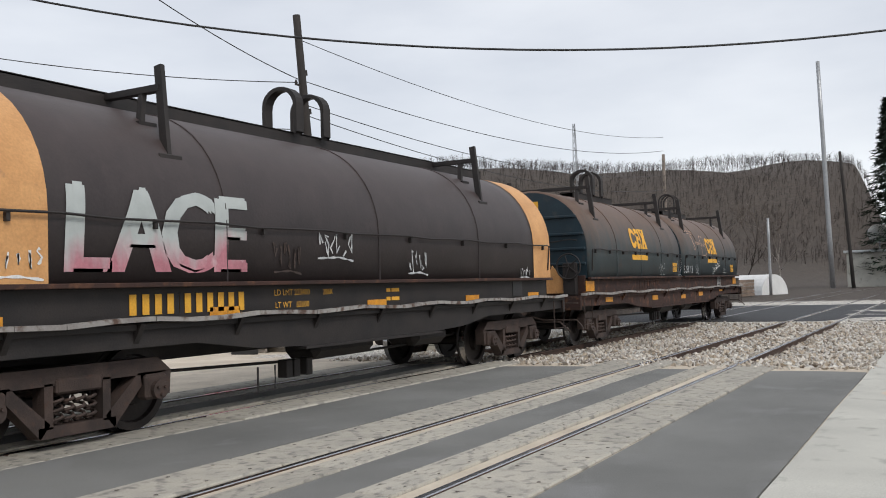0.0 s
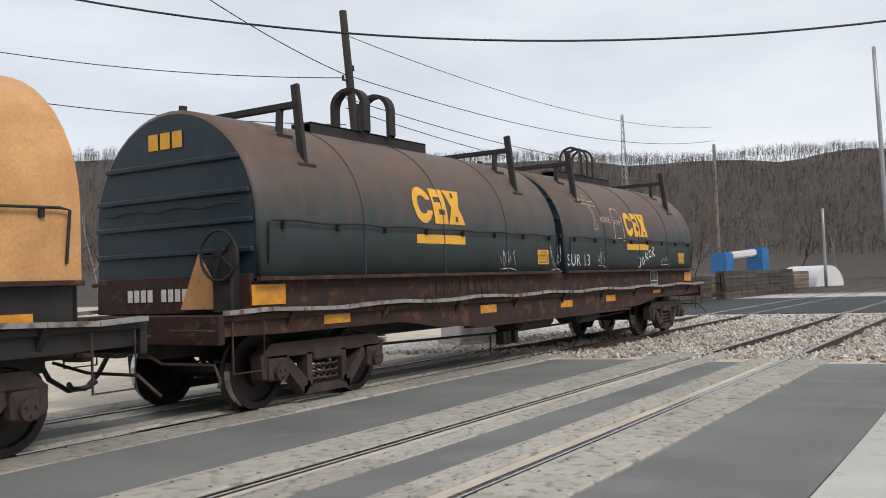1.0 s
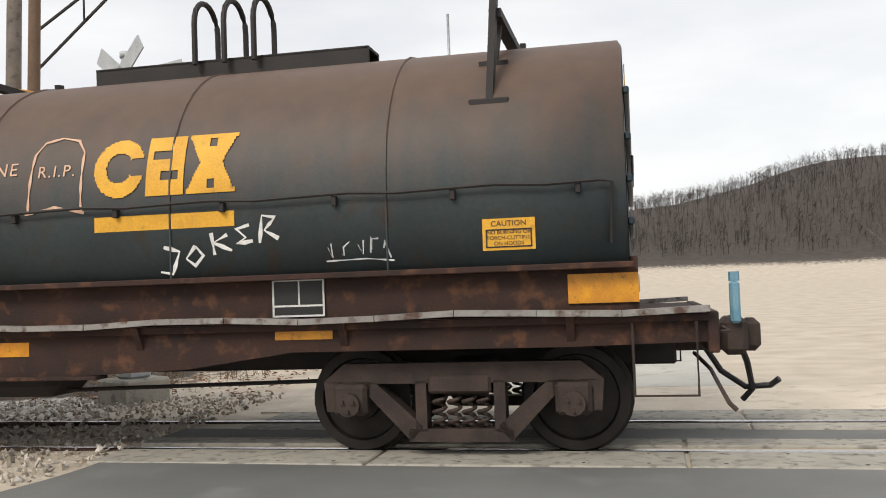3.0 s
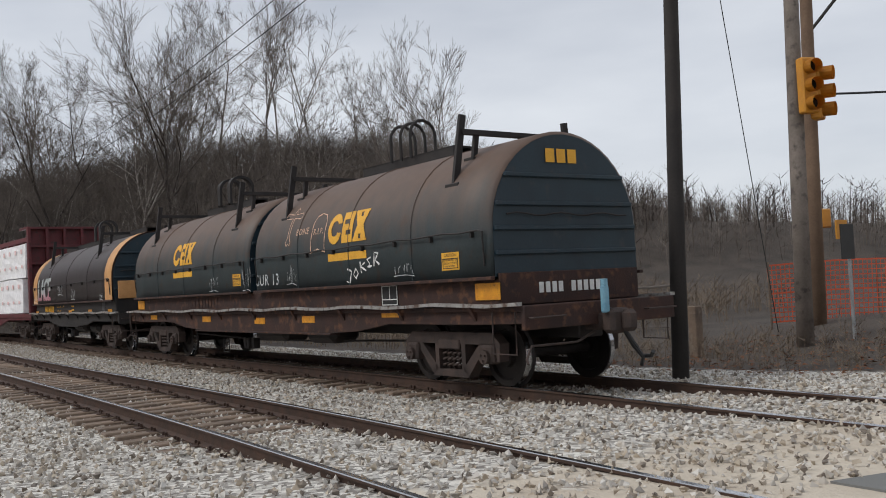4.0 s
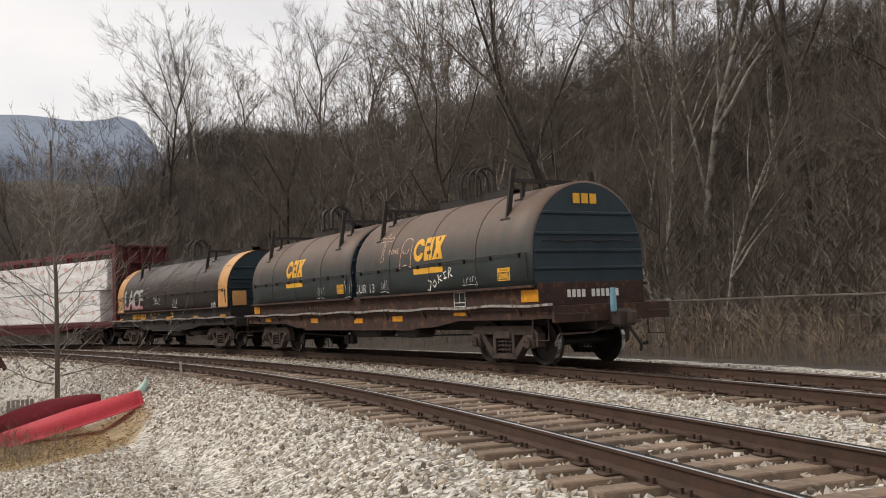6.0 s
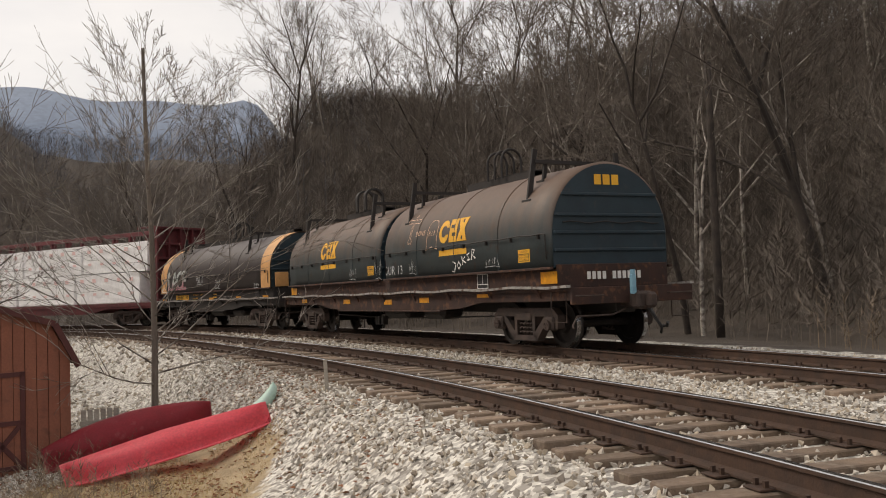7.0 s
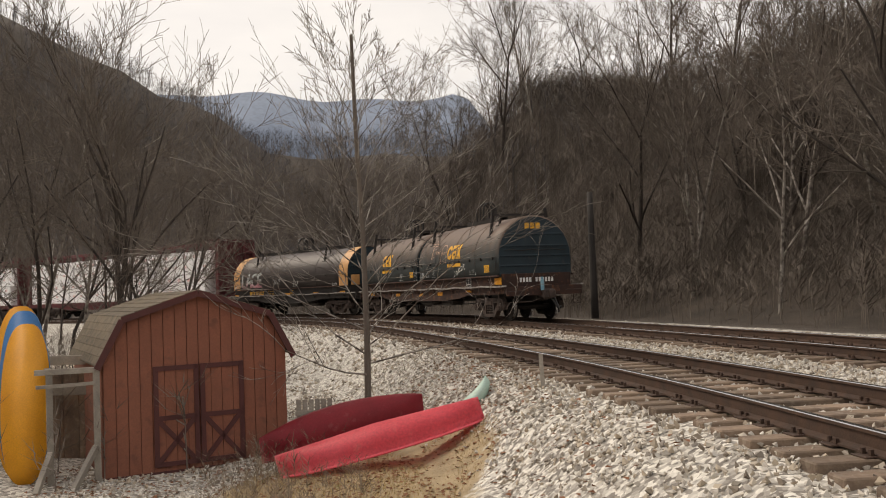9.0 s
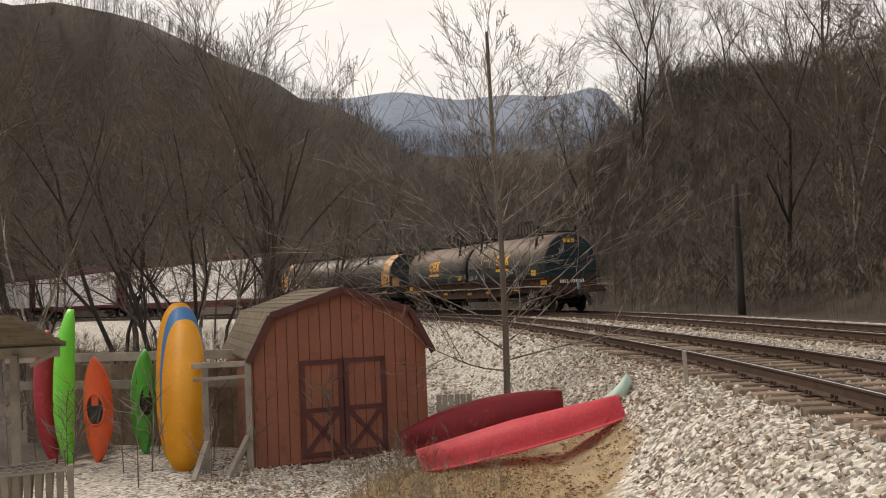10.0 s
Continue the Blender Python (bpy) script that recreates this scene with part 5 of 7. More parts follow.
KINDS = [
    tree_kind(11, 20, 0.17, 0.74, 0.32, [6, 6, 6, 7], M_BARK, "tall dark bare tree with spreading twiggy crown", 0.52, 0.58, 0.9),
    tree_kind(12, 20, 0.14, 0.66, 0.42, [6, 6, 6, 8], M_BARKL, "tall pale-barked bare tree with a slender crown", 0.62, 0.50, 0.9),
    tree_kind(13, 20, 0.17, 0.68, 0.36, [6, 6, 6, 6], M_BARK, "tall bare tree with forked dark trunk", 0.46, 0.62, 0.9),
    tree_kind(14, 16, 0.11, 0.70, 0.38, [5, 5, 5, 6], M_BARKL, "slim pale bare tree among the woods", 0.58, 0.52, 0.9),
    tree_kind(15, 14, 0.11, 0.78, 0.25, [5, 5, 5, 6], M_BARK, "slim dark bare tree among the woods", 0.50, 0.56, 0.9),
]
used = [False] * len(KINDS)


def plant(kind, x, y, h, turn, label="", dz=0.0):
    t = KINDS[kind]
    base = (20, 20, 20, 16, 14)[kind]
    m = Matrix.Translation((x, y, gz(x, y) + dz)) @ Matrix.Rotation(radians(turn), 4, "Z") @ Matrix.Scale(h / base, 4)
    if not used[kind]:
        used[kind] = True
        t.matrix_basis = m
        ob = t
    else:
        ob = copy_thing(t, Matrix.Identity(4))
        ob.matrix_basis = m
    if label:
        ob["label"] = label
    return ob


# the row behind the tracks
plant(0, -75.2, 14.2, 22, 20)
plant(1, -73.2, 18.4, 23, 140)
plant(2, -69.4, 20.4, 22, 60)
plant(1, -49.0, 27.5, 15, 250)
plant(1, -46.0, 31.0, 15, 10)
plant(1, -77.0, 22.2, 17, 200)
plant(3, -78.5, 20.5, 16, 95)
plant(4, -90.8, 9.8, 14, 30)
plant(3, -85.8, 8.2, 13, 120)
plant(3, -88.5, 13.0, 15, 300)
plant(1, -94.0, 7.0, 14, 75)
rw = random.Random(77)
for i in range(70):
    s, o = rw.uniform(60, 150), rw.uniform(9, 34)
    c = line(s, o)
    plant(rw.choice((3, 4, 3, 0, 3, 1)), c.x, c.y, rw.uniform(10, 17), rw.uniform(0, 360))
for i in range(26):
    c = line(rw.uniform(40, 82), rw.uniform(9, 19))
    plant(rw.choice((3, 4, 3, 1)), c.x, c.y, rw.uniform(7, 13), rw.uniform(0, 360))
# trees of the yard: bearing, distance, height, kind
for left, d, h, k, turn in ((112.6, 22.5, 12.0, 2, 80), (114.4, 23.5, 9.5, 0, 200), (118.5, 25, 9.5, 4, 15), (122.2, 27, 11, 4, 300), (126.9, 25, 16, 0, 120), (126.2, 21, 7.0, 3, 45), (120.3, 30, 12, 0, 60), (116, 33, 11, 3, 170)):
    x, y = polar(left, d, VIEW_B)
    plant(k, x, y, h, turn)
for i in range(26):
    a, d = rw.uniform(110, 140), rw.uniform(30, 62)
    x, y = polar(a, d, VIEW_B)
    s_, o_ = line_coords(np.array([x]), np.array([y]))
    if abs(o_[0]) > 7:
        plant(rw.choice((4, 3, 4, 0)), x, y, rw.uniform(8, 13), rw.uniform(0, 360))
# trees of the road's right hand
for left, d, h, k in ((-47.5, 60, 10.5, 0), (-44.5, 64, 11, 2), (-50, 70, 11, 4), (-56.5, 62, 8.5, 0), (-41, 75, 12, 4), (-37, 80, 12, 3), (-32, 70, 11, 4), (-27, 76, 12, 0),
                      (-62, 80, 9, 4), (-66, 95, 9, 3), (-70, 110, 10, 3), (-73, 120, 11, 4), (-77, 120, 12, 3), (-79, 130, 13, 4), (-81, 135, 13, 3), (-20, 74, 12, 4), (-14, 80, 12, 3), (-34, 90, 13, 4)):
    x, y = polar(left, d)
    plant(k, x, y, h, rw.uniform(0, 360))


def far_woods(name, count, place, hmin, hmax, twigs, mat, label, seed, wide=1.0):
    """Distant bare woods: trunks and upright twig slivers as one mesh."""
    rg = np.random.default_rng(seed)
    x, y = place(rg, count)
    z = ground_height(x, y) - 0.2
    n = len(x)
    h = rg.uniform(hmin, hmax, n)
    P, F, k = [], [], 0
    # three-sided trunks
    ang = np.arange(3) * 2.094
    r0 = h * 0.008 * wide
    low = np.stack([x[:, None] + r0[:, None] * np.cos(ang), y[:, None] + r0[:, None] * np.sin(ang), np.repeat(z[:, None], 3, 1)], -1)
    tipx, tipy = x + rg.normal(0, 0.05, n) * h, y + rg.normal(0, 0.05, n) * h
    tip = np.stack([tipx, tipy, z + h * 0.72], -1)
    V = np.concatenate([low, tip[:, None]], 1)
    P.append(V.reshape(-1, 3))
    b = 4 * np.arange(n)[:, None]
    F += [np.concatenate([b + i, b + (i + 1) % 3, b + 3], 1) for i in range(3)]
    k = 4 * n
    # twig slivers
    f = rg.uniform(0.28, 0.95, (n, twigs))
    a = rg.uniform(0, 6.283, (n, twigs))
    L = h[:, None] * rg.uniform(0.18, 0.42, (n, twigs)) * (1.15 - 0.5 * f)
    ox, oy = x[:, None] + (tipx - x)[:, None] * f, y[:, None] + (tipy - y)[:, None] * f
    oz = z[:, None] + h[:, None] * 0.72 * f
    rise = rg.uniform(0.1, 1.05, (n, twigs))
    ex, ey, ez = ox + L * np.cos(a) * 0.8, oy + L * np.sin(a) * 0.8, oz + L * rise
    wv = (h[:, None] * 0.0045 * wide) * np.ones_like(a)
    q = np.stack([np.stack([ox - wv * np.sin(a), oy + wv * np.cos(a), oz], -1), np.stack([ox + wv * np.sin(a), oy - wv * np.cos(a), oz + wv], -1), np.stack([ex, ey, ez], -1)], 2)
    m = n * twigs
    P.append(q.reshape(-1, 3))
    t = k + 3 * np.arange(m)[:, None]
    F.append(np.concatenate([t, t + 1, t + 2], 1))
    # side twigs off each twig
    mx, my, mz = (ox + ex) / 2, (oy + ey) / 2, (oz + ez) / 2
    a2 = a + rg.choice([-0.9, 0.9], a.shape)
    fx, fy, fz = mx + L * 0.5 * np.cos(a2), my + L * 0.5 * np.sin(a2), mz + L * 0.45
    q = np.stack([np.stack([mx - wv * 0.7 * np.sin(a2), my + wv * 0.7 * np.cos(a2), mz], -1), np.stack([mx + wv * 0.7 * np.sin(a2), my - wv * 0.7 * np.cos(a2), mz + wv], -1), np.stack([fx, fy, fz], -1)], 2)
    P.append(q.reshape(-1, 3))
    F.append(np.concatenate([t + 3 * m, t + 3 * m + 1, t + 3 * m + 2], 1))
    ob = pymesh(name, np.concatenate(P).tolist(), np.concatenate(F).tolist(), mat)
    return tagged(ob, label, "woods", kind="stuff")


def on_ridges(x0, x1, y0, y1, hmin, omin=10.0):
    def f(rg, n):
        x, y = rg.uniform(x0, x1, n * 6), rg.uniform(y0, y1, n * 6)
        s, o = line_coords(x, y)
        ok = (ridge_height(x, y) > hmin) & (np.abs(o) > omin)
        return x[ok][:n], y[ok][:n]
    return f


far_woods("woods", 13000, on_ridges(-190, -28, 14, 100, 2.0, 13), 1.6, 3.6, 11, M_TWIG, "brown-grey leafless woods on the hillside", 1, 1.1)
far_woods("woods", 16000, on_ridges(-136, -44, -12, 46, 1.6, 11), 2.2, 4.8, 15, M_TWIG, "brown-grey leafless woods on the near slope", 12, 0.62)
far_woods("woods", 5200, on_ridges(-160, -92, -14, 34, 1.5, 9), 1.8, 4.0, 14, M_TWIG, "leafless woods on the spur above the tracks", 2)
far_woods("woods", 14000, on_ridges(-320, -110, -150, 40, 4.0, 12), 2.6, 5.4, 8, M_TWIGH, "leafless woods on the hills over the river, haze painted in", 3, 1.5)
far_woods("woods", 34000, on_ridges(-60, 470, -60, 330, 4.0), 2.4, 5.0, 8, M_TWIGD, "leafless woods on the far hill", 4, 1.8)


far_woods("brush", 4600, place_line(22, 66, 4.2, 25), 0.5, 2.1, 12, M_GRASS, "tall dry weeds and brush behind the fence", 5, 1.0)
far_woods("brush", 1500, place_line(56, 125, 7.0, 26), 1.2, 3.6, 16, M_TWIG, "leafless brush beside the far track", 6, 1.0)
far_woods("brush", 800, place_line(67, 112, -26, -9.5), 0.8, 2.6, 16, M_TWIG, "leafless brush behind the yard", 7, 1.0)
far_woods("brush", 260, place_line(62.5, 69, -10.4, -8.2), 0.3, 0.9, 14, M_GRASS, "dry weeds beside the shed", 8, 1.2)
far_woods("brush", 1100, place_line(6, 20, 3.0, 8.5), 0.2, 0.9, 12, M_GRASS, "low dry weeds beside the track", 9, 1.2)

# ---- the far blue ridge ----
# no air between: the blue haze is painted into M_HAZE
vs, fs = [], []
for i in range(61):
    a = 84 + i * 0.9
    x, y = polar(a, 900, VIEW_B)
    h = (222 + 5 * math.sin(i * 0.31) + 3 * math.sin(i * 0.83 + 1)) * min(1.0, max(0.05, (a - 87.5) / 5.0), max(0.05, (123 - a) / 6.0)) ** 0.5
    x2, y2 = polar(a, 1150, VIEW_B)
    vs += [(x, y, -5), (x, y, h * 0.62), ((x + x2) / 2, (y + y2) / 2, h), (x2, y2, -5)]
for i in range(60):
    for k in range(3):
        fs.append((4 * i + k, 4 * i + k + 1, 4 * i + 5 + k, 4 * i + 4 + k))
tagged(pymesh("backdrop", vs, fs, M_HAZE, None, True), "wooded ridge on the horizon, distance haze painted in as blue", "hill", kind="structure")


# ---- the small tree before the shed ----
def sapling():
    rng = random.Random(42)
    limbs = []
    grow(rng, Vector((0, 0, -0.2)), Vector((-0.02, 0.03, 1)), 7.6, 0.070, 4, limbs, 0.2, 1.0, [0, 0, 0, 0], 0.3)
    pts = limbs[0][0]
    for k in range(46):
        f = 0.14 + 0.82 * (k / 46) ** 0.9
        q = min(3, int(f * 4))
        b = pts[q].lerp(pts[q + 1], f * 4 - q)
        a = k * 2.4 + rng.uniform(-0.4, 0.4)
        w = Vector((math.cos(a), math.sin(a), 0.25 + 1.1 * f + rng.uniform(-0.3, 0.35)))
        grow(rng, b, w, (3.3 - 2.6 * f) * rng.uniform(0.55, 1.2), 0.024 * (1.15 - f), 3, limbs, 0.55, 0.30, [3, 4, 4], 0.52)
    t = thing("tree", Matrix.Translation((-68.2, -4.67, gz(-68.2, -4.67))), "small bare tree with fine drooping twigs beside the shed", "tree", "bare trees")
    limb_mesh("trunk", limbs, M_TWIG, t, 4, 4)
    tagged(limb_mesh("crown", limbs, M_BARKL, t, 0, 3, 0.8, 0.0042), "pale bare twigs")


sapling()


# ---- the yard: shed, boats, boards ----
def yard_shed():
    ang = math.degrees(math.atan2(-0.92 / 2.92, 2.77 / 2.92))
    z0 = -1.62
    m = Matrix.Translation((-65.24, -6.93, z0)) @ Matrix.Rotation(math.atan2(2.77, -0.92) + radians(14), 4, "Z")
    shed = thing("shed", m, "red-brown wooden gambrel shed with crossed double doors", "shed")
    W, D = 1.46, 3.6           # local x along the front, +y to the back
    prof = [(-W, 0.0), (W, 0.0), (W, 1.85), (W - 0.30, 2.42), (0, 2.78), (-W + 0.30, 2.42), (-W, 1.85)]
    bm = bmesh.new()
    prism(bm, prof, 0.02, D, "y")
    part("wall", bm, M_SHED, shed)

    def top(x):
        x = abs(x)
        return 1.85 + (W - x) / 0.30 * 0.57 if x > W - 0.30 else 2.42 + (W - 0.30 - x) / (W - 0.30) * 0.36
    n = 16
    for i in range(n):
        a, b = -W + 2 * W * i / n + 0.006, -W + 2 * W * (i + 1) / n - 0.006
        bm = bmesh.new()
        prism(bm, [(a, 0.03), (b, 0.03), (b, top(b) - 0.01), (a, top(a) - 0.01)], -0.012, 0.018, "y")
        part("plank", bm, M_SHED, shed)
    for i in range(12):
        bm = bmesh.new()
        a = 0.02 + D * i / 12
        box(bm, (-W - 0.014, a + 0.006, 0.03), (-W, a + D / 12 - 0.006, 1.84))
        part("plank", bm, M_SHED, shed)
    # roof of shingle courses
    roof = new("roof")
    roof.parent = shed
    segs = [((-W - 0.10, 1.72), (-W + 0.28, 2.45)), ((-W + 0.28, 2.45), (0, 2.83)), ((0, 2.83), (W - 0.28, 2.45)), ((W - 0.28, 2.45), (W + 0.10, 1.72))]
    for (p, q) in segs:
        rows = 6
        for j in range(rows):
            a = (p[0] + (q[0] - p[0]) * j / rows, p[1] + (q[1] - p[1]) * j / rows)
            b = (p[0] + (q[0] - p[0]) * (j + 1) / rows, p[1] + (q[1] - p[1]) * (j + 1) / rows)
            lift = (0.014, 0.0) if q[1] > p[1] else (0.0, 0.014)
            bm = bmesh.new()
            prism(bm, [(a[0], a[1] + 0.02), (a[0], a[1] + 0.035 + lift[0]), (b[0], b[1] + 0.035 + lift[1]), (b[0], b[1] + 0.02)], -0.12, D + 0.1, "y")
            part("shingle_course", bm, M_SHINGLE, roof)
    for (p, q) in segs:
        bm = bmesh.new()
        bar(bm, (p[0], -0.125, p[1] - 0.02), (q[0], -0.125, q[1] - 0.02), 0.03, 0.10)
        part("fascia", bm, M_TRIM, shed)
    # double doors
    for sd in (-1, 1):
        door = new("door")
        door.parent = shed
        x0, x1 = (-0.72, -0.01) if sd < 0 else (0.01, 0.72)
        z1, z2, zm = 0.10, 1.68, 0.86
        for i in range(4):
            bm = bmesh.new()
            a = x0 + (x1 - x0) * i / 4
            box(bm, (a + 0.004, -0.035, z1), (a + (x1 - x0) / 4 - 0.004, -0.014, z2))
            part("plank", bm, M_SHED, door)
        for a, b in (((x0 + 0.04, z1), (x0 + 0.04, z2)), ((x1 - 0.04, z1), (x1 - 0.04, z2)), ((x0, z1 + 0.04), (x1, z1 + 0.04)), ((x0, z2 - 0.04), (x1, z2 - 0.04)), ((x0, zm), (x1, zm)),
                     ((x0 + 0.08, z1 + 0.08), (x1 - 0.08, zm - 0.04)), ((x0 + 0.08, zm - 0.04), (x1 - 0.08, z1 + 0.08))):
            bm = bmesh.new()
            bar(bm, (a[0], -0.045, a[1]), (b[0], -0.045, b[1]), 0.022, 0.075, (0, 0, 1) if abs(a[1] - b[1]) < abs(a[0] - b[0]) else (1, 0, 0))
            part("trim_board", bm, M_TRIM, door)
    bm = bmesh.new()
    box(bm, (-W, -0.02, -0.04), (W, D, 0.03))
    part("floor_frame", bm, M_TRIM, shed)
    # side rack of grey timber
    rack = thing("timber_rack", m, "weathered grey timber lean-to rack against the shed", "rack")
    for p, q, w in (((-W - 0.1, -0.05, 0), (-W - 0.1, -0.05, 1.72), 0.09), ((-W - 0.75, 0.1, 0), (-W - 0.75, 0.1, 1.72), 0.09), ((-W - 0.1, -0.05, 1.70), (-W - 0.95, 0.1, 1.70), 0.08),
                    ((-W - 0.12, -0.1, 0.55), (-W - 0.5, -0.5, 0.0), 0.08), ((-W - 0.75, 0.0, 0.5), (-W - 1.0, -0.45, 0.0), 0.08), ((-W - 0.1, -0.08, 1.5), (-W - 0.95, -0.12, 1.5), 0.05),
                    ((-W - 0.75, 2.2, 0), (-W - 0.75, 2.2, 1.72), 0.09), ((-W - 0.75, 0.1, 1.70), (-W - 0.75, 2.2, 1.70), 0.08)):
        bm = bmesh.new()
        bar(bm, p, q, w)
        part("timber", bm, M_GREYW, rack)
    return m


SHED_M = yard_shed()


def boat(name, m, mat, length, width, depth, label, cockpit=True, rocker=0.12, mat2=None):
    """A kayak hull along local x: deck up, pointed rounded ends, cockpit with rim."""
    t = thing(name, m, label, "kayak", "boats of the yard")
    bm = bmesh.new()
    n, k = 28, 14
    rows = []
    for i in range(n + 1):
        u = -1 + 2 * i / n
        w = width / 2 * max(0.02, (1 - abs(u) ** 2.4)) ** 0.75
        d = depth * (0.45 + 0.55 * (1 - abs(u) ** 3))
        rise = rocker * abs(u) ** 2.6
        rows.append([bm.verts.new((u * length / 2, w * math.cos(a), rise + d * (0.5 * math.sin(a) + (0.10 * math.sin(a) ** 3)) * (0.8 if math.sin(a) > 0 else 1.0))) for a in (6.2832 * j / k for j in range(k))])
    for a, b in zip(rows, rows[1:]):
        for j in range(k):
            bm.faces.new((a[j], b[j], b[(j + 1) % k], a[(j + 1) % k]))
    bm.faces.new(rows[0])
    bm.faces.new(rows[-1][::-1])
    bmesh.ops.recalc_face_normals(bm, faces=bm.faces)
    part("hull", bm, mat, t, "", True)
    if cockpit:
        bm = bmesh.new()
        ring = [(0.02 + length * 0.15 * math.cos(a), width * 0.30 * math.sin(a), depth * 0.50) for a in (6.2832 * j / 24 for j in range(25))]
        tube(bm, ring, 0.02, 6, False)
        part("cockpit_rim", bm, mat, t)
        # hull stays closed: a flat black face paints the shade of the opening
        bm = bmesh.new()
        vs = [bm.verts.new((x * 0.97, y * 0.95, z - 0.012)) for x, y, z in ring[:-1]]
        bm.faces.new(vs)
        part("cockpit", bm, M_BLK, t, "flat black disc for the shaded cockpit opening")
        bm = bmesh.new()
        box(bm, (-0.22, -width * 0.2, depth * 0.46), (0.02, width * 0.2, depth * 0.53), 0.02)
        part("seat", bm, M_BLK, t)
    return t


def between(p, q, lift=0.0, spin=0.0):
    """A pose whose x runs from p to q."""
    p, q = Vector(p), Vector(q)
    d = (q - p).normalized()
    s = Vector((0, 0, 1)).cross(d).normalized()
    u = d.cross(s)
    m = Matrix((d, s, u)).transposed().to_4x4()
    return Matrix.Translation((p + q) / 2 + Vector((0, 0, lift))) @ m @ Matrix.Rotation(radians(spin), 4, "X")


def canoe(m, mat, length, width, depth, label, drop=0.14):
    """An upturned open canoe with a keel line and gunwale."""
    t = thing("canoe", m, label, "canoe", "boats of the yard")
    bm = bmesh.new()
    n, k = 30, 12
    rows = []
    for i in range(n + 1):
        u = -1 + 2 * i / n
        w = width / 2 * max(0.03, (1 - abs(u) ** 2.6)) ** 0.8
        rise = -drop * abs(u) ** 3
        rows.append([bm.verts.new((u * length / 2, -w * math.cos(a), rise + depth * (math.sin(a) ** 0.75) * (1 - 0.15 * abs(u)) + 0.02 * math.exp(-((a - 1.57) / 0.12) ** 2))) for a in (math.pi * j / k for j in range(k + 1))])
    for a, b in zip(rows, rows[1:]):
        for j in range(k):
            bm.faces.new((a[j], b[j], b[j + 1], a[j + 1]))
    bmesh.ops.solidify(bm, geom=list(bm.faces), thickness=0.015)
    bmesh.ops.recalc_face_normals(bm, faces=bm.faces)
    part("hull", bm, mat, t, "", True)
    for sd in (0, k):
        bm = bmesh.new()
        pts = []
        for i in range(n + 1):
            u = -1 + 2 * i / n
            w = width / 2 * max(0.03, (1 - abs(u) ** 2.6)) ** 0.8
            pts.append((u * length / 2, (-w if sd == 0 else w), -drop * abs(u) ** 3))
        tube(bm, pts, 0.02, 6)
        part("gunwale", bm, mat, t)
    return t


canoe(between((-65.1, -5.85, gz(-65.1, -5.85) + 0.13), (-66.5, -3.5, gz(-66.5, -3.5) + 0.10), 0.02, 14), M_CRIM, 2.9, 0.80, 0.46, "upturned crimson canoe with scuffed hull")
canoe(between((-63.95, -5.25, gz(-63.95, -5.25) + 0.02), (-63.75, -2.35, gz(-63.75, -2.35) + 0.0), 0.0, 6), M_CORAL, 3.1, 0.66, 0.36, "upturned faded red canoe on the bank", 0.0)
boat("kayak", between((-64.75, -2.9, gz(-64.75, -2.9) + 0.08), (-64.7, -2.2, gz(-64.7, -2.2) + 0.08), 0.0), M_MINT, 0.9, 0.4, 0.22, "pale mint kayak end behind the canoes", False)


def upright(x, y, length, lean, face, z=None):
    """A pose that stands a boat's x up, its deck towards a bearing."""
    z = gz(x, y) if z is None else z
    f = radians(face)
    return Matrix.Translation((x, y, z + length / 2 - 0.02)) @ Matrix.Rotation(f, 4, "Z") @ Matrix.Rotation(radians(-90 + lean), 4, "Y")


boat("kayak", upright(-65.1, -11.4, 1.85, -4, 195), M_ORANGE, 1.85, 0.52, 0.34, "orange whitewater kayak standing on end")
boat("kayak", upright(-65.8, -10.95, 1.9, -3, 230), M_GREEN, 1.9, 0.46, 0.34, "green whitewater kayak standing on end")
boat("kayak", upright(-64.95, -11.95, 2.7, -2, 268), M_LIME, 2.7, 0.46, 0.30, "lime green kayak standing on end", False)
boat("kayak", upright(-65.0, -12.35, 2.35, 3, 255), M_CRIM, 2.35, 0.46, 0.32, "red kayak standing on end", False)


def board(m, mat, length, width, label, stripe=None):
    t = thing("paddleboard", m, label, "paddleboard", "boats of the yard")
    bm = bmesh.new()
    n = 40
    pts = []
    for i in range(n):
        a = 6.2832 * i / n
        c, s = math.cos(a), math.sin(a)
        pts.append((length / 2 * math.copysign(abs(c) ** 0.9, c), width / 2 * math.copysign(abs(s) ** 0.72, s)))
    prism(bm, pts, -0.055, 0.055, "z")
    bmesh.ops.bevel(bm, geom=[e for e in bm.edges if abs(e.verts[0].co.z - e.verts[1].co.z) < 0.01], offset=0.03, segments=2, affect="EDGES")
    part("deck", bm, mat, t, "", True)
    if stripe:
        bm = bmesh.new()
        pr = [(p[0], p[1] * 1.012) for p in pts]
        prism(bm, pr, -0.014, 0.014, "z")
        part("edge_stripe", bm, stripe, t, "blue edge stripe")
    return t


board(upright(-64.40, -9.36, 2.45, -5, 8), M_BOARD, 2.45, 0.74, "amber foam paddleboard leaning beside the shed", M_SKY)
board(upright(-64.62, -9.52, 2.68, -5, 10), M_SKY, 2.62, 0.72, "blue paddleboard between the amber ones")
board(upright(-64.80, -9.66, 2.72, -4, 14), M_BOARD, 2.72, 0.76, "amber foam paddleboard behind the others", M_BLK)
board(upright(-64.98, -9.78, 2.70, -4, 18), M_BOARD, 2.68, 0.74, "amber foam paddleboard at the back of the stack")


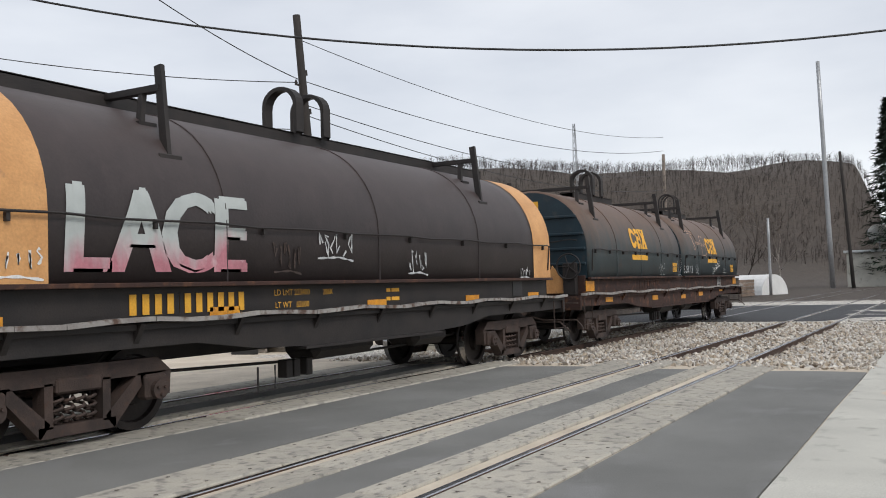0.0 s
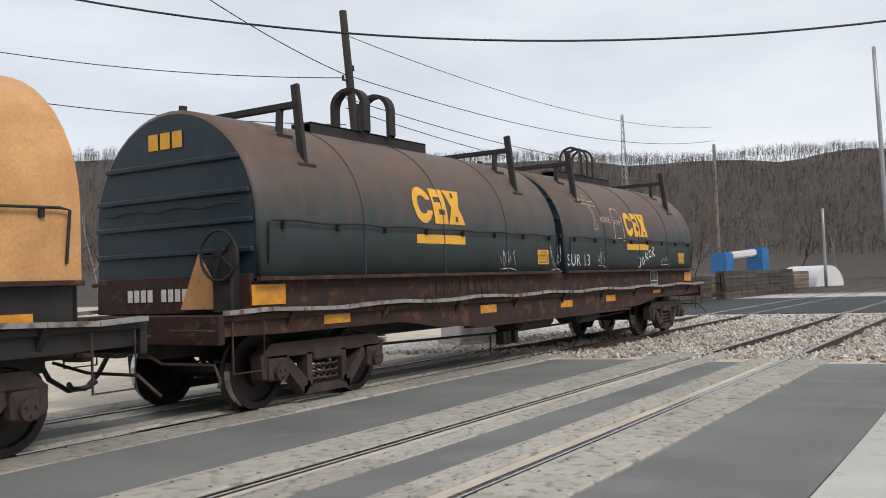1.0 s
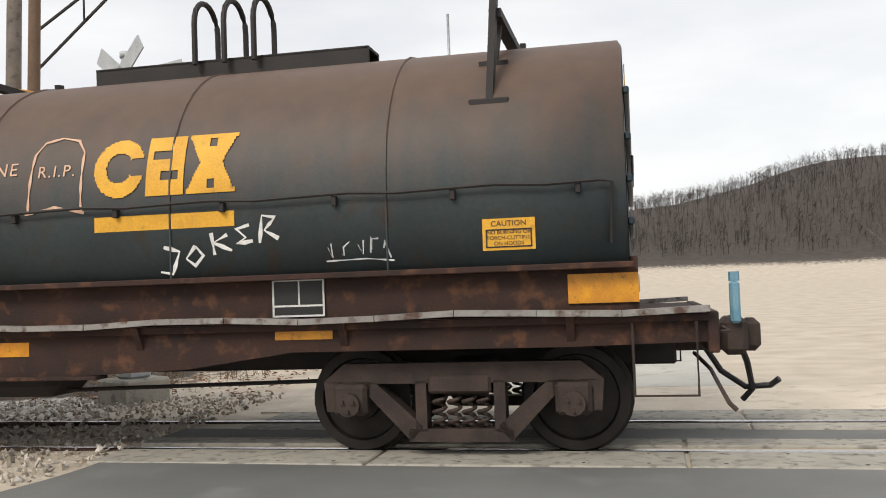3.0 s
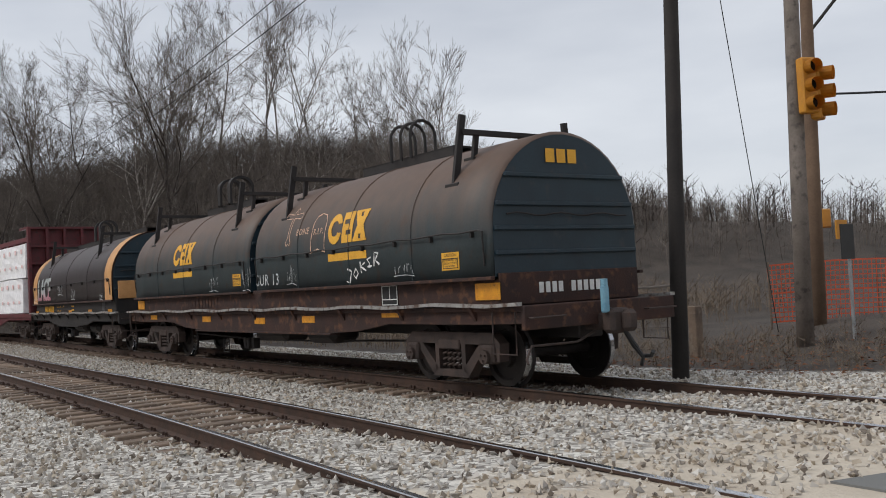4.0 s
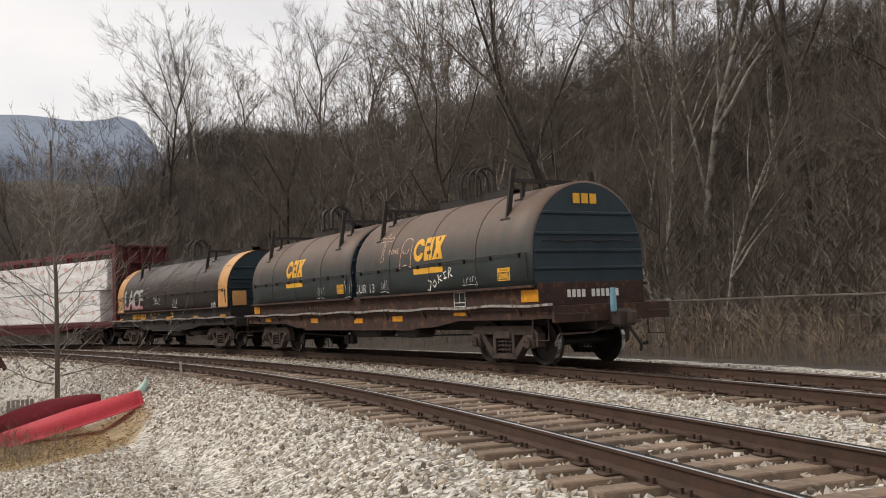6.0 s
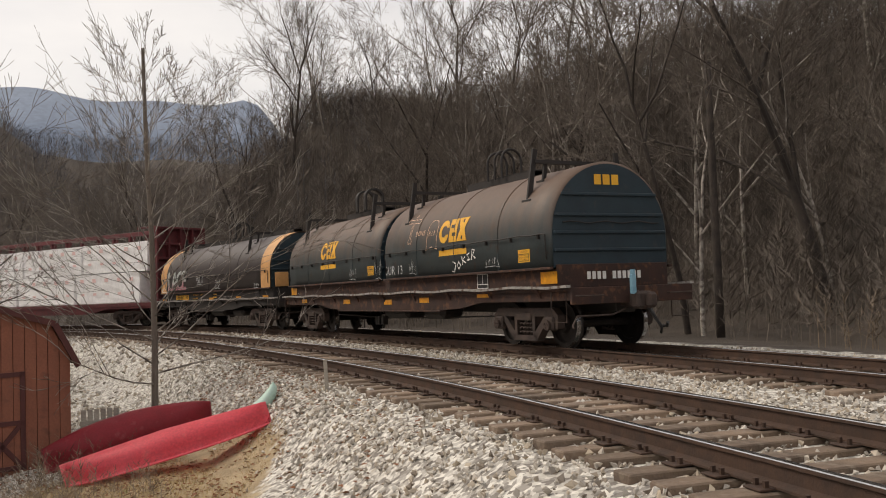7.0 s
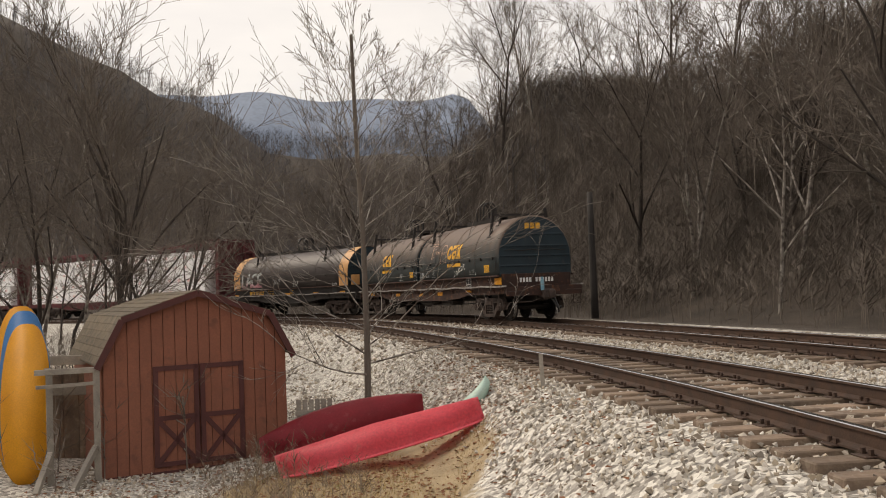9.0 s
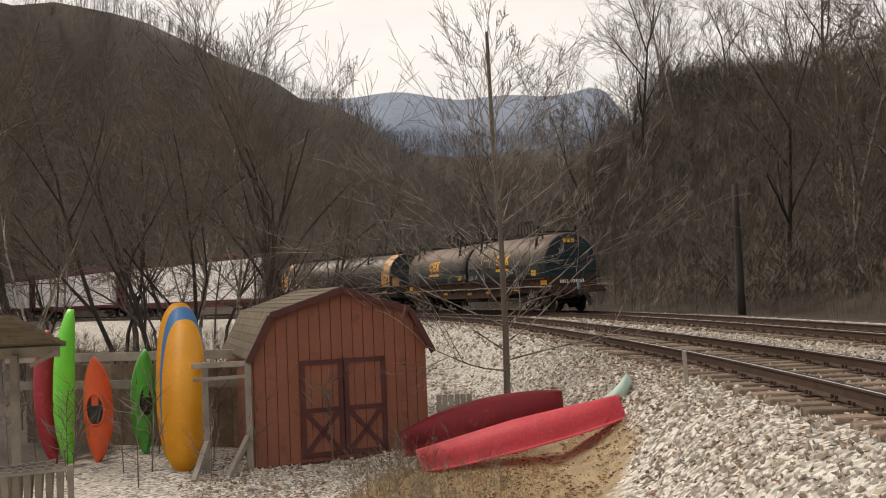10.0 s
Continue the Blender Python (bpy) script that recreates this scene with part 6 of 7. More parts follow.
def simple(name, label, category, items, group="", m=None):
    """A thing of bars: (part name, p, q, width, height, material)."""
    t = thing(name, m or Matrix.Identity(4), label, category, group)
    for nm, p, q, w, h, mt in items:
        bm = bmesh.new()
        bar(bm, p, q, w, h)
        bmesh.ops.bevel(bm, geom=list(bm.edges), offset=min(w, h) * 0.08, segments=1, affect="EDGES")
        part(nm, bm, mt, t)
    return t


# dark rail fence behind the boats
zf = gz(-66.6, -11)
simple("board_fence", "dark weathered board fence behind the boats", "fence",
       [("rail", (-66.1, -9.2, zf + z), (-66.3, -14.2, zf + z), 0.05, 0.16, M_GREYW) for z in (1.72, 1.2)] +
       [("board", (-66.3 - 0.04 * i, -9.3 - 0.3 * i, zf), (-66.3 - 0.04 * i, -9.3 - 0.3 * i, zf + 1.55), 0.27, 0.03, M_TIE) for i in range(17)])
# lean-to roof at the yard's edge
zl = gz(-62.3, -9.9)
px, py = polar(102.68 + 24.3, 13.2, VIEW_B)
lean = thing("lean_to", Matrix.Translation((px, py, zl)) @ Matrix.Rotation(radians(20), 4, "Z"), "open lean-to with a shingled roof and grey posts", "shelter")
for i in range(7):
    bm = bmesh.new()
    prism(bm, [(-0.15 + i * 0.3, 2.18 + i * 0.06), (0.17 + i * 0.3, 2.24 + i * 0.06), (0.17 + i * 0.3, 2.28 + i * 0.06), (-0.15 + i * 0.3, 2.24 + i * 0.06)], -2.4, 0.35, "y")
    part("shingle_course", bm, M_SHINGLE, lean)
for p, q, w, h in (((0.0, 0.3, 2.12), (0.0, -2.4, 2.12), 0.08, 0.14), ((0.05, -0.25, 0), (0.05, -0.25, 2.1), 0.09, 0.09), ((0.05, -0.05, 1.95), (0.05, 0.3, 2.12), 0.05, 0.05), ((1.9, -0.25, 0), (1.9, -0.25, 2.45), 0.09, 0.09), ((0.05, -2.2, 0), (0.05, -2.2, 2.1), 0.09, 0.09)):
    bm = bmesh.new()
    bar(bm, p, q, w, h)
    part("timber", bm, M_GREYW, lean)
bx, by = polar(102.68 + 24.0, 12.2, VIEW_B)
for i in range(3):
    simple("slat_chair", "folded grey slatted chair leaning at the lean-to", "chair",
           [("slat", (0.0, -0.42 + 0.12 * k, 0), (0.28, -0.42 + 0.12 * k, 0.78), 0.075, 0.02, M_GREYW) for k in range(7)] + [("rail", (0.26, -0.45, 0.74), (0.26, 0.33, 0.74), 0.04, 0.05, M_GREYW), ("rail", (0.05, -0.45, 0.1), (0.05, 0.33, 0.1), 0.04, 0.05, M_GREYW)],
           "chairs of the yard", Matrix.Translation((bx - 0.12 * i, by - 0.25 * i, gz(bx, by))) @ Matrix.Rotation(radians(35 + 8 * i), 4, "Z"))
# stake, fence panel, leaves
simple("marker_post", "grey weathered marker post in the ballast bank", "post", [("post", (-63.2, -1.48, gz(-63.2, -1.48) - 0.2), (-63.24, -1.50, 0.18), 0.055, 0.055, M_GREYW)])
zz = gz(-66.2, -4.9)
simple("pallet", "small grey slatted wooden panel against the shed", "pallet", [("slat", (-66.05 - 0.03 * i, -5.5 + 0.1 * i, zz), (-66.05 - 0.03 * i, -5.5 + 0.1 * i, zz + 0.72), 0.08, 0.025, M_GREYW) for i in range(6)] + [("rail", (-66.0, -5.55, zz + 0.5), (-66.25, -4.95, zz + 0.5), 0.03, 0.07, M_GREYW)])


def litter(name, n, place, size, mat, label, seed, tall=0.0):
    rg = np.random.default_rng(seed)
    x, y = place(rg, n)
    z = ground_height(x, y)
    a = rg.uniform(0, 6.28, len(x))
    s = rg.uniform(size * 0.5, size, len(x))
    t = rg.uniform(0.2, 1.0, len(x)) * (tall if tall else size * 0.6)
    c, d = np.cos(a) * s, np.sin(a) * s
    if tall:
        v = np.stack([np.stack([x - c * 0.1, y - d * 0.1, z - 0.01], -1), np.stack([x + c * 0.1, y + d * 0.1, z - 0.01], -1), np.stack([x + d, y - c, z + t], -1)], 1)
        f = (3 * np.arange(len(x)))[:, None] + np.array([0, 1, 2])
    else:
        v = np.stack([np.stack([x - c, y - d, z + 0.02], -1), np.stack([x + d * 0.6, y - c * 0.6, z + 0.02 + t], -1), np.stack([x + c, y + d, z + 0.03], -1), np.stack([x - d * 0.6, y + c * 0.6, z + 0.03], -1)], 1)
        f = (4 * np.arange(len(x)))[:, None] + np.array([0, 1, 2, 3])
    ob = pymesh(name, v.reshape(-1, 3).tolist(), f.tolist(), mat)
    tagged(ob, label, "litter", kind="stuff")


def disc(cx, cy, rx, ry):
    def f(rg, n):
        a, r = rg.uniform(0, 6.283, n), np.sqrt(rg.uniform(0, 1, n))
        return cx + rx * r * np.cos(a), cy + ry * r * np.sin(a)
    return f


litter("grass", 16000, disc(-62.5, -4.1, 2.8, 2.05), 0.06, M_LAWN, "short straw-coloured grass on the bank", 31, 0.07)
litter("fallen_leaves", 2600, disc(-65.0, -5.2, 4.5, 4.0), 0.05, M_LEAF, "brown fallen leaves", 32)
litter("fallen_leaves", 900, place_line(60, 72, -9, -5.8), 0.05, M_LEAF, "brown fallen leaves on the ballast", 33)
litter("fallen_leaves", 1200, place_line(5, 14, 3, 8), 0.06, M_LEAF, "brown fallen leaves beside the track", 34)


# ---- fences, poles, signals ----
def pole(name, x, y, h, r, mat, label, lean=(0.0, 0.0), extras=(), z=None):
    z = gz(x, y) if z is None else z
    t = thing(name, Matrix.Translation((x, y, z)), label, "utility pole" if "utility" in name else "pole", "poles")
    bm = bmesh.new()
    tube(bm, [(lean[0] * h * f, lean[1] * h * f, h * f - 0.3 * (f == 0)) for f in (0, 0.25, 0.5, 0.75, 1.0)], [r, r * 0.93, r * 0.86, r * 0.8, r * 0.74], 12)
    part("shaft", bm, mat, t, "", True)
    for (f, side, ln) in extras:
        bm = bmesh.new()
        c = Vector((lean[0] * h * f, lean[1] * h * f, h * f))
        bar(bm, c, c + Vector((side * ln, 0.05, 0.03)), 0.05, 0.05)
        tube(bm, [c + Vector((side * ln, 0.05, 0.0)), c + Vector((side * ln, 0.05, 0.16))], [0.045, 0.03], 8)
        part("insulator_arm", bm, M_POLED, t)
    return t


ax, ay = polar(-53.2, 27)
pole("utility_pole", ax, ay, 9.6, 0.15, M_POLED, "dark leaning utility pole with insulators", (-0.055, 0.045), ((0.82, 1, 0.28), (0.78, -1, 0.25), (0.70, 1, 0.3), (0.60, 1, 0.28)))
b_x, b_y = polar(-74.5, 62)
pole("utility_pole", b_x, b_y, 9.8, 0.14, M_POLE, "grey wooden utility pole")
d_x, d_y = polar(-21.4, 31)
pole("utility_pole", d_x, d_y, 12.5, 0.17, M_POLE, "brown wooden utility pole")
pole("light_pole", *polar(11.8, 36), 12.2, 0.07, M_GALV, "thin grey light pole")
pole("light_pole", *polar(-80.4, 75), 6.0, 0.12, M_GALV, "short grey lamp pole")
pole("antenna_mast", *polar(-83.8, 110), 25.5, 0.28, M_GALV, "tall slim galvanised antenna mast", (-0.01, 0.02))
pole("utility_pole", *polar(-84.9, 105), 14.5, 0.2, M_POLED, "dark leaning utility pole beside the mast", (-0.03, 0.05))
pole("utility_pole", -10.6, 10.3, 12.0, 0.13, M_POLED, "black creosoted utility pole beside the track", (0.020, 0.030), z=-0.3)
pole("utility_pole", *polar(38.2, 19), 13, 0.16, M_POLE, "grey weathered utility pole", (0.015, 0.02))
pole("utility_pole", *polar(37.1, 21.5), 13, 0.15, material("brown_pole_wood", (0.20, 0.13, 0.085), (0.14, 0.09, 0.06), 2, 0.9, 0, 0.3, 25), "brown utility pole carrying a signal bracket", (0.015, 0.02))
pole("utility_pole", -75.0, 10.4, 8.2, 0.13, M_BARK, "dark utility pole among the trees")
pole("utility_pole", -88.4, 1.6, 5.2, 0.16, M_POLED, "short black pole beside the far track")
simple("stump_post", "broken brown wooden post by the fence", "post", [("post", (-13.2, 13.6, -0.7), (-13.2, 13.6, 0.75), 0.2, 0.2, M_TIE)])


def wire(pts, sag, r=0.012, label="black overhead cable strung between the poles", n=24):
    (p, q) = Vector(pts[0]), Vector(pts[1])
    bm = bmesh.new()
    tube(bm, [p.lerp(q, i / n) - Vector((0, 0, sag * 4 * (i / n) * (1 - i / n))) for i in range(n + 1)], r, 5)
    ob = part("overhead_wire", bm, M_WIRE, None, "", True)
    tagged(ob, label, "cable", "overhead wires")


atop = Vector((ax - 0.055 * 9.6, ay + 0.045 * 9.6, gz(ax, ay) + 9.6))


def beyond(left, elev, dist):
    x, y = polar(left, dist)
    return (x, y, 1.36 + dist * math.tan(radians(elev)))


wire((beyond(-28, 17.8, 20), beyond(-92, 13.6, 20)), 1.1, 0.022, "thick black cable across the road")
wire((atop - Vector((0, 0, 1.9)), beyond(-28, 27, 18)), 0.5, 0.014)
wire((atop - Vector((0, 0, 1.9)), (b_x, b_y, 10.0)), 0.9, 0.014)
wire((atop - Vector((0, 0, 0.7)), (b_x, b_y, 10.9)), 0.9, 0.012)
wire((atop - Vector((0, 0, 2.6)), (b_x, b_y, 8.4)), 0.9, 0.014)
wire((atop - Vector((0, 0, 2.9)), (b_x, b_y, 7.4)), 0.9, 0.014)
wire((atop - Vector((0, 0, 2.0)), (d_x, d_y, 9.6)), 0.5, 0.014)
wire((atop - Vector((0, 0, 3.4)), (d_x, d_y, 8.2)), 0.4, 0.014)
wire(((d_x, d_y, 11.9), beyond(-45, 20.5, 26)), 0.5, 0.016)
wire(((-10.4, 10.6, 10.9), (-72.0, 12.5, 12.2)), 0.8, 0.016)
wire(((-10.4, 10.6, 10.2), (-72.0, 12.5, 11.2)), 0.8, 0.016)
wire(((-10.4, 10.6, 11.2), (-12.0, 14.5, 0.2)), 0.05, 0.008, "thin steel guy wire of the black pole")
wire((beyond(37, 9.9, 25), beyond(18, 9.0, 30)), 0.2, 0.03, "thick black cable at the signal")

# wire fence along the far side
M_FENCE = material("dull_rusty_wire", (0.16, 0.14, 0.125), (0.10, 0.085, 0.075), 5.0, 0.7, 0.3, 0.0)
fence = thing("wire_fence", Matrix.Identity(4), "rusty wire fence with thin posts behind the far track", "fence")
for i in range(18):
    s = 13.5 + i * 3.0
    c = line(s, 5.6)
    bm = bmesh.new()
    tube(bm, [(c.x, c.y, gz(c.x, c.y) - 0.2), (c.x, c.y, gz(c.x, c.y) + 1.45)], 0.03, 6)
    part("fence_post", bm, M_FENCE, fence)
for dz, r in ((1.42, 0.024), (1.0, 0.008), (0.6, 0.008)):
    bm = bmesh.new()
    tube(bm, [(line(s, 5.6).x, line(s, 5.6).y, gz(line(s, 5.6).x, line(s, 5.6).y) + dz) for s in (13.5 + 1.5 * k for k in range(35))], r, 5)
    part("fence_rail", bm, M_FENCE, fence)
vs, fs = [], []
for k in range(332):
    s = 13.5 + 0.15 * k
    c, e = line(s, 5.6), line(s + 1.3, 5.6)
    z0, z1 = gz(c.x, c.y), gz(e.x, e.y)
    for (a, za, b, zb) in ((c, z0 + 0.1, e, z1 + 1.4), (c, z0 + 1.4, e, z1 + 0.1)):
        q = len(vs)
        vs += [(a.x, a.y, za), (a.x, a.y, za + 0.004), (b.x, b.y, zb + 0.004), (b.x, b.y, zb)]
        fs.append((q, q + 1, q + 2, q + 3))
tagged(pymesh("fence_mesh", vs, fs, M_FENCE, fence), "", kind="stuff")


def crossing_signal():
    x, y = polar(31.6, 12.8)
    z = gz(x, y)
    a = radians(-28)
    t = thing("crossing_signal", Matrix.Translation((x, y, z)) @ Matrix.Rotation(a, 4, "Z"), "grey railway crossing signal with crossbuck, one red lamp lit", "crossing signal")
    bm = bmesh.new()
    box(bm, (-0.34, -0.34, -0.4), (0.34, 0.34, 0.32), 0.03)
    part("foundation", bm, M_CONC, t, "rough concrete foundation")
    bm = bmesh.new()
    box(bm, (-0.17, -0.17, 0.32), (0.17, 0.17, 0.72), 0.03)
    part("base_casting", bm, M_GREYP, t)
    bm = bmesh.new()
    tube(bm, [(0, 0, 0.6), (0, 0, 4.62)], 0.072, 12)
    tube(bm, [(0, 0, 4.60), (0, 0, 4.68)], 0.09, 10)
    part("mast", bm, M_GREYP, t, "", True)
    for sd in (-1, 1):
        bm = bmesh.new()
        bar(bm, (-0.52, -0.10, 4.35 - sd * 0.36), (0.52, -0.10, 4.35 + sd * 0.36), 0.02, 0.23, (0, 0, 1))
        part("crossbuck_arm", bm, M_GREYP, t)
    bm = bmesh.new()
    bar(bm, (0.05, 0.05, 4.35), (0.62, 0.45, 4.50), 0.02, 0.10)
    bar(bm, (0.05, 0.05, 4.38), (0.60, 0.47, 4.30), 0.02, 0.10)
    part("second_crossbuck", bm, M_GREYP, t)
    bm = bmesh.new()
    box(bm, (-0.33, -0.11, 3.68), (0.33, -0.09, 3.88), 0.008)
    part("track_count_plate", bm, M_GREYP, t)
    bm = bmesh.new()
    bar(bm, (-0.5, 0.0, 2.92), (0.5, 0.0, 2.92), 0.05, 0.05)
    part("lamp_arm", bm, M_GREYP, t)
    for sd in (-1, 1):
        lamp = new("signal_lamp")
        lamp.parent = t
        cx = sd * 0.40
        bm = bmesh.new()
        bmesh.ops.create_cone(bm, cap_ends=True, segments=28, radius1=0.31, radius2=0.31, depth=0.02, matrix=pose(cx, -0.10, 2.80, 90))
        part("background_disc", bm, M_BLK, lamp)
        bm = bmesh.new()
        n = 20
        r0 = [bm.verts.new((cx + 0.135 * math.cos(q), -0.11, 2.80 + 0.135 * math.sin(q))) for q in (6.2832 * i / n for i in range(n))]
        r1 = [bm.verts.new((cx + 0.135 * math.cos(q), -0.11 - 0.25 * max(0.1, (math.sin(q) + 1.0) / 2), 2.80 + 0.135 * math.sin(q))) for q in (6.2832 * i / n for i in range(n))]
        for i in range(n):
            bm.faces.new((r0[i], r0[(i + 1) % n], r1[(i + 1) % n], r1[i]))
        part("hood", bm, M_BLK, lamp)
        bm = bmesh.new()
        bmesh.ops.create_uvsphere(bm, u_segments=16, v_segments=8, radius=0.12, matrix=Matrix.Translation((cx, -0.10, 2.80)) @ Matrix.Diagonal((1, 0.3, 1, 1)))
        part("lens", bm, M_LAMP if sd > 0 else M_GLASS, lamp, "lit red lens" if sd > 0 else "dark unlit lens", True)
    bm = bmesh.new()
    box(bm, (0.16, 0.05, 3.1), (0.42, 0.3, 3.28), 0.03)
    tube(bm, [(0.3, 0.05, 3.15), (0.3, 0.3, 3.2), (0.62, 0.35, 3.22)], 0.09, 10)
    part("side_lamp", bm, M_BLK, t)
    bm = bmesh.new()
    box(bm, (-0.12, -0.09, 1.95), (0.12, -0.08, 2.15), 0.006)
    part("notice_plate", bm, M_BLK, t)
    bm = bmesh.new()
    prism(bm, [(-1.05, 1.12), (-0.35, 1.12), (-0.05, 0.85), (0.30, 0.85), (0.30, 1.0), (0.05, 1.05), (0.05, 1.50), (-0.35, 1.50), (-0.42, 1.42), (-1.05, 1.38)], -0.20, 0.06, "y")
    bmesh.ops.bevel(bm, geom=list(bm.edges), offset=0.015, segments=1, affect="EDGES")
    part("gate_mechanism", bm, M_GREYP, t, "light grey gate mechanism with counterweight")
    bm = bmesh.new()
    for i in range(8):
        if i % 2 == 0:
            bar(bm, (0.35 + i * 0.55, 0.05, 1.0), (0.35 + (i + 1) * 0.55, 0.05, 1.02), 0.03, 0.12)
    part("gate_arm_white", bm, M_WHT, t)
    bm = bmesh.new()
    for i in range(8):
        if i % 2:
            bar(bm, (0.35 + i * 0.55, 0.05, 1.0), (0.35 + (i + 1) * 0.55, 0.05, 1.02), 0.03, 0.12)
    part("gate_arm_red", bm, M_REDP, t)


crossing_signal()


def traffic_light(left, dist, z, turn):
    x, y = polar(left, dist)
    t = thing("traffic_light", Matrix.Translation((x, y, z)) @ Matrix.Rotation(radians(turn), 4, "Z"), "yellow three-lens traffic light on the pole", "traffic light", "traffic lights")
    bm = bmesh.new()
    box(bm, (-0.16, -0.1, 0), (0.16, 0.1, 1.05), 0.03)
    part("housing", bm, M_SIGY, t)
    for i in range(3):
        bm = bmesh.new()
        c = 0.18 + i * 0.34
        tube(bm, [(0.0, -0.1, c), (0.0, -0.32, c - 0.01)], 0.13, 14, False)
        bmesh.ops.solidify(bm, geom=list(bm.faces), thickness=0.01)
        part("visor", bm, M_SIGY, t)
        bm = bmesh.new()
        bmesh.ops.create_cone(bm, cap_ends=True, segments=14, radius1=0.115, radius2=0.115, depth=0.02, matrix=pose(0, -0.11, c, 90))
        part("lens", bm, M_GLASS, t)


traffic_light(37.2, 18.8, 4.25, 70)
traffic_light(36.7, 19.0, 4.15, 110)
px, py = polar(36.6, 25)
simple("signal_bracket", "dark steel truss bracket on the brown pole", "bracket", [("arm", (px, py, 8.1), (px + 4.2, py + 0.3, 10.8), 0.06, 0.06, M_BLACK), ("arm", (px, py, 7.1), (px + 4.0, py + 0.3, 10.6), 0.06, 0.06, M_BLACK), ("strut", (px + 1.4, py, 8.2), (px + 1.4, py, 9.0), 0.04, 0.04, M_BLACK)])
qx, qy = polar(36.4, 24)
simple("pedestrian_signal", "yellow pedestrian signal box on the pole", "signal", [("housing", (qx, qy, 2.3), (qx, qy, 2.75), 0.35, 0.3, M_SIGY), ("sign", (qx + 0.5, qy, 2.0), (qx + 0.5, qy, 2.45), 0.42, 0.04, M_SIGY)])
qx, qy = polar(35.6, 19)
simple("warning_sign", "small black notice on a thin post", "sign", [("post", (qx, qy, -0.5), (qx, qy, 1.5), 0.05, 0.05, M_GALV), ("panel", (qx, qy - 0.03, 1.5), (qx, qy - 0.03, 2.15), 0.4, 0.02, M_BLK), ("lettering_bar", (qx, qy - 0.045, 1.86), (qx, qy - 0.045, 1.9), 0.28, 0.01, M_WHT), ("lettering_bar", (qx, qy - 0.045, 1.76), (qx, qy - 0.045, 1.8), 0.28, 0.01, M_WHT)])
qx, qy = polar(27.2, 30)
simple("road_sign", "large pale back of a road sign on a post", "sign", [("post", (qx, qy, -0.2), (qx, qy, 5.2), 0.08, 0.08, M_GALV), ("panel", (qx + 0.05, qy + 0.06, 3.45), (qx + 0.05, qy + 0.06, 5.1), 1.25, 0.02, M_GREYP)])


def mesh_fence(p, q, h, z):
    """Orange safety netting: flat strands across and up, hung in waves."""
    t = thing("safety_fence", Matrix.Identity(4), "orange plastic safety fence netting", "fence")
    p, q = Vector((*p, z)), Vector((*q, z))
    d = (q - p).normalized()
    s = Vector((-d.y, d.x, 0))
    L = (q - p).length
    vs, fs = [], []

    def at(u, v):
        return p + d * u + s * 0.08 * math.sin(u * 1.3 + v) + Vector((0, 0, v * (1 + 0.04 * math.sin(u * 0.9))))
    n = int(L / 0.2)
    for j in range(13):
        v = h * j / 12
        for i in range(n):
            a, b = at(L * i / n, v), at(L * (i + 1) / n, v)
            k = len(vs)
            w = 0.035 if j in (0, 6, 12) else 0.022
            vs += [tuple(a), tuple(b), tuple(b + Vector((0, 0, w))), tuple(a + Vector((0, 0, w)))]
            fs.append((k, k + 1, k + 2, k + 3))
    for i in range(n * 2):
        u = L * i / (n * 2)
        for j in range(4):
            a, b = at(u, h * j / 4), at(u, h * (j + 1) / 4)
            k = len(vs)
            vs += [tuple(a), tuple(b), tuple(b + d * 0.018), tuple(a + d * 0.018)]
            fs.append((k, k + 1, k + 2, k + 3))
    pymesh("netting", vs, fs, M_MESH, t)
    for i in range(int(L / 2.5) + 1):
        c = p + d * i * 2.5
        bm = bmesh.new()
        tube(bm, [c - Vector((0, 0, 0.4)), c + Vector((0, 0, h + 0.1))], 0.025, 6)
        part("stake", bm, M_TIE, t)


mesh_fence(polar(39.6, 22), polar(28, 24.5), 1.25, gz(*polar(34, 23)) - 0.08)
mesh_fence(polar(33, 30), polar(27.5, 31), 1.3, 0.05)


def cone(x, y, z):
    t = thing("traffic_cone", Matrix.Translation((x, y, z)), "orange traffic cone with white bands", "traffic cone", "cones")
    bm = bmesh.new()
    box(bm, (-0.19, -0.19, 0), (0.19, 0.19, 0.04), 0.01)
    part("base", bm, M_BLK, t)
    for a, b, r0, r1, mt in ((0.04, 0.35, 0.14, 0.10, M_MESH), (0.35, 0.45, 0.10, 0.085, M_WHT), (0.45, 0.52, 0.085, 0.075, M_MESH), (0.52, 0.6, 0.075, 0.062, M_WHT), (0.6, 0.75, 0.062, 0.035, M_MESH)):
        bm = bmesh.new()
        tube(bm, [(0, 0, a), (0, 0, b)], [r0, r1], 14)
        part("band", bm, mt, t)


cone(*polar(28.2, 25), 0.0)
cone(*polar(-47.5, 33), gz(*polar(-47.5, 33)))
# sandbags of the sign foot
qx, qy = polar(26.6, 22)
for i in range(3):
    bm = bmesh.new()
    bmesh.ops.create_uvsphere(bm, u_segments=12, v_segments=8, radius=0.26, matrix=Matrix.Translation((qx + i * 0.42, qy + 0.1 * (i % 2), 0.10)) @ Matrix.Diagonal((1.1, 0.7, 0.45, 1)))
    tagged(part("sandbag", bm, M_BLK, None, "", True), "dark sandbag holding a sign foot", "sandbag", "sandbags")

